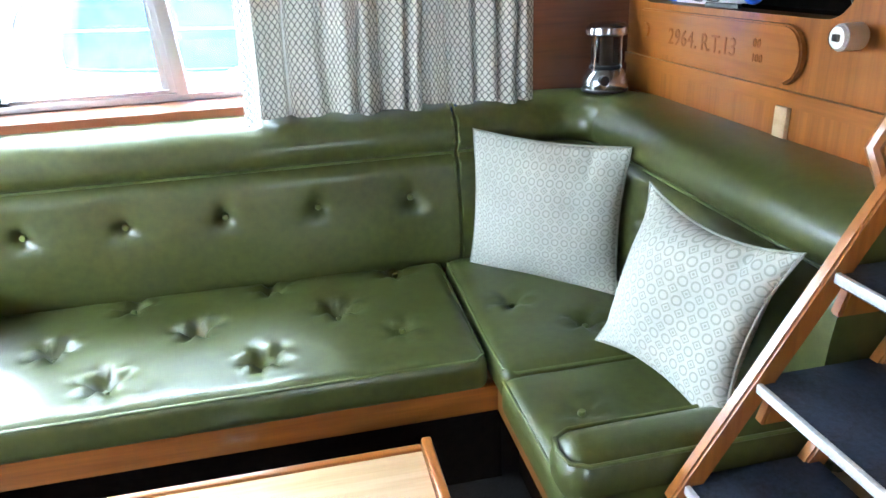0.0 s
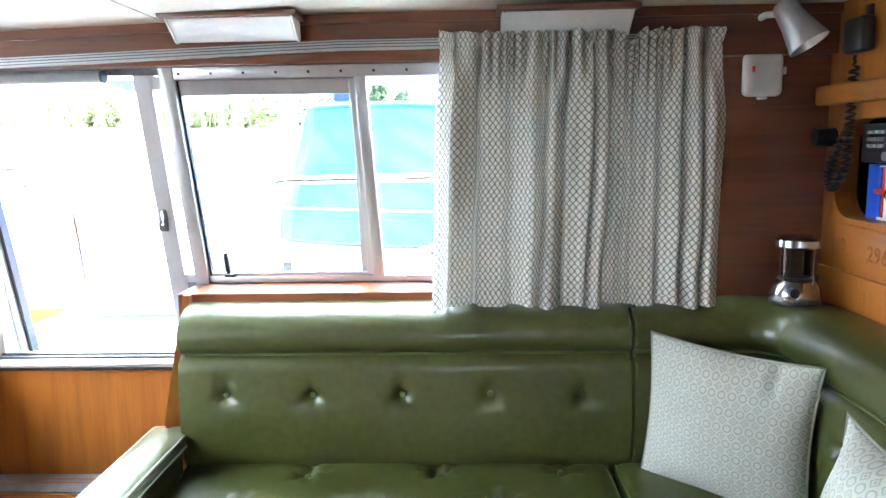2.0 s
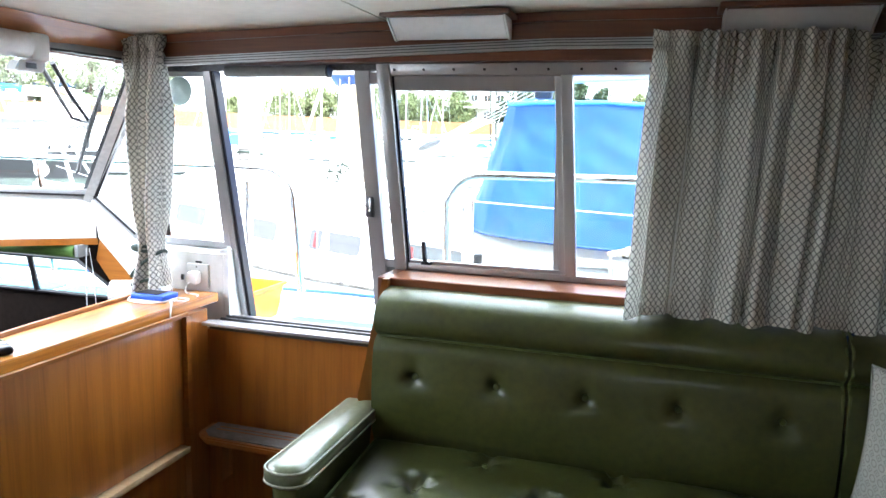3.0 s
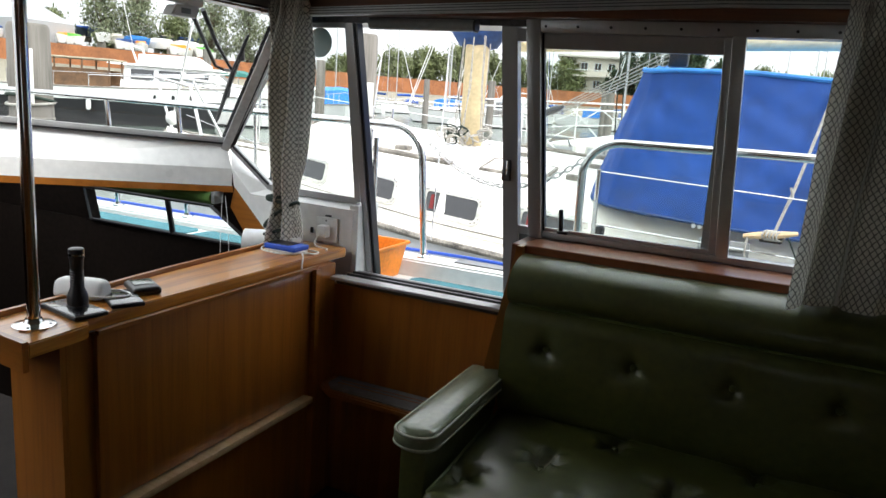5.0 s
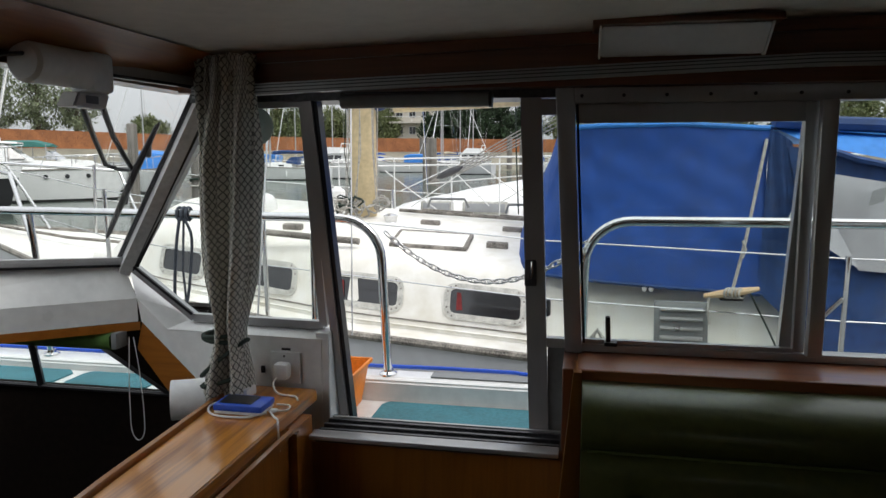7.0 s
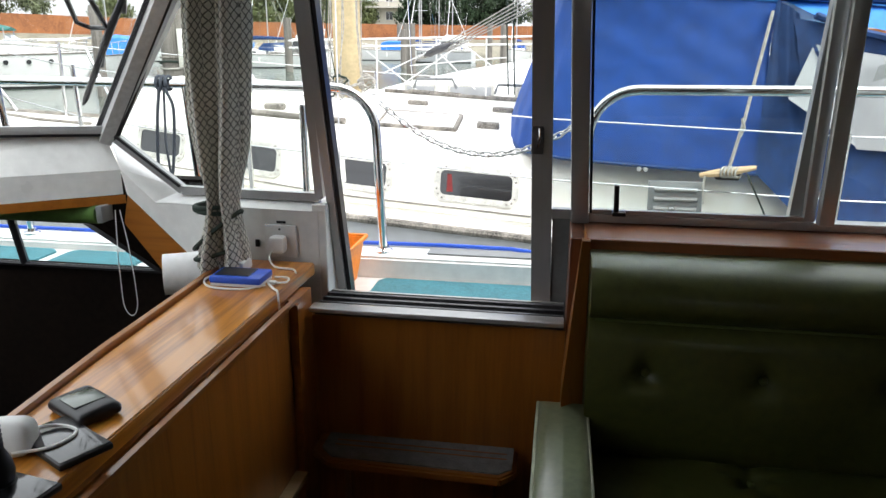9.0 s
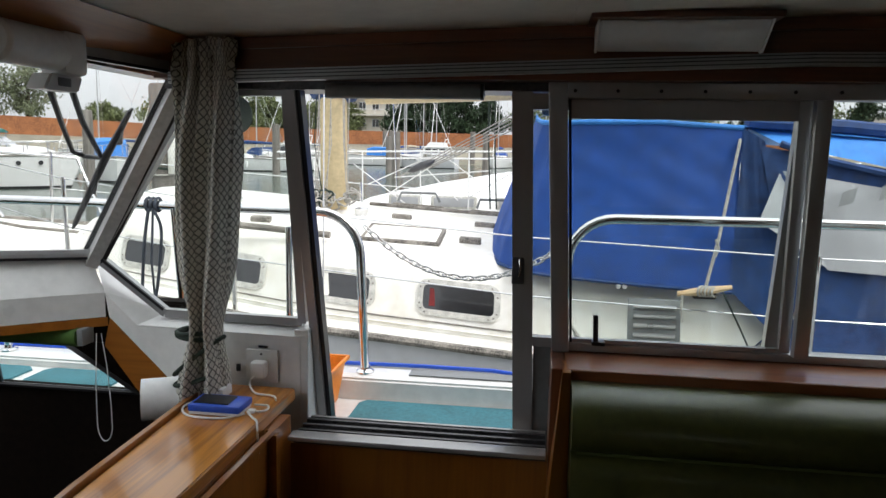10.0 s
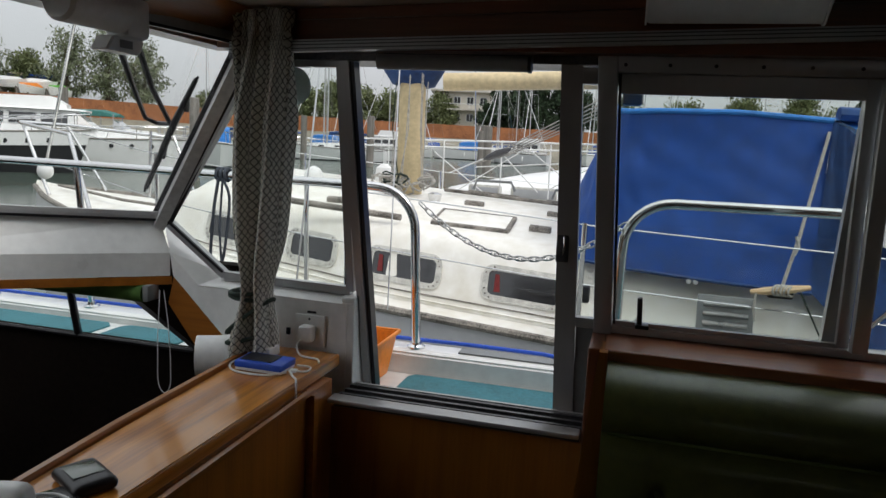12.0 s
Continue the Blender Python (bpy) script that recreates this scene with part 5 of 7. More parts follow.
part("housing", tube([(-.962, .955, 1.632), (-.962, .962, 1.632), (-.962, 1.108, 1.634), (-.962, 1.114, 1.634)], [.030, .036, .036, .030], 20), WHITE, blow, smooth=True)
part("gear_case", box(((-.999, 1.110, 1.592), (-.940, 1.178, 1.672)), bevel=.012), WHITE, blow)
part("switch_plate", prism([(1.055, 1.562), (1.150, 1.562), (1.165, 1.591), (1.075, 1.591)], 0, -.985, -.945, bevel=.003), WHITE, blow, "white switch plate")
part("switch", box(((-.9448, 1.09, 1.570), (-.943, 1.125, 1.585)), bevel=.0005), GREY, blow, "grey rocker switch")
part("wire", tube([(-.96, .956, 1.645), (-.97, .90, 1.635), (-.985, .81, 1.645), (-.992, .60, 1.645)], .004, 6), BLACK, blow)
disc = thing("vent_disc", "pale round disc stuck on the quarter window", "disc")
part("disc", lathe([(.045, -.003), (.050, 0), (.045, .004)], 32, at=(-.862, 1.645, 1.548), axis=1), DISH, disc)


# ---- outside: own side deck, rails ----
structure("deck_side", box(((-.985, 1.61, .40), (3.2, 2.04, .675))), GELCOAT, "white side deck of the motor cruiser")
structure("deck_fore", box(((-4.5, -1.7, 1.02), (-2.25, 1.3, 1.10))), GELCOAT, "white foredeck of the motor cruiser")
structure("deck_forward", box(((-6.0, 1.86, .40), (-.99, 2.04, .715))), GELCOAT, "white raised side deck forward")
structure("deck_coaming", prism([(2.042, .30), (2.042, .742), (2.06, .752), (2.145, .752), (2.16, .742), (2.20, .30)], 0, -6.0, 3.2, bevel=.006), GELCOAT, "white raised deck edge")
structure("hull_side", prism([(2.161, .70), (2.21, .30), (2.05, -.7), (2.0, -.7), (1.9, .29), (2.199, .29)], 0, -6.0, 3.2), GELCOAT, "white hull of the motor cruiser")
for nm, x0, x1, y0, z in (("deck_patch_bow", -2.9, -1.745, 1.87, .715), ("deck_patch_forward", -1.70, -1.40, 1.87, .715), ("deck_patch_middle", -.97, -.715, 1.68, .675), ("deck_patch_aft", -.625, 3.1, 1.68, .675)):
    structure(nm, prism([(x0 + .02, y0), (x1 - .03, y0), (x1, y0 + .03), (x1, 2.0), (x1 - .03, 2.028), (x0 + .02, 2.028), (x0, 2.0), (x0, y0 + .03)], 2, z, z + .006), TEAL, "teal non-slip deck panel")
structure("deck_step_plate", prism([(-.48, 2.07), (.5, 2.07), (.5, 2.13), (-.48, 2.13)], 2, .753, .758), GREY, "grey non-slip strip on the deck edge")
rope = thing("mooring_line", "blue rope lying along the deck edge", "rope")
part("rope", tube([(-2.6, 2.12, .765), (-1.4, 2.125, .765), (-.8, 2.13, .765), (-.45, 2.145, .765), (-.22, 2.165, .758), (-.10, 2.20, .735)], .007, 8), BLUE, rope)

rail = thing("guard_rail", "polished stainless guard rail on the side deck", "guard rail")
RY = 2.03
part("top_tube", tube([(-6.0, 1.75, 1.33), (-4.4, 1.92, 1.30), (-3.0, RY, 1.285), (-1.8, RY, 1.283), (-.80, RY, 1.276)] + [(-.765 + .135 * math.sin(a), RY, 1.14 + .135 * math.cos(a)) for a in [i * math.pi / 16 for i in range(0, 9)]] + [(-.629, RY + .02, 1.0), (-.628, RY + .06, .752)], .0145, 14), STEEL, rail)
part("foot", lathe([(.030, .752), (.030, .757), (.018, .764), (.016, .775)], 18, at=(-.628, RY + .06, 0)), STEEL, rail)
for x in (-1.24, -1.90, -2.36, -3.3):
    part("stanchion", tube([(x, RY + .06, .752), (x, RY, 1.275)], .0115, 12), STEEL, rail)
    part("foot", lathe([(.028, .752), (.028, .757), (.016, .762), (.014, .772)], 16, at=(x, RY + .06, 0)), STEEL, rail)
part("gate_post", tube([(-.895, RY + .1, .752), (-.889, RY + .08, 1.215)], .011, 12), STEEL, rail)
rail2 = thing("guard_rail", "polished stainless guard rail aft of the side gate", "guard rail")
part("top_tube", tube([(.0, RY + .06, .752), (.003, RY + .01, 1.13)] + [(.138 - .135 * math.cos(a), RY, 1.145 + .135 * math.sin(a)) for a in [i * math.pi / 16 for i in range(1, 9)]] + [(.6, RY, 1.283), (1.6, RY, 1.283), (3.2, RY, 1.28)], .0145, 14), STEEL, rail2)
part("foot", lathe([(.030, .752), (.030, .757), (.018, .764), (.016, .775)], 18, at=(0, RY + .06, 0)), STEEL, rail2)
for x in (1.25, 2.2):
    part("stanchion", tube([(x, RY + .06, .752), (x, RY, 1.275)], .0115, 12), STEEL, rail2)

tie = thing("tied_rope", "dark rope knotted round the guard rail and hanging down", "rope")
for k in range(3):
    part("knot_turn", tube([(-1.325 + .016 * k, RY + .021 * math.cos(a), 1.281 + .021 * math.sin(a)) for a in [i * math.pi / 6 for i in range(12)]], .0055, 6, close=True), TIE_ROPE, tie)
part("hanging_loop", tube(curve([(-1.315, RY - .02, 1.27), (-1.33, RY - .025, 1.16), (-1.345, RY - .02, 1.00), (-1.33, RY - .02, .965), (-1.30, RY - .02, .99), (-1.28, RY - .02, 1.12), (-1.275, RY - .02, 1.21), (-1.295, RY - .022, 1.265)]), .0055, 6), TIE_ROPE, tie)
part("rope_tail", tube([(-1.30, RY - .02, 1.27), (-1.305, RY - .03, 1.10), (-1.30, RY - .02, .93)], .004, 6), TIE_ROPE, tie)
chain = thing("gate_chain", "galvanised chain hung across the rail gate", "chain")
lk = tube([(.011 * math.cos(a) + math.copysign(.006, math.cos(a)), .008 * math.sin(a), 0) for a in [i * math.pi / 8 + .1 for i in range(16)]], .0026, 6, close=True)
link_me = bpy.data.meshes.new("chain_link")
lk.to_mesh(link_me)
lk.free()
link_me.materials.append(SILVER)
link_me.shade_smooth()
cat = lambda u: Vector((-.615 + .625 * u, RY - .01, 1.235 - .02 * u - .58 * u * (1 - u) * .95))
for i in range(30):
    u = (i + .5) / 30
    p, d = cat(u), (cat(min(1, u + .01)) - cat(max(0, u - .01))).normalized()
    q = d.to_track_quat("X", "Z").to_matrix().to_4x4() @ Matrix.Rotation(radians(20 + 90 * (i % 2)), 4, "X")
    ob = new("chain_link", link_me)
    ob.parent, ob.matrix_local = chain, Matrix.Translation(p) @ q
crate = thing("plastic_crate", "orange plastic crate standing on the side deck", "crate")
def crate_shell(x0, x1, y0, y1, z0, z1, t=.005, s=.022):
    bm = bmesh.new()
    o0 = [(x0 + s, y0 + s), (x1 - s, y0 + s), (x1 - s, y1 - s), (x0 + s, y1 - s)]
    o1 = [(x0, y0), (x1, y0), (x1, y1), (x0, y1)]
    i1 = [(x0 + t, y0 + t), (x1 - t, y0 + t), (x1 - t, y1 - t), (x0 + t, y1 - t)]
    i0 = [(x0 + s + t, y0 + s + t), (x1 - s - t, y0 + s + t), (x1 - s - t, y1 - s - t), (x0 + s + t, y1 - s - t)]
    return loft([[(*p, z0) for p in o0], [(*p, z1) for p in o1], [(*p, z1) for p in i1], [(*p, z0 + t) for p in i0]], bm, close=True, caps=True)
part("shell", crate_shell(-.98, -.675, 1.80, 2.03, .682, .815), ORANGE, crate)
part("rim", tube([(-.985, 1.795, .815), (-.67, 1.795, .815), (-.67, 2.033, .815), (-.985, 2.033, .815)], .008, 8, close=True), ORANGE, crate)
for i in range(5):
    part("content", tube([(-.94 + .05 * i, 1.85 + .02 * (i % 2), .70), (-.92 + .05 * i, 1.93, .79)], .012, 8), ORANGE if i % 2 else GREY, crate)

# wipers and grab handles beyond the windscreen
wip = thing("windscreen_wiper", "black windscreen wiper with a twin-link arm", "wiper")
part("blade", tube([(-1.050, 1.500, 1.553), (-1.060, 1.505, 1.546), (-1.165, 1.560, 1.432), (-1.310, 1.640, 1.258), (-1.322, 1.645, 1.243)], [.003, .006, .010, .007, .003], 8), BLACK, wip)
for a, b in (((-1.105, 1.532, 1.500), (-1.120, 1.552, 1.472)), ((-1.215, 1.590, 1.372), (-1.235, 1.610, 1.345))):
    part("bridge", tube([a, b], .009, 6), DARK_ALU, wip)
part("arm", tube([(-1.160, 1.355, 1.600), (-1.215, 1.470, 1.520), (-1.262, 1.575, 1.448), (-1.245, 1.600, 1.436), (-1.17, 1.565, 1.434)], [.008, .007, .006, .006, .006], 8), BLACK, wip)
part("arm", tube([(-1.100, 1.338, 1.612), (-1.150, 1.455, 1.520), (-1.172, 1.555, 1.438)], [.008, .007, .006], 8), BLACK, wip)

# ---- the sailing yacht alongside ----
CY = 4.6
XS = (-4.6, -4.2, -3.4, -2.4, -1.2, 0.0, 1.5, 3.2, 4.8, 6.2)
HB = (0.02, 0.34, 0.78, 1.16, 1.42, 1.51, 1.53, 1.50, 1.35, 1.05)
SH = (0.93, 0.88, 0.79, 0.69, 0.60, 0.53, 0.48, 0.47, 0.49, 0.54)
hb = lambda x: float(np.interp(x, XS, HB))
sheer_z = lambda x: float(np.interp(x, XS, SH))
yacht = thing("sailing_yacht", "weathered white sailing yacht moored alongside", "sailing yacht")
st = [-4.6 + 10.8 * i / 60 for i in range(61)]
part("hull", loft([[(x, CY - hb(x), sheer_z(x)), (x, CY - hb(x) * .985, sheer_z(x) - .25), (x + .1, CY - hb(x) * .92, -.2), (x + .2, CY - hb(x) * .8, -.75), (x + .2, CY + hb(x) * .8, -.75), (x + .1, CY + hb(x) * .92, -.2), (x, CY + hb(x) * .985, sheer_z(x) - .25), (x, CY + hb(x), sheer_z(x))] for x in st]), HULL_GREY, yacht, "grey-white topsides")
part("deck", loft([[(x, CY - hb(x), sheer_z(x)), (x, CY - hb(x) * .5, sheer_z(x) + .03), (x, CY, sheer_z(x) + .05), (x, CY + hb(x) * .5, sheer_z(x) + .03), (x, CY + hb(x), sheer_z(x))] for x in st]), OLD_GELCOAT, yacht)
part("toe_rail", tube([(x, CY - hb(x) - .005, sheer_z(x) + .004) for x in st], .020, 8), GUNWALE, yacht, "weathered wooden rubbing strake")
part("toe_rail", tube([(x, CY + hb(x) + .005, sheer_z(x) + .004) for x in st], .026, 8), GUNWALE, yacht)


def trunk_row(x, k=1.0):
    b, z = hb(x), sheer_z(x)
    half = [(b - .20, .01), (b - .24, .10), (b - .30, .26 * k), (b - .34, .325 * k), (b - .40, .365 * k), (b - .52, .39 * k), ((b - .5) * .6, .46 * k), ((b - .5) * .3, .49 * k), (0, .50 * k)]
    return [(x, CY - max(d, .02), z + h) for d, h in half] + [(x, CY + max(d, .02), z + h) for d, h in half[-2::-1]]


ks = [(-3.1, .05), (-2.98, .45), (-2.85, .75), (-2.7, .93), (-2.5, 1.0)] + [(-2.4 + .1 * i, 1.0) for i in range(33)] + [(.88, .96), (.98, .78), (1.08, .52), (1.17, .24), (1.24, .04)]
part("cabin_top", loft([trunk_row(x, k) for x, k in ks]), OLD_GELCOAT, yacht, "stained cream cabin top", smooth="all")
top_z = lambda x, y: sheer_z(x) + .39 + .11 * max(0, 1 - (abs(y - CY) / (hb(x) - .5)) ** 2)
def face(x, h):
    """A place on the near cabin side, h above the deck."""
    b = hb(x)
    d = np.interp(h, (.01, .10, .26, .325), (b - .20, b - .24, b - .30, b - .34))
    return Vector((x, CY - float(d), sheer_z(x) + h))


def stadium(cx, h, w, t, r, off, n=5):
    """A round-ended outline on the cabin side."""
    out = []
    for sx, sz, a0 in ((1, 1, 0), (-1, 1, 90), (-1, -1, 180), (1, -1, 270)):
        for i in range(n + 1):
            a = radians(a0 + 90 * i / n)
            u, v = sx * (w / 2 - r) + r * math.cos(a), sz * (t / 2 - r) + r * math.sin(a)
            p = face(cx + u, h + v)
            out.append(p + Vector((0, -off, off * .2)))
    return out


for k, px in enumerate((-2.32, -1.70, -1.12, -.475)):
    w = .32 if k < 2 else .405
    rim_o = [stadium(px, .172, w + .02, .175, .055, o) for o in (.0, .010)]
    rim_i = [stadium(px, .172, w - .044, .116, .024, o) for o in (.012, .006)]
    port = part("porthole", loft(rim_o + rim_i, close=True), PORT_RIM, yacht, "bolted oval porthole")
    bm = bmesh.new()
    bm.faces.new([bm.verts.new(p) for p in stadium(px, .172, w - .042, .118, .024, .007)])
    part("pane", bm, SMOKE, port)
    ring = stadium(px, .172, w - .010, .148, .042, .0115)
    for i in range(0, len(ring), 2):
        part("bolt", lathe([(.005, -.002), (.005, .001), (.002, .003)], 6, at=ring[i], axis=1), GUNWALE, port)
    if k in (2, 3):
        c = bmesh.new()
        x0 = px - w / 2 + .055
        for a, b in ((face(x0, .135), face(x0, .215)),):
            c.faces.new([c.verts.new(p + Vector((0, -.009, .001))) for p in (face(x0, .130), face(x0 + .032, .132), face(x0 + .022, .214), face(x0, .216))])
        part("curtain", c, DARK_RED, port, "red curtain behind the glass")
for h, g in ((.03, .006), (.058, .004)):
    part("moulding_line", tube([face(x, h) + Vector((0, -.004, 0)) for x in [-2.6 + .15 * i for i in range(25)]], g, 6), GUNWALE if h > .05 else OLD_GELCOAT, yacht)


def on_top(name, x0, x1, y0, y1, h, material, lab="", parent=yacht, bev=.006):
    """A block lying on the crowned cabin top."""
    bm = box(((0, 0, -.02), (x1 - x0, y1 - y0, h)), bevel=bev)
    z00, z10, z01 = top_z(x0, y0), top_z(x1, y0), top_z(x0, y1)
    for v in bm.verts:
        u, w = v.co.x / (x1 - x0), v.co.y / (y1 - y0)
        v.co = Vector((x0 + v.co.x, y0 + v.co.y, v.co.z + z00 + (z10 - z00) * u + (z01 - z00) * w))
    return part(name, bm, material, parent, lab)


hatch = on_top("hatch", -1.04, -.63, 3.69, 3.93, .010, OLD_GELCOAT, "cream deck hatch")
for sp in ((-1.052, -.618, 3.672, 3.692), (-.638, -.614, 3.693, 3.93), (-1.054, -1.038, 3.693, 3.93), (-1.052, -.618, 3.931, 3.943)):
    on_top("hatch_edge", *sp, .014, GUNWALE, "dark weathered edge", hatch, .004)
for x, y in ((-1.76, 3.86), (-.98, 4.15), (-.47, 4.12), (-.52, 3.76)):
    on_top("handrail_block", x, x + .12, y, y + .04, .022, GUNWALE, "dark wooden grab block")
for x, y in ((-1.10, 4.75), (-.55, 4.70)):
    on_top("handrail_block", x, x + .36, y, y + .025, .022, GUNWALE, "dark wooden slide rail")
    part("vent_frame", tube([(x + .04, y, top_z(x, y) + .03), (x + .06, y, top_z(x, y) + .09), (x + .30, y, top_z(x, y) + .09), (x + .33, y, top_z(x, y) + .03)], .010, 8), GREY, yacht)
part("slide_rail", tube([(x, 3.60, top_z(x, 3.60) + .02) for x in (-1.9, -1.5, -1.2)], .018, 8), GUNWALE, yacht)
part("slide_rail", tube([(x, 4.50, top_z(x, 4.50) + .02) for x in (-1.2, -.6, .1)], .012, 8), GUNWALE, yacht)
part("dome", lathe([(.064, 0), (.068, .04), (.068, .10), (.060, .14), (.040, .17), (.005, .185)], 20, at=(-2.03, 4.25, 1.05)), WHITE, yacht, "white radar dome")
part("dome", lathe([(.06, 0), (.065, .08), (.055, .15), (.02, .18)], 16, at=(-1.72, 4.75, 1.08)), WHITE, yacht, "white vent cowl")

# mast, boom and rigging
part("mast", loft([[(-1.385 + .085 * math.cos(a), 4.30 + .065 * math.sin(a), z) for a in [i * math.pi / 10 for i in range(20)]] for z in (1.04, 2.2, 5.0, 11.0)], close=True, caps=True), MAST, yacht, "cream painted mast")
part("boom", tube([(-1.18, 4.30, 1.80), (.6, 4.40, 1.875), (3.4, 4.6, 1.98)], .055, 16), MAST, yacht, "cream boom")
bm = loft([[(x, 4.32 + (x + 1.5) * .06 + r * math.cos(a), 1.97 + r * 1.35 * math.sin(a)) for a in [i * math.pi / 7 for i in range(14)]] for x, r in ((-1.58, .08), (-1.52, .15), (-1.38, .17), (-1.26, .15), (-1.20, .08))], close=True, caps=True)
for v in bm.verts:
    v.co += Vector((0, .02, .02)) * noise.noise(v.co * 6)
part("sail_cover", bm, CANVAS_DARK, yacht, "navy sail cover", smooth="all")
rnd = random.Random(21)
for k in range(8):
    a = k * .8
    x, y = -1.385 + .10 * math.cos(a), 4.28 - .075 * abs(math.sin(a))
    part("halyard", tube([(x, y, 3.0), (x + .01, y - .005, 2.0), (x + .02 * math.sin(k), y - .01, 1.5), (x + .05 * math.sin(2 * k), y - .02, 1.12)], .0036, 6), ROPE_DARK if k == 4 else ROPE, yacht)
for k in range(14):
    c = (-1.40 + rnd.uniform(-.12, .16), 4.20 + rnd.uniform(-.08, .04), 1.10 + rnd.uniform(0, .10))
    r = rnd.uniform(.03, .06)
    w, ph = rnd.uniform(.5, 1), rnd.uniform(0, 6)
    wob = lambda i, q: .03 * noise.noise(Vector((i * .7, k * 3.1, q)))
    part("rope_coil", tube([(c[0] + r * math.cos(a) + wob(a, 0), c[1] + .4 * r * math.sin(a + ph) + wob(a, 5), c[2] + r * w * math.sin(a) + wob(a, 9)) for a in [i * math.pi / 7 for i in range(24)]], .0055, 6), ROPE if k % 4 else ROPE_DARK, yacht)
part("winch", lathe([(.06, 0), (.055, .03), (.035, .05), (.045, .09), (.02, .10)], 18, at=(-1.17, 4.16, 1.02)), STEEL, yacht, "steel mast winch")
for k in range(5):
    part("mainsheet", tube([(-.06 + .02 * k, 4.45, 1.83 - .02 * k), (-1.0 + .05 * k, 4.48, 1.30 + .015 * k)], .0042, 6), ROPE, yacht, "white mainsheet tackle")
part("block", tube([(-.93, 4.42, 1.335), (-.90, 4.42, 1.348), (-.84, 4.42, 1.375), (-.79, 4.42, 1.395), (-.76, 4.42, 1.41)], [.006, .020, .026, .020, .006], 10), DARK_ALU, yacht, "long grey sheet block")
part("block", box(((-.10, 4.40, 1.70), (.02, 4.48, 1.86)), bevel=.02), BLACK, yacht)
for x in (-.46, -.42):
    part("topping_line", tube([(x, 4.55, 2.6), (x + .03, 4.55, 1.5), (x + .05, 4.55, 1.10)], .005, 6), ROPE_DARK, yacht)
part("shroud", tube([(-1.45, 4.3, 8), (-1.62, 3.19, .60)], .005, 6), STEEL, yacht)
part("shroud", tube([(-1.40, 4.3, 8), (-1.10, 3.15, .60)], .004, 6), STEEL, yacht)
part("shroud", tube([(-1.38, 4.3, 9), (-1.30, 6.0, .60)], .005, 6), STEEL, yacht)
# stanchions, lifelines, pulpit
SX = (-3.9, -2.75, -1.62, -.18, 1.10, 2.5, 4.0)
for x in SX:
    if x > -3.8:
        part("stanchion", tube([(x, CY - hb(x) + .05, sheer_z(x)), (x, CY - hb(x) + .03, sheer_z(x) + .56)], .0125, 10), STEEL, yacht)
    part("stanchion", tube([(x, CY + hb(x) - .05, sheer_z(x)), (x, CY + hb(x) - .03, sheer_z(x) + .56)], .0125, 10), STEEL, yacht)
for h in (.55, .28):
    part("lifeline", tube([(x, CY - hb(x) + .035, sheer_z(x) + h) for x in SX], .0035, 6), STEEL, yacht)
    part("lifeline", tube([(x, CY + hb(x) - .035, sheer_z(x) + h) for x in SX], .0035, 6), STEEL, yacht)
part("brace", tube([(.78, CY - hb(.8) + .04, sheer_z(.8) + .02), (1.09, CY - hb(1.1) + .035, sheer_z(1.1) + .38)], .012, 8), STEEL, yacht)
part("pulpit", tube([(-3.55, CY - .62, .82), (-3.75, CY - .58, 1.36), (-4.5, CY - .22, 1.42), (-4.75, CY, 1.43), (-4.5, CY + .22, 1.42), (-3.75, CY + .58, 1.36), (-3.55, CY + .62, .82)], .0145, 10), STEEL, yacht, "stainless bow rail")
part("pulpit_leg", tube([(-4.2, CY - .30, .90), (-4.5, CY - .22, 1.42)], .0125, 8), STEEL, yacht)
part("pulpit_leg", tube([(-4.2, CY + .30, .90), (-4.5, CY + .22, 1.42)], .0125, 8), STEEL, yacht)
part("forestay", tube([(-4.55, CY, .97), (-1.5, 4.3, 10.8)], .012, 8), STEEL, yacht)
part("horn", lathe([(.02, -.05), (.05, -.03), (.062, 0), (.05, .03), (.02, .04)], 16, at=(-4.18, CY - .35, 1.08), axis=1), WHITE, yacht, "round white horn on the bow rail")
part("anchor_chain", tube([(-4.3, CY - .1, .96), (-3.6, CY - .25, .90), (-3.1, CY - .3, .88)], .012, 6), GUNWALE, yacht)

# sprayhood and cockpit tent
def sheet(corner, nu, nv, wrinkle, seed, bulge=0.0):
    """A cloth panel between four corners, gently wrinkled."""
    a, b, c, d = [Vector(p) for p in corner]
    nrm = (b - a).cross(d - a).normalized()
    rows = []
    for j in range(nv + 1):
        v = j / nv
        row = []
        for i in range(nu + 1):
            u = i / nu
            p = a.lerp(b, u).lerp(d.lerp(c, u), v)
            q = Vector((u * 4.5 + v * 1.6, v * 1.5 - u * .6, seed))
            row.append(p + nrm * (wrinkle * (noise.noise(q) + .5 * noise.noise(q * 2.7)) * min(1, 6 * u, 6 * (1 - u), 6 * v + .3) - bulge * math.sin(math.pi * u) * math.sin(math.pi * v)))
        rows.append(row)
    return loft(rows)


HOOD_BASE = ((.80, 3.28, .845), (.35, 3.29, .862), (0, 3.315, .880), (-.18, 3.38, .890), (-.285, 3.50, .905), (-.335, 3.68, .93), (-.37, 4.05, .97), (-.38, 4.6, .99))
HOOD_TOP = ((.835, 3.42, 1.600), (.45, 3.405, 1.622), (.10, 3.41, 1.618), (-.03, 3.44, 1.612), (-.085, 3.52, 1.618), (-.115, 3.70, 1.635), (-.13, 4.05, 1.66), (-.135, 4.6, 1.675))


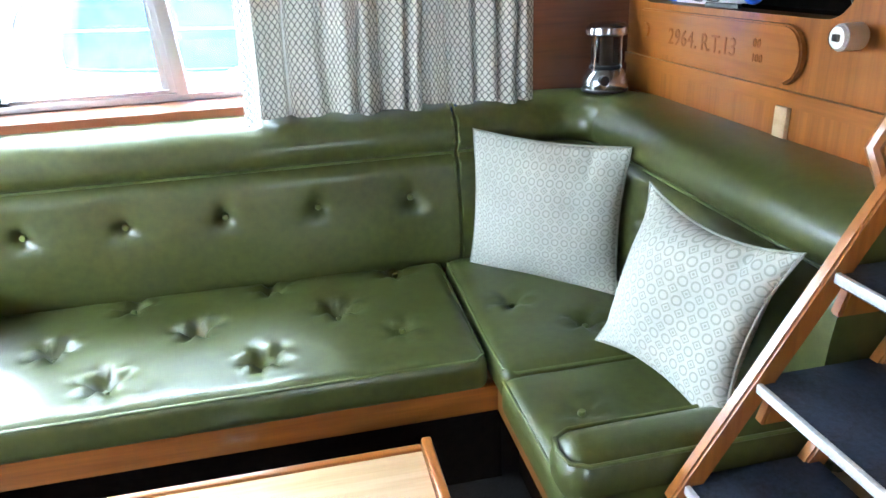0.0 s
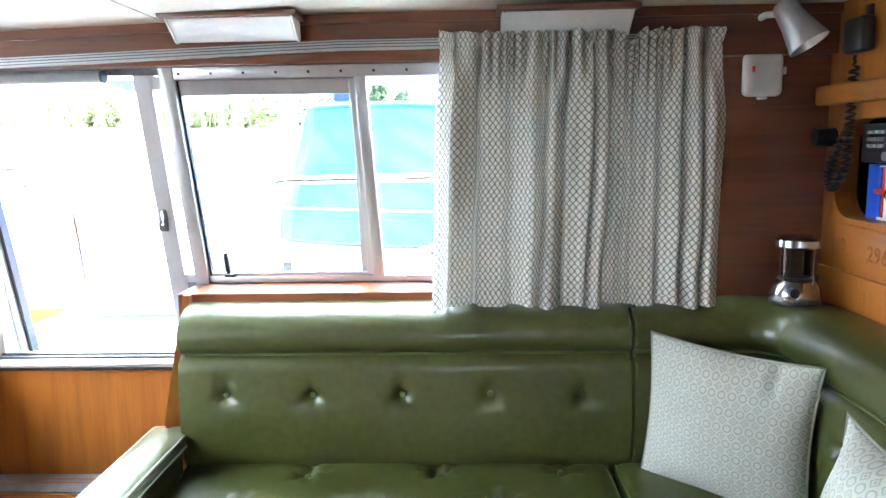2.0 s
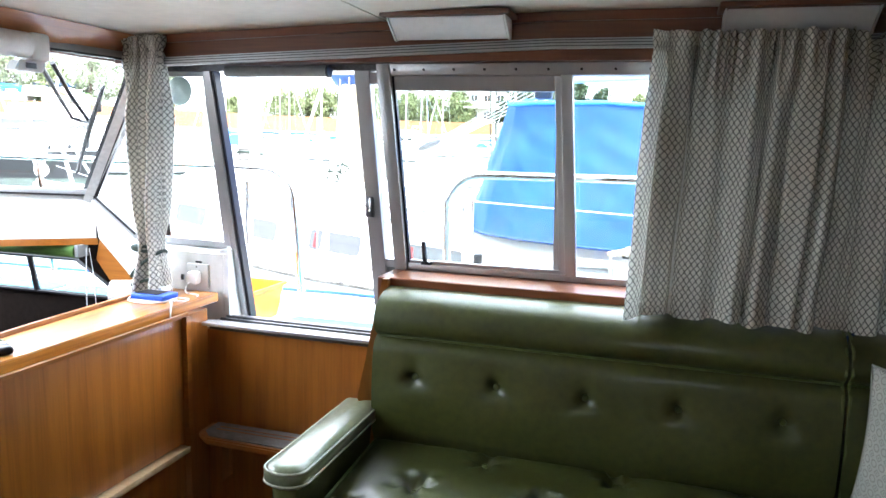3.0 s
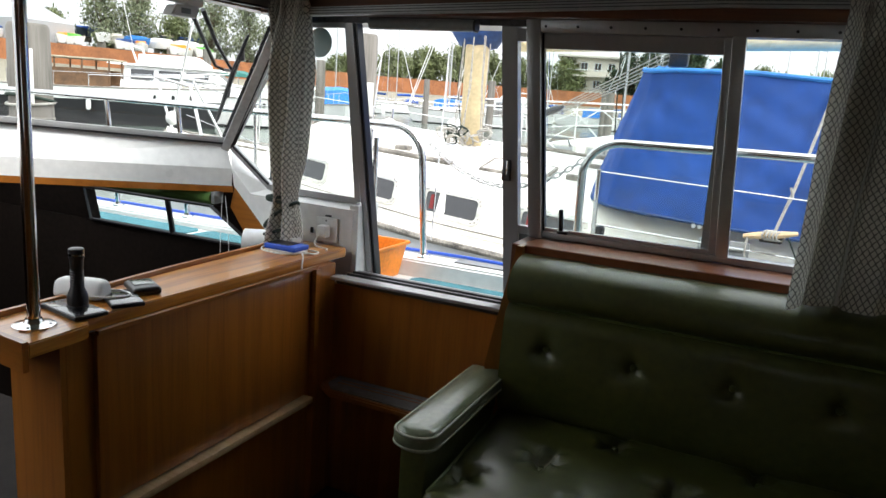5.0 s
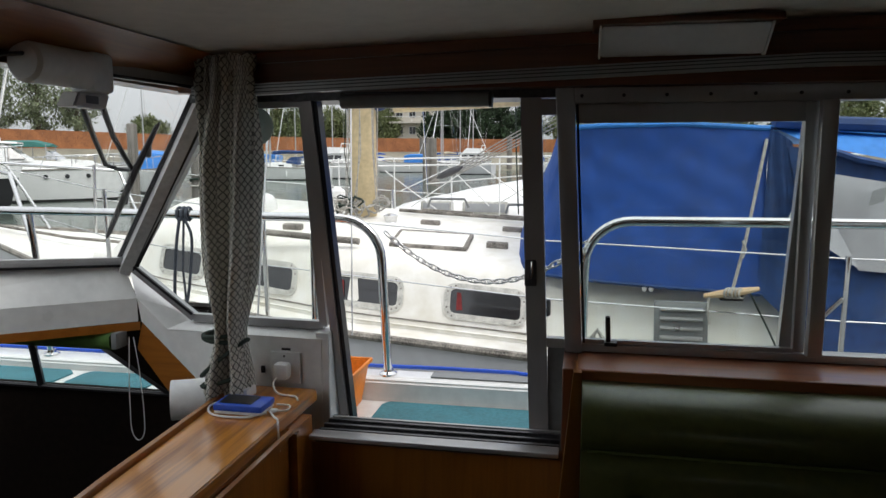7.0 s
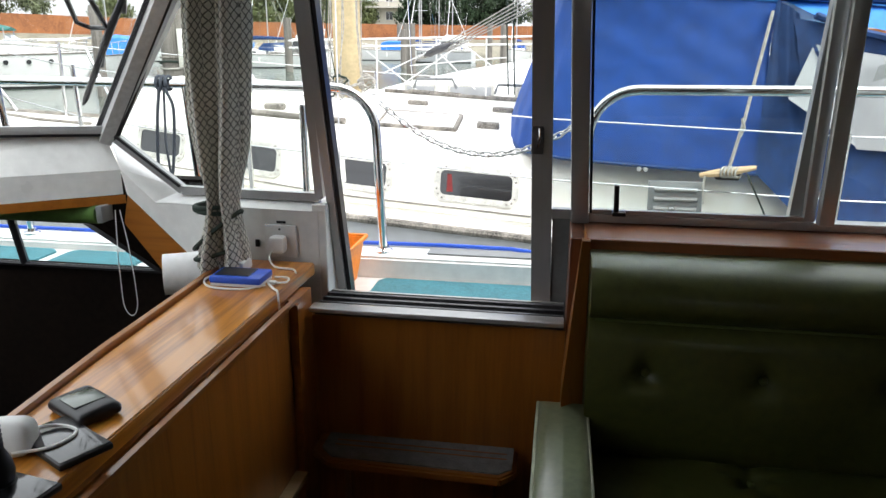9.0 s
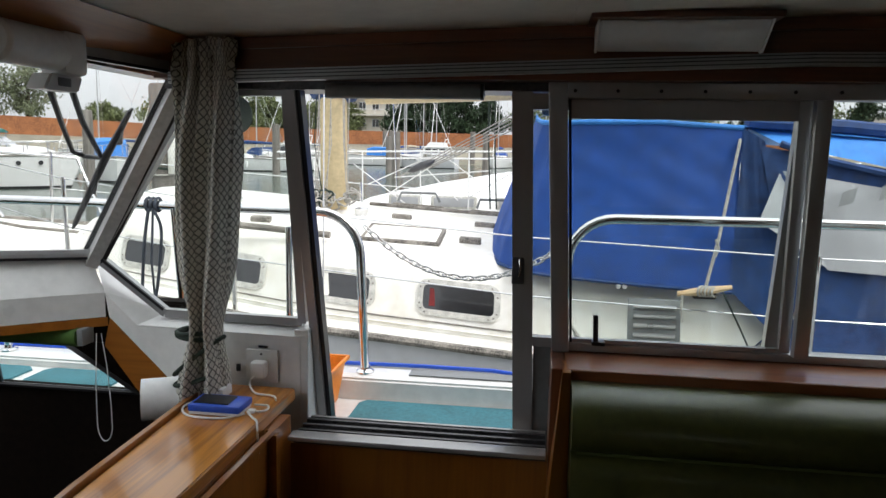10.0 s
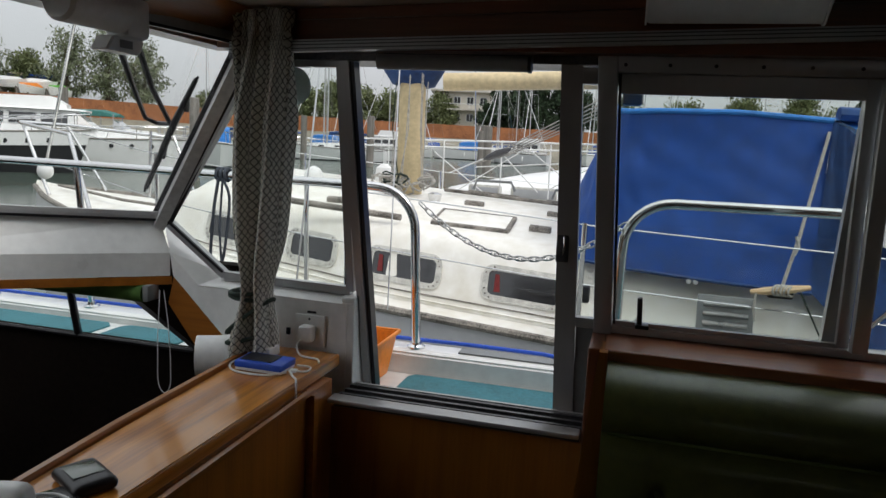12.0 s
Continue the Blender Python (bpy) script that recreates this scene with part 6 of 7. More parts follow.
def hood_line(pts, u, far=False):
    t = u * (len(pts) - 1)
    k = min(len(pts) - 2, int(t))
    a, b = Vector(pts[k]), Vector(pts[k + 1])
    p = a.lerp(b, t - k)
    return Vector((p.x, 2 * CY - p.y, p.z)) if far else p


def hood_side(far):
    rows = []
    for j in range(25):
        v = j / 24
        row = []
        for i in range(71):
            u = i / 70
            a, b = hood_line(HOOD_BASE, u, far), hood_line(HOOD_TOP, u, far)
            out = Vector((-.6 * u, 1 if far else -1, .15))
            crease = .010 * math.sin(14 * u + 5 * v) * math.exp(-((u - .42) / .12) ** 2)
            sag = .022 * noise.noise(Vector((u * 5 + v * 1.5, v * 2, 2))) + .010 * noise.noise(Vector((u * 15 - v * 6, v * 4, 7))) + crease - .03 * math.sin(math.pi * v) * math.sin(math.pi * min(1, u * 2))
            row.append(a.lerp(b, v) + out * (sag * min(1, 5 * v + .2, 5 * (1 - v) + .2)))
        rows.append(row)
    return loft(rows)


hood = part("sprayhood", hood_side(False), CANVAS, yacht, "blue canvas sprayhood", smooth="all")
part("far_side", hood_side(True), CANVAS, hood, smooth="all")
top_rows = []
for i in range(36):
    a, b = hood_line(HOOD_TOP, i / 35), hood_line(HOOD_TOP, i / 35, True)
    top_rows.append([a.lerp(b, k / 20) + Vector((0, 0, .05 * math.sin(math.pi * k / 20) + .008 * noise.noise(Vector((i * .2, k * .4, 4))))) for k in range(21)])
part("hood_top", loft(top_rows), CANVAS_LIGHT, hood, smooth="all")
part("hem", tube([hood_line(HOOD_BASE, i / 40) + Vector((0, -.004, .004)) for i in range(41)], .009, 6), CANVAS_DARK, hood, "dark bound hem")
part("hood_edge", tube([hood_line(HOOD_TOP, i / 40) for i in range(29)], .013, 8), CANVAS_LIGHT, hood, "faded top seam")
for sx in (.27, .30):
    part("eyelet", lathe([(.012, -.004), (.012, .004)], 8, at=(sx + .02, 3.285, .855), axis=1), STEEL, hood)
part("tie_line", tube([(.82, 3.40, 1.55), (.72, 3.25, 1.10), (.66, 3.18, .88)], .0075, 6), ROPE, yacht, "white tensioning line")
part("tie_line", tube([(.70, 3.22, 1.10), (.715, 3.215, 1.06), (.70, 3.21, 1.02)], .006, 6), ROPE, yacht)
tent = part("cockpit_tent", sheet([(1.10, 3.23, .56), (3.4, 3.16, .50), (3.4, 3.34, 1.10), (.90, 3.36, 1.52)], 40, 24, .02, 11), CANVAS_DARK, yacht, "navy cockpit tent", smooth="all")
part("tent_join", sheet([(.79, 3.285, .86), (1.10, 3.225, .56), (.92, 3.365, 1.54), (.835, 3.415, 1.60)], 14, 24, .016, 15), CANVAS_DARK, tent, smooth="all")
part("tent_window", sheet([(1.19, 3.245, .975), (2.2, 3.215, .92), (2.2, 3.265, 1.22), (.985, 3.30, 1.41)], 18, 12, .012, 12), CLEAR_VINYL, tent, "milky vinyl window", smooth="all")
part("tent_window", sheet([(.885, 3.245, 1.185), (1.185, 3.225, .985), (1.03, 3.29, 1.30), (.978, 3.315, 1.40)], 8, 8, .006, 16), CLEAR_VINYL, tent, "milky vinyl corner window", smooth="all")
part("tent_window", sheet([(2.35, 3.19, .82), (3.3, 3.17, .80), (3.3, 3.25, 1.02), (2.35, 3.25, 1.16)], 14, 10, .008, 13), CLEAR_VINYL, tent, "milky vinyl window", smooth="all")
part("tent_roof", sheet([(.84, 3.39, 1.605), (3.4, 3.60, 1.42), (3.4, 5.7, 1.45), (.84, 5.75, 1.62)], 24, 24, .02, 14, -.04), CANVAS_LIGHT, tent, "sky-blue tent roof", smooth="all")
part("tent_valance", sheet([(.98, 3.345, 1.53), (3.4, 3.30, 1.02), (3.4, 3.68, 1.44), (.84, 3.47, 1.618)], 30, 8, .012, 18, -.05), CANVAS_LIGHT, tent, "sky-blue drooping roof edge", smooth="all")
part("valance_hem", tube([(.98, 3.338, 1.53), (1.18, 3.332, 1.46), (1.5, 3.325, 1.39), (2.4, 3.31, 1.22), (3.4, 3.295, 1.02)], .016, 6), CANVAS_DARK, tent)
part("roof_roll", tube([(.86, 3.46, 1.63), (1.3, 3.50, 1.615), (2.2, 3.55, 1.54), (3.4, 3.64, 1.44)], .035, 8), CANVAS_DARK, tent, "navy rolled flap")
for x, z in ((1.20, 1.26), (1.36, 1.29)):
    part("strap", sheet([(x, 3.215, z), (x + .06, 3.215, z + .02), (x + .08, 3.232, z + .085), (x + .02, 3.232, z + .065)], 3, 3, .0, 1), GREY, tent)
vent = part("vent_grille", box(((.33, 3.185, .63), (.565, 3.205, .815)), bevel=.004), GREY, yacht, "grey louvred vent")
for v in vent.data.vertices:
    v.co.y += (v.co.z - .63) * .2 - .015
for i in range(4):
    part("louvre", tube([(.355, 3.168 + .008 * i, .655 + .042 * i), (.54, 3.168 + .008 * i, .655 + .042 * i)], .010, 8), SILVER, vent)
cl = part("cleat", tube([(.53, 3.13, .86), (.60, 3.125, .872), (.68, 3.125, .885), (.76, 3.13, .90)], [.010, .018, .018, .010], 8), PINE, yacht, "worn wooden cleat with turns of line")
for i in range(5):
    part("rope_turn", tube([(.63 + .015 * i + .02 * math.cos(a), 3.125 + .024 * math.cos(a), .878 + .022 * math.sin(a)) for a in [j * math.pi / 5 for j in range(10)]], .005, 6, close=True), ROPE, cl)
part("cleat_base", box(((.60, 3.13, .84), (.70, 3.19, .875)), bevel=.008), BLACK, yacht)
part("rope_loop", tube([(.035, 3.08, .55), (.05, 3.07, .66), (.075, 3.07, .70), (.10, 3.07, .66), (.13, 3.08, .55)], .012, 8), ROPE, yacht)
part("rope_tail", tube([(.55, 3.11, .86), (.545, 3.10, .80), (.555, 3.10, .74)], .005, 6), ROPE, yacht)
part("rope_tail", tube([(.72, 3.11, .88), (.80, 3.09, .72), (.88, 3.08, .55)], .004, 6), ROPE_DARK, yacht)
part("snatch_block", box(((-.19, 3.20, .72), (-.14, 3.25, .80)), bevel=.012), BLACK, yacht)

# ---- the basin ----
structure("water", box(((-900, -900, -.75), (900, 900, -.50))), WATER, "green-grey harbour water")


def hull_rows(L, B, F, rake=.6, n=14, sheer=.35):
    rows = []
    for i in range(n + 1):
        u = i / n
        w = B / 2 * min(1, (math.sin(min(1, u * 1.7) * math.pi / 2)) ** .8 + .01)
        z = F * (1 + sheer * (1 - u) ** 2)
        xk = rake * (1 - u) ** 2
        rows.append([(u * L, -w, z), (u * L + xk * .4, -w * .94, z * .5), (u * L + xk, -w * .8, -.1), (u * L + xk, w * .8, -.1), (u * L + xk * .4, w * .94, z * .5), (u * L, w, z)])
    return rows


DARK_HULL = mat("black_hull_paint", (0.02, 0.02, 0.022), .3, var=.1)
TIMBER = mat("brown_deckhouse_timber", (0.14, 0.075, 0.035), .6, var=.3, scale=3)
TAN = mat("tan_sailcloth", (0.42, 0.36, 0.26), .8, var=.12, scale=2)
DECK_GREEN = mat("green_awning_cloth", (0.02, 0.13, 0.11), .8, var=.12, scale=1)


def cross(x, w, z0, z1, k=.86):
    """One rib of a deckhouse: upright sides leaning in, a flat roof."""
    return [(x, -w, z0), (x, -w * k, z1), (x, w * k, z1), (x, w, z0)]


def craft(name, lab, pos, heading, L, B, F, hullm, kind, mast=0.0, canvas=None, group="moored boats", sheer=.3):
    """A moored boat, its bow at pos, lying back along the heading."""
    ob = thing(name, lab, "boat", group)
    dk = hull_rows(L, B, F, sheer=sheer)
    edge = lambda u: B / 2 * min(1, math.sin(min(1, u * 1.7) * math.pi / 2) ** .8 + .01)
    high = lambda u: F * (1 + sheer * (1 - u) ** 2)
    part("hull", loft(dk, caps=True), hullm, ob)
    part("deck", loft([[r[0], (r[0][0], 0, r[0][2] + .06), r[-1]] for r in dk]), GELCOAT, ob)
    for side in (0, -1):
        part("rub_rail", tube([r[side] for r in dk], .04, 6), GUNWALE, ob)
    for sg, a, b, c in ((1, 0, 1, 2), (-1, 5, 4, 3)):
        if hullm is DARK_HULL:
            part("bulwark", loft([[(r[a][0], r[a][1] - .02 * sg, r[a][2] + .02), (r[a][0] * .5 + r[b][0] * .5, r[a][1] * .75 + r[b][1] * .25 - .02 * sg, r[a][2] * .66)] for r in dk]), GELCOAT, ob, "white bulwark band")
        else:
            part("boot_stripe", loft([[(r[b][0] * .4 + r[c][0] * .6, r[b][1] * .35 + r[c][1] * .65 - .02 * sg, .10), (r[c][0], r[c][1] - .03 * sg, -.05)] for r in dk]), DARK_HULL, ob, "dark waterline stripe")
        for u in (.16, .24, .32):
            if kind in ("motor", "work"):
                part("porthole", lathe([(.10, -.02), (.10, .02)], 12, at=(u * L, -sg * edge(u) * .985, high(u) * .78), axis=1), SMOKE, ob)
    if kind == "motor":
        z0 = F + .05
        part("cabin", loft([cross(L * .16, B * .10, z0, F + .16), cross(L * .24, B * .24, z0, F + .42), cross(L * .40, B * .34, z0, F + .50), cross(L * .46, B * .37, z0, F + .52)], caps=True), GELCOAT, ob, smooth=True)
        house = part("deckhouse", loft([cross(L * .38, B * .34, F + .45, F + .5), cross(L * .47, B * .37, F + .45, F + 1.22, .84), cross(L * .86, B * .37, F + .45, F + 1.24, .84)], caps=True), GELCOAT, ob)
        part("windscreen", loft([cross(L * .392, B * .345, F + .56, F + .58, .9), cross(L * .452, B * .365, F + .56, F + 1.10, .88)]), SMOKE, house, "dark raked windscreen")
        for k in range(3):
            x0 = L * (.49 + .12 * k)
            for sg in (-1, 1):
                part("window", loft([[(x, sg * B * .375, F + .62), (x, sg * B * .335, F + 1.08)] for x in (x0, x0 + L * .10)]), SMOKE, house)
        part("roof", loft([cross(L * .42, B * .30, F + 1.225, F + 1.30, .9), cross(L * .50, B * .37, F + 1.245, F + 1.33, .95), cross(L * .93, B * .37, F + 1.255, F + 1.33, .95)], caps=True), GELCOAT, house)
        part("flybridge", loft([cross(L * .50, B * .20, F + 1.33, F + 1.50), cross(L * .56, B * .31, F + 1.33, F + 1.85), cross(L * .80, B * .33, F + 1.33, F + 1.80)], caps=True), canvas or GELCOAT, ob)
        part("radar_arch", tube([(L * .80, -B * .34, F + 1.3), (L * .83, -B * .30, F + 2.15), (L * .83, B * .30, F + 2.15), (L * .80, B * .34, F + 1.3)], .05, 8), GELCOAT, ob)
        part("aerial", tube([(L * .83, B * .2, F + 2.15), (L * .87, B * .2, F + 4.2)], .012, 5), WHITE, ob)
        for k in range(5):
            part("name_bar", box(((L * .10 + .13 * k, -.02, -.035), (L * .10 + .13 * k + .09, .0, .035))), SLATE, ob).matrix_local = Matrix.Translation((0, -edge(.12) - .03, high(.12) * .72))
    if kind == "open":
        part("cuddy", loft([cross(L * .18, B * .12, F + .05, F + .14), cross(L * .28, B * .28, F + .05, F + .45), cross(L * .46, B * .33, F + .05, F + .55)], caps=True), GELCOAT, ob)
        part("windscreen", loft([cross(L * .44, B * .32, F + .5, F + .52), cross(L * .52, B * .34, F + .5, F + 1.0)]), CLEAR_VINYL, ob, "hazy clear windscreen")
        for sg in (-1, 1):
            for k in range(3):
                part("canopy_pole", tube([(L * (.52 + .15 * k), sg * B * .36, F + .05), (L * (.52 + .15 * k), sg * B * .34, F + 1.35)], .025, 6), STEEL, ob)
    if kind == "work":
        part("coach_roof", loft([cross(L * .20, B * .14, F + .05, F + .2), cross(L * .28, B * .26, F + .05, F + .42), cross(L * .48, B * .30, F + .05, F + .45)], caps=True), GELCOAT, ob)
        sh = part("shelter_roof", box(((L * .50, -B * .36, F + 1.18), (L * .88, B * .36, F + 1.25)), bevel=.02), TAN, ob, "pale shelter roof")
        for x in (.52, .64, .76, .86):
            for sg in (-1, 1):
                part("post", box(((L * x, sg * B * .34 - .03, F + .02), (L * x + .06, sg * B * .34 + .03, F + 1.18))), TIMBER, sh)
        for sg in (-1, 1):
            part("side_board", box(((L * .53, sg * B * .34 - .015, F + .05), (L * .87, sg * B * .34 + .015, F + .78))), TIMBER, ob, "brown timber side")
            part("hand_rail", tube([(L * .1, sg * edge(.1), high(.1) + .55), (L * .3, sg * edge(.3), high(.3) + .5), (L * .6, sg * edge(.6), high(.6) + .5)], .02, 6), STEEL, ob)
        part("engine_box", box(((L * .62, -B * .2, F + .05), (L * .74, B * .2, F + .8)), bevel=.03), TIMBER, ob)
    if kind == "sail":
        cab = part("cabin", loft([cross(L * .22, B * .10, F + .05, F + .12), cross(L * .30, B * .22, F + .05, F + .34), cross(L * .46, B * .28, F + .05, F + .42), cross(L * .64, B * .29, F + .05, F + .46), cross(L * .65, B * .29, F + .05, F + .10)], caps=True), GELCOAT, ob)
        for x in (.35, .43, .51):
            for sg in (-1, 1):
                part("window", loft([[(L * xx, sg * B * (.235 + .045 * (xx - .35) / .2), F + .16), (L * xx, sg * B * (.222 + .045 * (xx - .35) / .2), F + .30)] for xx in (x, x + .055)]), SMOKE, cab)
        part("sprayhood", loft([cross(L * .58, B * .24, F + .4, F + .55), cross(L * .63, B * .28, F + .4, F + .95), cross(L * .70, B * .29, F + .3, F + .98)], caps=True), canvas or CANVAS_DARK, ob)
    if kind in ("small", "open") and canvas:
        lift = .1 if kind == "small" else 1.2
        part("canopy", loft([[(x, -w, F + lift), (x, -w * .9, F + h), (x, 0, F + h + .12), (x, w * .9, F + h), (x, w, F + lift)] for x, w, h in ((L * .50, B * .34, .9 + lift * .3), (L * .60, B * .40, 1.1 + lift * .3), (L * .80, B * .42, 1.08 + lift * .3), (L * .95, B * .38, .95 + lift * .3))], caps=True), canvas, ob, smooth=True)
    if mast:
        part("mast", tube([(L * .42, 0, F), (L * .42, 0, F + mast)], [.075, .055], 8), SILVER, ob)
        part("boom", tube([(L * .44, 0, F + 1.32), (L * .55, 0, F + 1.40), (L * .70, 0, F + 1.38), (L * .85, 0, F + 1.33)], [.16, .17, .13, .08], 8), canvas or TAN, ob, "covered boom")
        for z in (.45, .72):
            part("spreader", tube([(L * .42, -B * .28, F + mast * z), (L * .42, B * .28, F + mast * z)], .022, 5), SILVER, ob)
        part("furled_jib", tube([(.15, 0, high(0) + .15), (L * .41, 0, F + mast * .93)], [.05, .03], 6), LINING, ob)
        part("stay", tube([(L, 0, F), (L * .42, 0, F + mast)], .014, 5), STEEL, ob)
        for sg in (-1, 1):
            part("shroud", tube([(L * .44, sg * edge(.44), F), (L * .42, sg * B * .28, F + mast * .72), (L * .42, 0, F + mast * .97)], .012, 5), STEEL, ob)
    zz = high(0)
    part("bow_rail", tube([(L * .34, -edge(.34), high(.34)), (L * .32, -edge(.32), high(.32) + .6), (L * .12, -edge(.12), high(.12) + .62), (-.05, 0, zz + .66), (L * .12, edge(.12), high(.12) + .62), (L * .32, edge(.32), high(.32) + .6), (L * .34, edge(.34), high(.34))], .022, 6), STEEL, ob)
    for sg in (-1, 1):
        for u in (.06, .13, .22):
            part("rail_post", tube([(u * L, sg * edge(u), high(u)), (u * L, sg * edge(u), high(u) + .6)], .018, 5), STEEL, ob)
        part("lifeline", tube([(L * u, sg * edge(u), high(u) + .58) for u in (.32, .5, .7, .95)], .010, 5), STEEL, ob)
        for u in (.45, .6, .75, .95):
            part("stanchion", tube([(u * L, sg * edge(u), high(u)), (u * L, sg * edge(u), high(u) + .6)], .016, 5), STEEL, ob)
        part("fender", lathe([(.02, -.25), (.09, -.2), (.11, 0), (.09, .2), (.02, .25)], 10, at=(L * .6, sg * (edge(.6) + .10), F * .55)), WHITE, ob)
    ob.matrix_world = Matrix.Translation((pos[0], pos[1], -.5)) @ Matrix.Rotation(radians(heading), 4, "Z")
    return ob


craft("motor_yacht", "white motor yacht with a flybridge on its mooring", (-21.2, 30.8), 214, 10.5, 3.4, 1.35, GELCOAT, "motor", canvas=GELCOAT, sheer=.12)
craft("motor_boat", "cruiser with a green awning behind the motor yacht", (-25.6, 37.5), 205, 8, 2.8, 1.35, GELCOAT, "open", canvas=DECK_GREEN, sheer=.15)
craft("motor_boat", "small cruiser with a pale blue canopy", (-21.9, 34.6), 128, 7.5, 2.7, 1.15, GELCOAT, "small", canvas=CANVAS_LIGHT, sheer=.2)
craft("workboat", "black-hulled old boat with a brown timber shelter", (-21.9, 25.0), 213, 9, 2.7, 1.45, DARK_HULL, "work", sheer=.22)
craft("sailing_boat", "white sailing boat on a far mooring", (-30.5, 58.5), 12, 9, 2.8, 1.05, GELCOAT, "sail", 11, CANVAS_DARK)
craft("sailing_boat", "white sailing boat with a tan sail on its boom", (-33, 63), 20, 9, 2.8, 1.1, GELCOAT, "sail", 12, TAN)
craft("motor_boat", "white cabin boat moored between the piles", (-27.5, 66), -10, 7, 2.7, 1.1, GELCOAT, "motor", sheer=.15)
craft("motor_boat", "moored boat under a bright blue tarpaulin", (-27, 93), 4, 8, 3.2, 1.2, GELCOAT, "small", canvas=CANVAS_LIGHT)
craft("motor_boat", "white cruiser under a sky-blue cover by the far quay", (-48, 92), 8, 8, 3.0, 1.2, GELCOAT, "small", canvas=CANVAS_LIGHT)
craft("motor_boat", "pale blue cabin boat by the far quay", (-17, 84), -5, 7, 2.8, 1.2, HULL_GREY, "motor", sheer=.15)
far = thing("sailing_boat", "white sailing boat lying beyond the neighbouring yacht", "boat", "moored boats")
crown = lambda x: float(np.interp(x, (-2.15, -1.9, -1.2, -.37, .6, 2.5), (.80, .95, 1.13, 1.275, 1.38, 1.42)))
part("hull", loft([[(x, 7.75 - w, .74), (x, 7.75 - w * .93, .1), (x, 7.75 - w * .7, -.7), (x, 7.75 + w * .7, -.7), (x, 7.75 + w * .93, .1), (x, 7.75 + w, .74)] for x, w in ((-4.4, .05), (-3.6, .6), (-2.4, 1.05), (-.8, 1.3), (1.5, 1.4), (5, 1.2))], caps=True), GELCOAT, far)
part("deck", loft([[(x, 7.75 - w, .742), (x, 7.75, .78), (x, 7.75 + w, .742)] for x, w in ((-4.4, .05), (-3.6, .6), (-2.4, 1.05), (-.8, 1.3), (1.5, 1.4), (5, 1.2))]), OLD_GELCOAT, far)
part("cabin_top", loft([[(x, 6.58, .75), (x, 6.64, min(.86, crown(x) - .03)), (x, 6.70, min(1.0, crown(x) - .02)), (x, 6.80, min(1.05, crown(x) - .01)), (x, 7.2, (crown(x) + min(1.05, crown(x))) / 2 + .02), (x, 7.7, crown(x)), (x, 8.3, crown(x) - .05), (x, 8.85, .75)] for x in [-2.15 + .15 * i for i in range(32)]], caps=True), GELCOAT, far, smooth="all")
for x0, x1 in ((-1.53, -1.21), (-1.12, -.68), (-.5, -.06)):
    fr = part("window", box(((x0, 6.595, .930), (x1, 6.66, 1.055)), bevel=.02), PORT_RIM, far, "grey-rimmed cabin window")
    part("pane", box(((x0 + .03, 6.585, .952), (x1 - .03, 6.594, 1.033)), bevel=.004), CLEAR_VINYL, fr)
for z in (1.475, 1.41):
    part("guard_rail", tube([(-2.6, 6.52, z - .04), (-1.2, 6.46, z - .01), (.8, 6.44, z + .02), (2.6, 6.46, z + .02)], .008, 8), WHITE, far)
for x in (-2.3, -1.75, -1.2, -.75, -.3, .3, 1.0):
    part("stanchion", tube([(x, 6.49, .74), (x, 6.46, 1.46)], .007, 8), WHITE, far)
for x0, z0, x1, z1 in ((-1.85, 1.34, -1.35, .98), (-1.6, 1.0, -1.0, 1.40), (-1.25, 1.40, -.85, 1.02), (-1.45, 1.22, -.55, 1.30), (-.95, 1.40, -.5, 1.08), (-.75, 1.05, -.2, 1.38), (-1.7, 1.15, -1.2, 1.38)):
    part("lattice_bar", tube([(x0, 6.5, z0), (x1, 6.5, z1)], .006, 6), WHITE, far)
rr = random.Random(5)
for az, d, head in ((-36, 92, 20), (-31, 98, 60), (-27, 100, 185), (-24, 86, 75), (-22, 98, 10), (-18, 104, 75), (-16, 108, 175), (-12, 84, 80), (-13, 100, 0), (-9, 96, 85), (-7, 104, 170), (-4, 88, 85), (-2, 98, 15), (2, 94, 80), (4, 92, 190), (8, 96, 70), (11, 88, 5)):
    a = radians(az)
    craft("sailing_boat", "moored sailing boat with a bare mast across the basin", (d * math.sin(a), d * math.cos(a)), head, rr.uniform(8, 12), 3, 1.15, GELCOAT, "sail", rr.uniform(10, 15), canvas=rr.choice([CANVAS_DARK, CANVAS, TAN, None]))


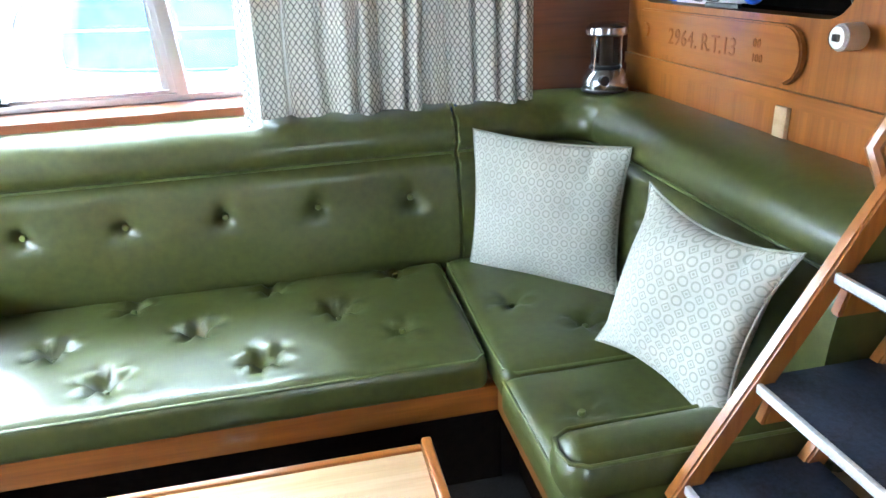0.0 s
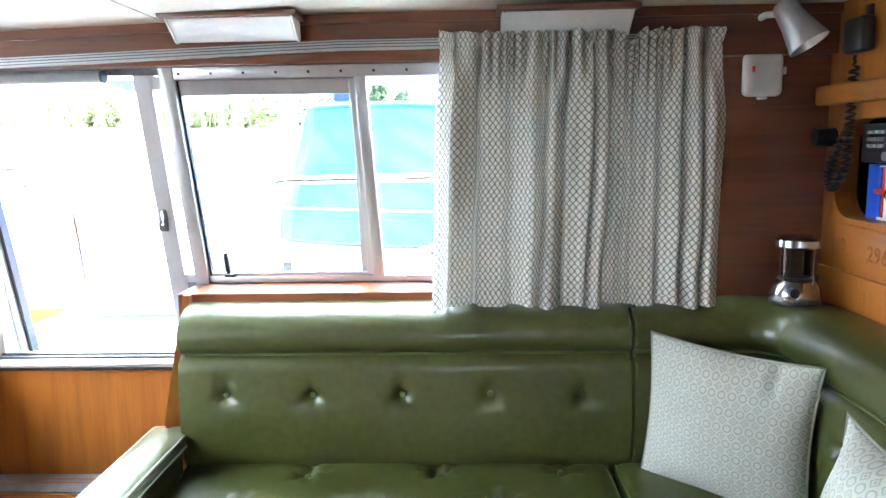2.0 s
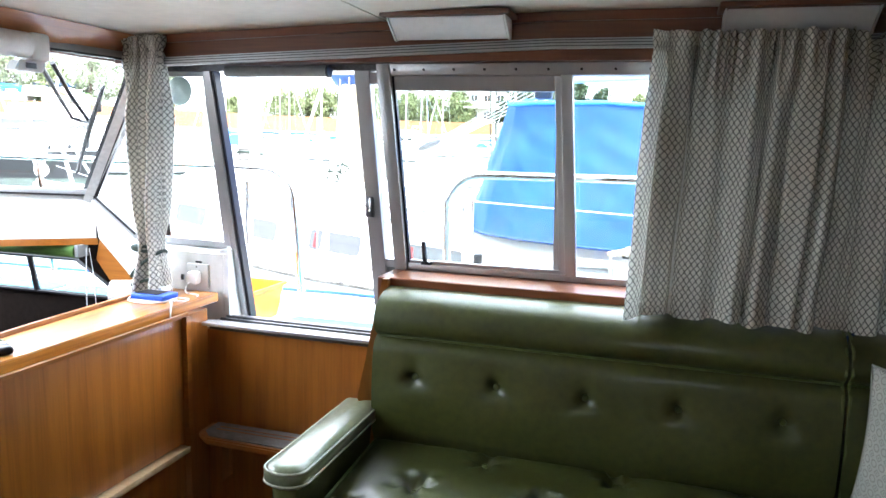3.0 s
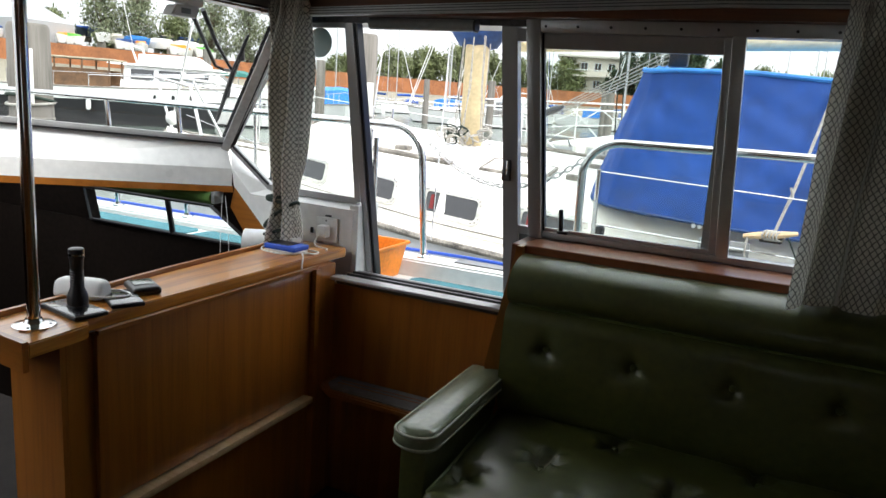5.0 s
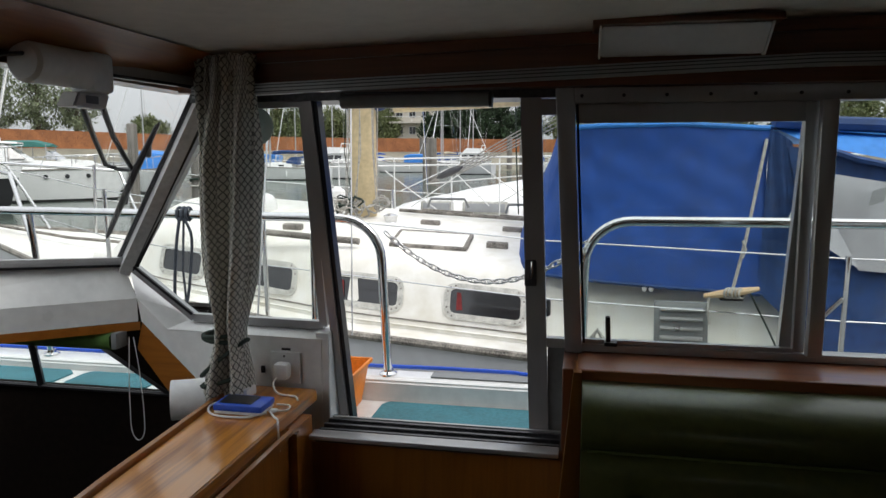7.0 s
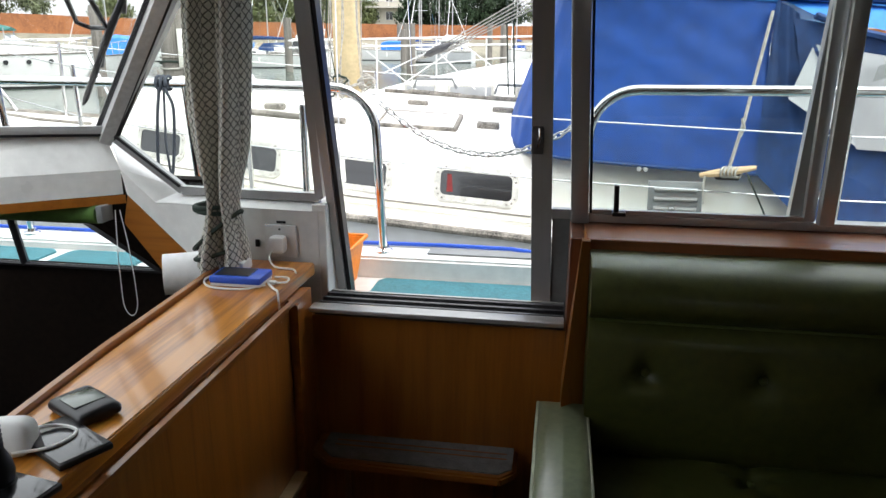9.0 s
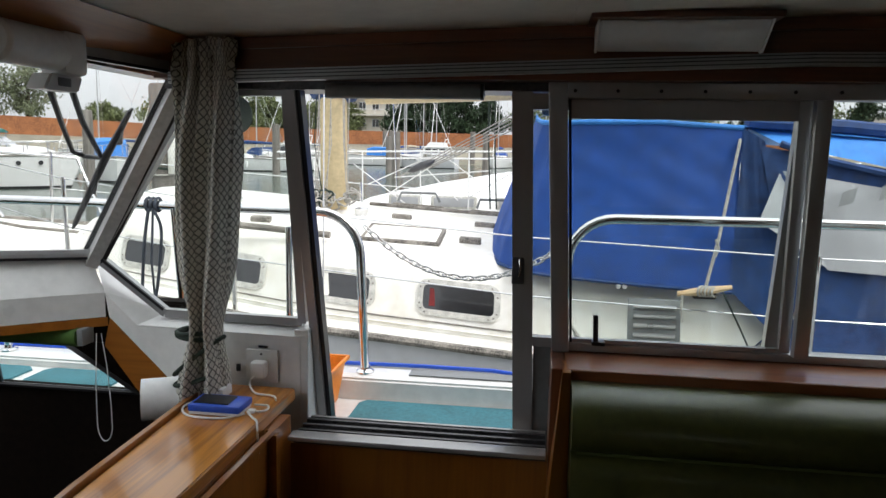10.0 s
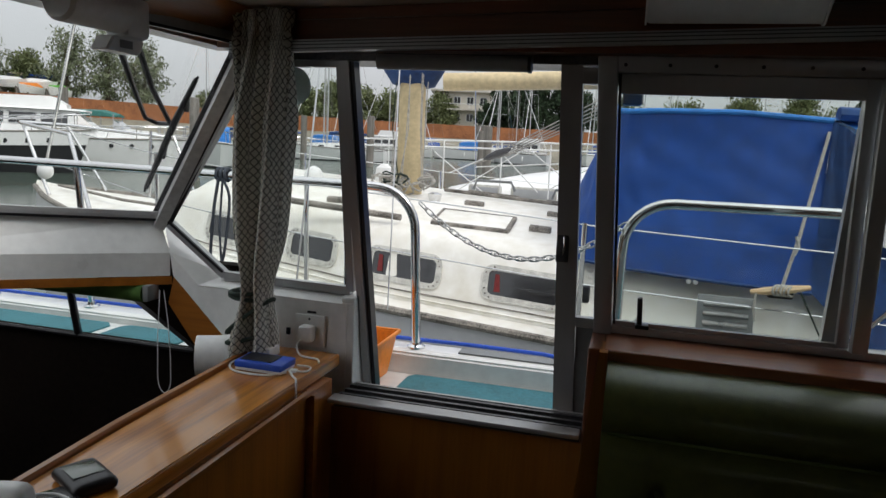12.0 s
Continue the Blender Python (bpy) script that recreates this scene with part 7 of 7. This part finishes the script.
def pile(pos, r, top):
    ob = thing("mooring_pile", "grey weathered wooden mooring pile", "pile", "mooring piles")
    bm = tube([(0, 0, -.9), (0, 0, .4), (r * .05, 0, top * .5), (0, 0, top - .03), (0, 0, top)], [r * 1.04, r, r * .98, r * .97, r * .85], 18)
    for v in bm.verts:
        v.co += Vector((1, 1, 0)) * .04 * r * noise.noise(v.co * Vector((9, 9, 2)).length / 4)
    part("post", bm, PILE, ob)
    part("iron_band", tube([(r * 1.02 * math.cos(x), r * 1.02 * math.sin(x), top * .55) for x in [i * math.pi / 9 for i in range(18)]], .012, 6, close=True), GUNWALE, ob)
    if r < .2:
        part("rope_turn", tube([(r * 1.06 * math.cos(x), r * 1.06 * math.sin(x), 1.12 + .02 * math.sin(x)) for x in [i * math.pi / 9 for i in range(18)]], .014, 6, close=True), ROPE, ob)
        part("rope_turn", tube([(r * 1.06 * math.cos(x), r * 1.06 * math.sin(x), 1.16 - .03 * math.sin(x)) for x in [i * math.pi / 9 for i in range(18)]], .014, 6, close=True), ROPE_DARK, ob)
        part("fender_board", box(((r * .75, -r * .9, 1.12), (r * .75 + .10, -r * .9 + .03, 1.58)), bevel=.004), OLD_GELCOAT, ob, "white fender board")
    ob.location = (pos[0], pos[1], 0)


for p, r, t in (((-5.45, 3.85), .18, 1.80), ((-4.9, 8.6), .17, 2.25), ((-17.0, 25.0), .20, 2.75), ((-19.3, 50.3), .28, 3.2), ((-24, 108), .40, 4.5), ((-11, 112), .42, 4.6), ((-27, 55), .26, 3.2), ((-10.2, 49.2), .29, 2.8), ((-13.5, 62), .24, 2.7), ((-4.5, 56), .26, 2.9), ((-15, 70), .26, 3.4), ((-38, 41), .3, 4.0)):
    pile(p, r, t)

# quay, sheds, trees, house
QUAY = [(-190, -20, 7.0), (-130, 38, 6.6), (-97, 74, 6.0), (-62, 106, 5.0), (-42, 117, 4.8), (-8, 123, 4.5), (50, 124, 4.2), (150, 110, 4.2)]
structure("quay_wall", loft([[(x, y, 1.2) for x, y, z in QUAY], [(x, y, z) for x, y, z in QUAY], [(x * 1.012, y * 1.012, z) for x, y, z in QUAY]]), BRICKWALL, "rusty red harbour wall")
structure("quay_bank", loft([[(x * .90, y * .90, -.9) for x, y, z in QUAY], [(x * .93, y * .93, .3) for x, y, z in QUAY], [(x * 1.003, y * 1.003, z * .54) for x, y, z in QUAY]]), BANK, "beige concrete bank below the harbour wall")
structure("ground", loft([[(x * 1.01, y * 1.01, z - .1) for x, y, z in QUAY], [(x * 4, y * 4, z + .6) for x, y, z in QUAY]]), GRASS, "ground behind the harbour wall")
top_at = lambda x: float(np.interp(x, [q[0] for q in QUAY], [q[2] for q in QUAY]))
KAYAK_GREEN = mat("bright_green_hull", (0.10, 0.35, 0.04), .5, var=.1)
ashore = random.Random(12)
STORED = ((ORANGE, "orange"), (CANVAS_DARK, "navy-covered"), (CANVAS_LIGHT, "bright blue"), (KAYAK_GREEN, "green"), (PLASTER, "cream-covered"), (GELCOAT, "white"), (CANVAS_DARK, "dark-covered"), (TAN, "tan-covered"), (GELCOAT, "white"), (ORANGE, "orange"), (CANVAS, "blue-covered"), (PLASTER, "cream"))
for i in range(30):
    az = radians(-60 + 17.5 * i / 29)
    r = 123.5 + 4.5 * (i % 3)
    c, word = STORED[(i * 5) % 12]
    ob = thing("boat_ashore", word + " boat stored ashore on the quay", "boat", "boats stored ashore")
    part("hull", loft(hull_rows(5.5, 2.2, .9), caps=True), (GELCOAT, c, SLATE)[i % 3], ob)
    part("cover", loft([[(u, -w, .85), (u, -w * .7, .85 + h), (u, w * .7, .85 + h), (u, w, .85)] for u, w, h in ((.5, .3, .15), (1.6, .85, .6), (3.8, 1.0, .7), (5.3, .9, .4))], caps=True), c, ob)
    part("cradle", box(((1.4, -.7, -1.0), (1.6, .7, .1)), ((3.8, -.7, -1.0), (4.0, .7, .1))), GUNWALE, ob)
    x, y = r * math.sin(az), r * math.cos(az)
    ob.matrix_world = Matrix.Translation((x, y, top_at(x) + .25 + .85 * (i % 3))) @ Matrix.Rotation(radians(150 + ashore.uniform(-50, 50)), 4, "Z")


def tree(name, lab, pos, h, spread, leafm, seed, cone=False, leaves=1500, size=.5):
    rnd = random.Random(seed)
    ob = thing(name, lab, "tree", "trees behind the quay")
    tr = bmesh.new()
    tube([(0, 0, 0), (.1, .05, h * .3), (.0, .1, h * .6), (.1, 0, h * .92)], [h * .03, h * .022, h * .014, h * .003], 8, tr)
    clumps = []
    for i in range(30):
        a, u = rnd.uniform(0, 6.28), .06 + .9 * (i + rnd.random()) / 30
        rad = spread * ((1.05 - u) * rnd.uniform(.6, 1) if cone else (.35 + .65 * math.sin(min(1, u * 1.15) * math.pi)) * rnd.uniform(.4, 1))
        e = Vector((rad * math.cos(a), rad * math.sin(a), h * u + (0 if cone else rnd.uniform(0, h * .08))))
        b = Vector((.05, .05, h * u * (.95 if cone else .62)))
        tube([b, b.lerp(e, .5) + Vector((0, 0, h * .02)), e], [h * .008, h * .005, h * .001], 5, tr)
        clumps += [b.lerp(e, k) for k in ((.5, .8, 1.0) if not cone else (.35, .6, .8, 1.0))]
    part("trunk", tr, BARK, ob)
    verts, faces = [], []
    for i in range(leaves):
        c = rnd.choice(clumps)
        s = spread * (.24 if not cone else .14)
        p = c + Vector((rnd.gauss(0, s * .6), rnd.gauss(0, s * .6), rnd.gauss(-s * (.25 if not cone else 0), s * .55)))
        q = Euler((rnd.uniform(0, 3.1), rnd.uniform(0, 3.1), rnd.uniform(0, 6.2))).to_matrix()
        k = size * rnd.uniform(.5, 1.2)
        n0 = len(verts)
        verts += [p + q @ Vector(v) for v in ((-k, 0, 0), (0, -k * .4, k * .1), (k, 0, 0), (0, k * .4, -k * .1))]
        faces.append((n0, n0 + 1, n0 + 2, n0 + 3))
    me = bpy.data.meshes.new("crown")
    me.from_pydata(verts, [], faces)
    me.materials.append(leafm)
    cr = new("crown", me)
    cr.parent = ob
    ob.location = (pos[0], pos[1], top_at(pos[0]) - .1)


def at_az(az, r):
    return r * math.sin(radians(az)), r * math.cos(radians(az))


GROVE = ((-50.0, 132, 10.0, 4.2, WILLOW, 0), (-47.6, 133, 10.5, 4.4, WILLOW, 0), (-53.2, 136, 5.5, 4, LEAF, 0), (-45.0, 136, 7, 4, LEAF, 0), (-42.6, 132, 11, 4.6, WILLOW, 0), (-40.0, 133, 12, 4.8, WILLOW, 0), (-37.6, 134, 10.5, 4.4, WILLOW, 0), (-57, 136, 5, 4.5, LEAF, 0), (-61, 136, 6, 5, LEAF, 0), (-33, 140, 3, 3.5, LEAF, 0),
         (-29, 138, 5, 4.5, LEAF, 0), (-26.5, 139, 6, 4.5, LEAF, 0), (-24, 139, 7, 5, LEAF, 0), (-21.8, 139, 6.5, 4.6, LEAF, 0), (-19.6, 139, 6, 4.6, LEAF, 0), (-17.4, 138, 5.5, 4.2, LEAF, 0), (-15.6, 137, 6, 3.6, LEAF, 0),
         (-11.0, 131, 7.5, 4.8, CONIFER, 1), (-9.4, 131, 8.5, 5, CONIFER, 1), (-7.8, 131, 9, 5, CONIFER, 1), (-6.2, 131, 8.5, 5, CONIFER, 1), (-4.4, 133, 7, 5, CONIFER, 1), (-1, 133, 6, 5, LEAF, 0), (3, 133, 6, 5, LEAF, 0), (7, 133, 7, 5, LEAF, 0), (11, 133, 8, 5, LEAF, 0), (15, 133, 9, 5, CONIFER, 1), (19, 134, 9, 5, LEAF, 0), (22.2, 136, 10, 4.6, CONIFER, 1), (26, 136, 9, 5, LEAF, 0))
for i, (az, r, h, sp, m, cone) in enumerate(GROVE):
    x, y = at_az(az, r)
    tree("conifer" if cone else "tree", "dark conifer behind the harbour wall" if cone else "leafy green tree behind the harbour wall", (x, y), h, sp, m, i + 40, cone, (3400 if m is WILLOW else 6500) if not cone else 6000, .33)

house = thing("house", "cream two-storey waterside house with a flat roof", "house")
hx, hy = -31.5, 138
part("wall", box(((-7, -4, 0), (7, 4, 6.3))), PLASTER, house)
part("roof", box(((-7.6, -4.9, 6.32), (7.6, 4.6, 6.75)), bevel=.05), ROOF, house)
part("balcony", box(((-7.4, -5.3, 2.95), (7.4, -4.02, 3.25))), ROOF, house)
for r, z in enumerate((.9, 4.0)):
    for c in range(6):
        x = -5.9 + c * 2.2
        w = part("window", box(((x, -4.06, z), (x + 1.2, -4.01, z + 1.5))), WHITE, house)
        part("pane", box(((x + .08, -4.10, z + .08), (x + .57, -4.065, z + 1.42))), SMOKE, w)
        part("pane", box(((x + .63, -4.10, z + .08), (x + 1.12, -4.065, z + 1.42))), SMOKE, w)
for c in range(8):
    x = -7 + c * 2
    part("post", box(((x - .05, -5.25, 3.26), (x + .05, -5.15, 4.1))), WHITE, house)
part("rail", box(((-7.4, -5.26, 4.1), (7.4, -5.16, 4.2))), WHITE, house)
cottage = thing("cottage", "low house with a brick chimney behind the quay", "house")
part("wall", box(((-6, -4, 0), (6, 4, 3.0))), PLASTER, cottage)
rf = part("roof", prism([(-4.6, 2.9), (4.6, 2.9), (0, 5.2)], 0, -6.5, 6.5), GUNWALE, cottage)
part("chimney", box(((-1.2, -1.0, 4.2), (1.2, 1.0, 6.9)), ((-1.35, -1.15, 6.9), (1.35, 1.15, 7.2))), BRICKWALL, rf, "red brick chimney")
cottage.location = (58, 130, 3.35)
house.matrix_world = Matrix.Translation((hx, hy, 4.9)) @ Matrix.Diagonal((1.12, 1, 1, 1)) @ Matrix.Rotation(radians(13), 4, "Z")
marquee = thing("marquee", "white pointed marquee behind the quay", "tent")
part("roof", loft([[(-6, -6, 4), (6, -6, 4), (6, 6, 4), (-6, 6, 4)], [(-2.2, -2.2, 6.8), (2.2, -2.2, 6.8), (2.2, 2.2, 6.8), (-2.2, 2.2, 6.8)], [(-.1, -.1, 11), (.1, -.1, 11), (.1, .1, 11), (-.1, .1, 11)]], close=True, caps=True), MARQUEE, marquee)
part("side", box(((-6, -6, 0), (6, 6, 3.98))), MARQUEE, marquee)
marquee.matrix_world = Matrix.Translation((-104.8, 74.6, 5.8)) @ Matrix.Diagonal((.78, .78, .82, 1))
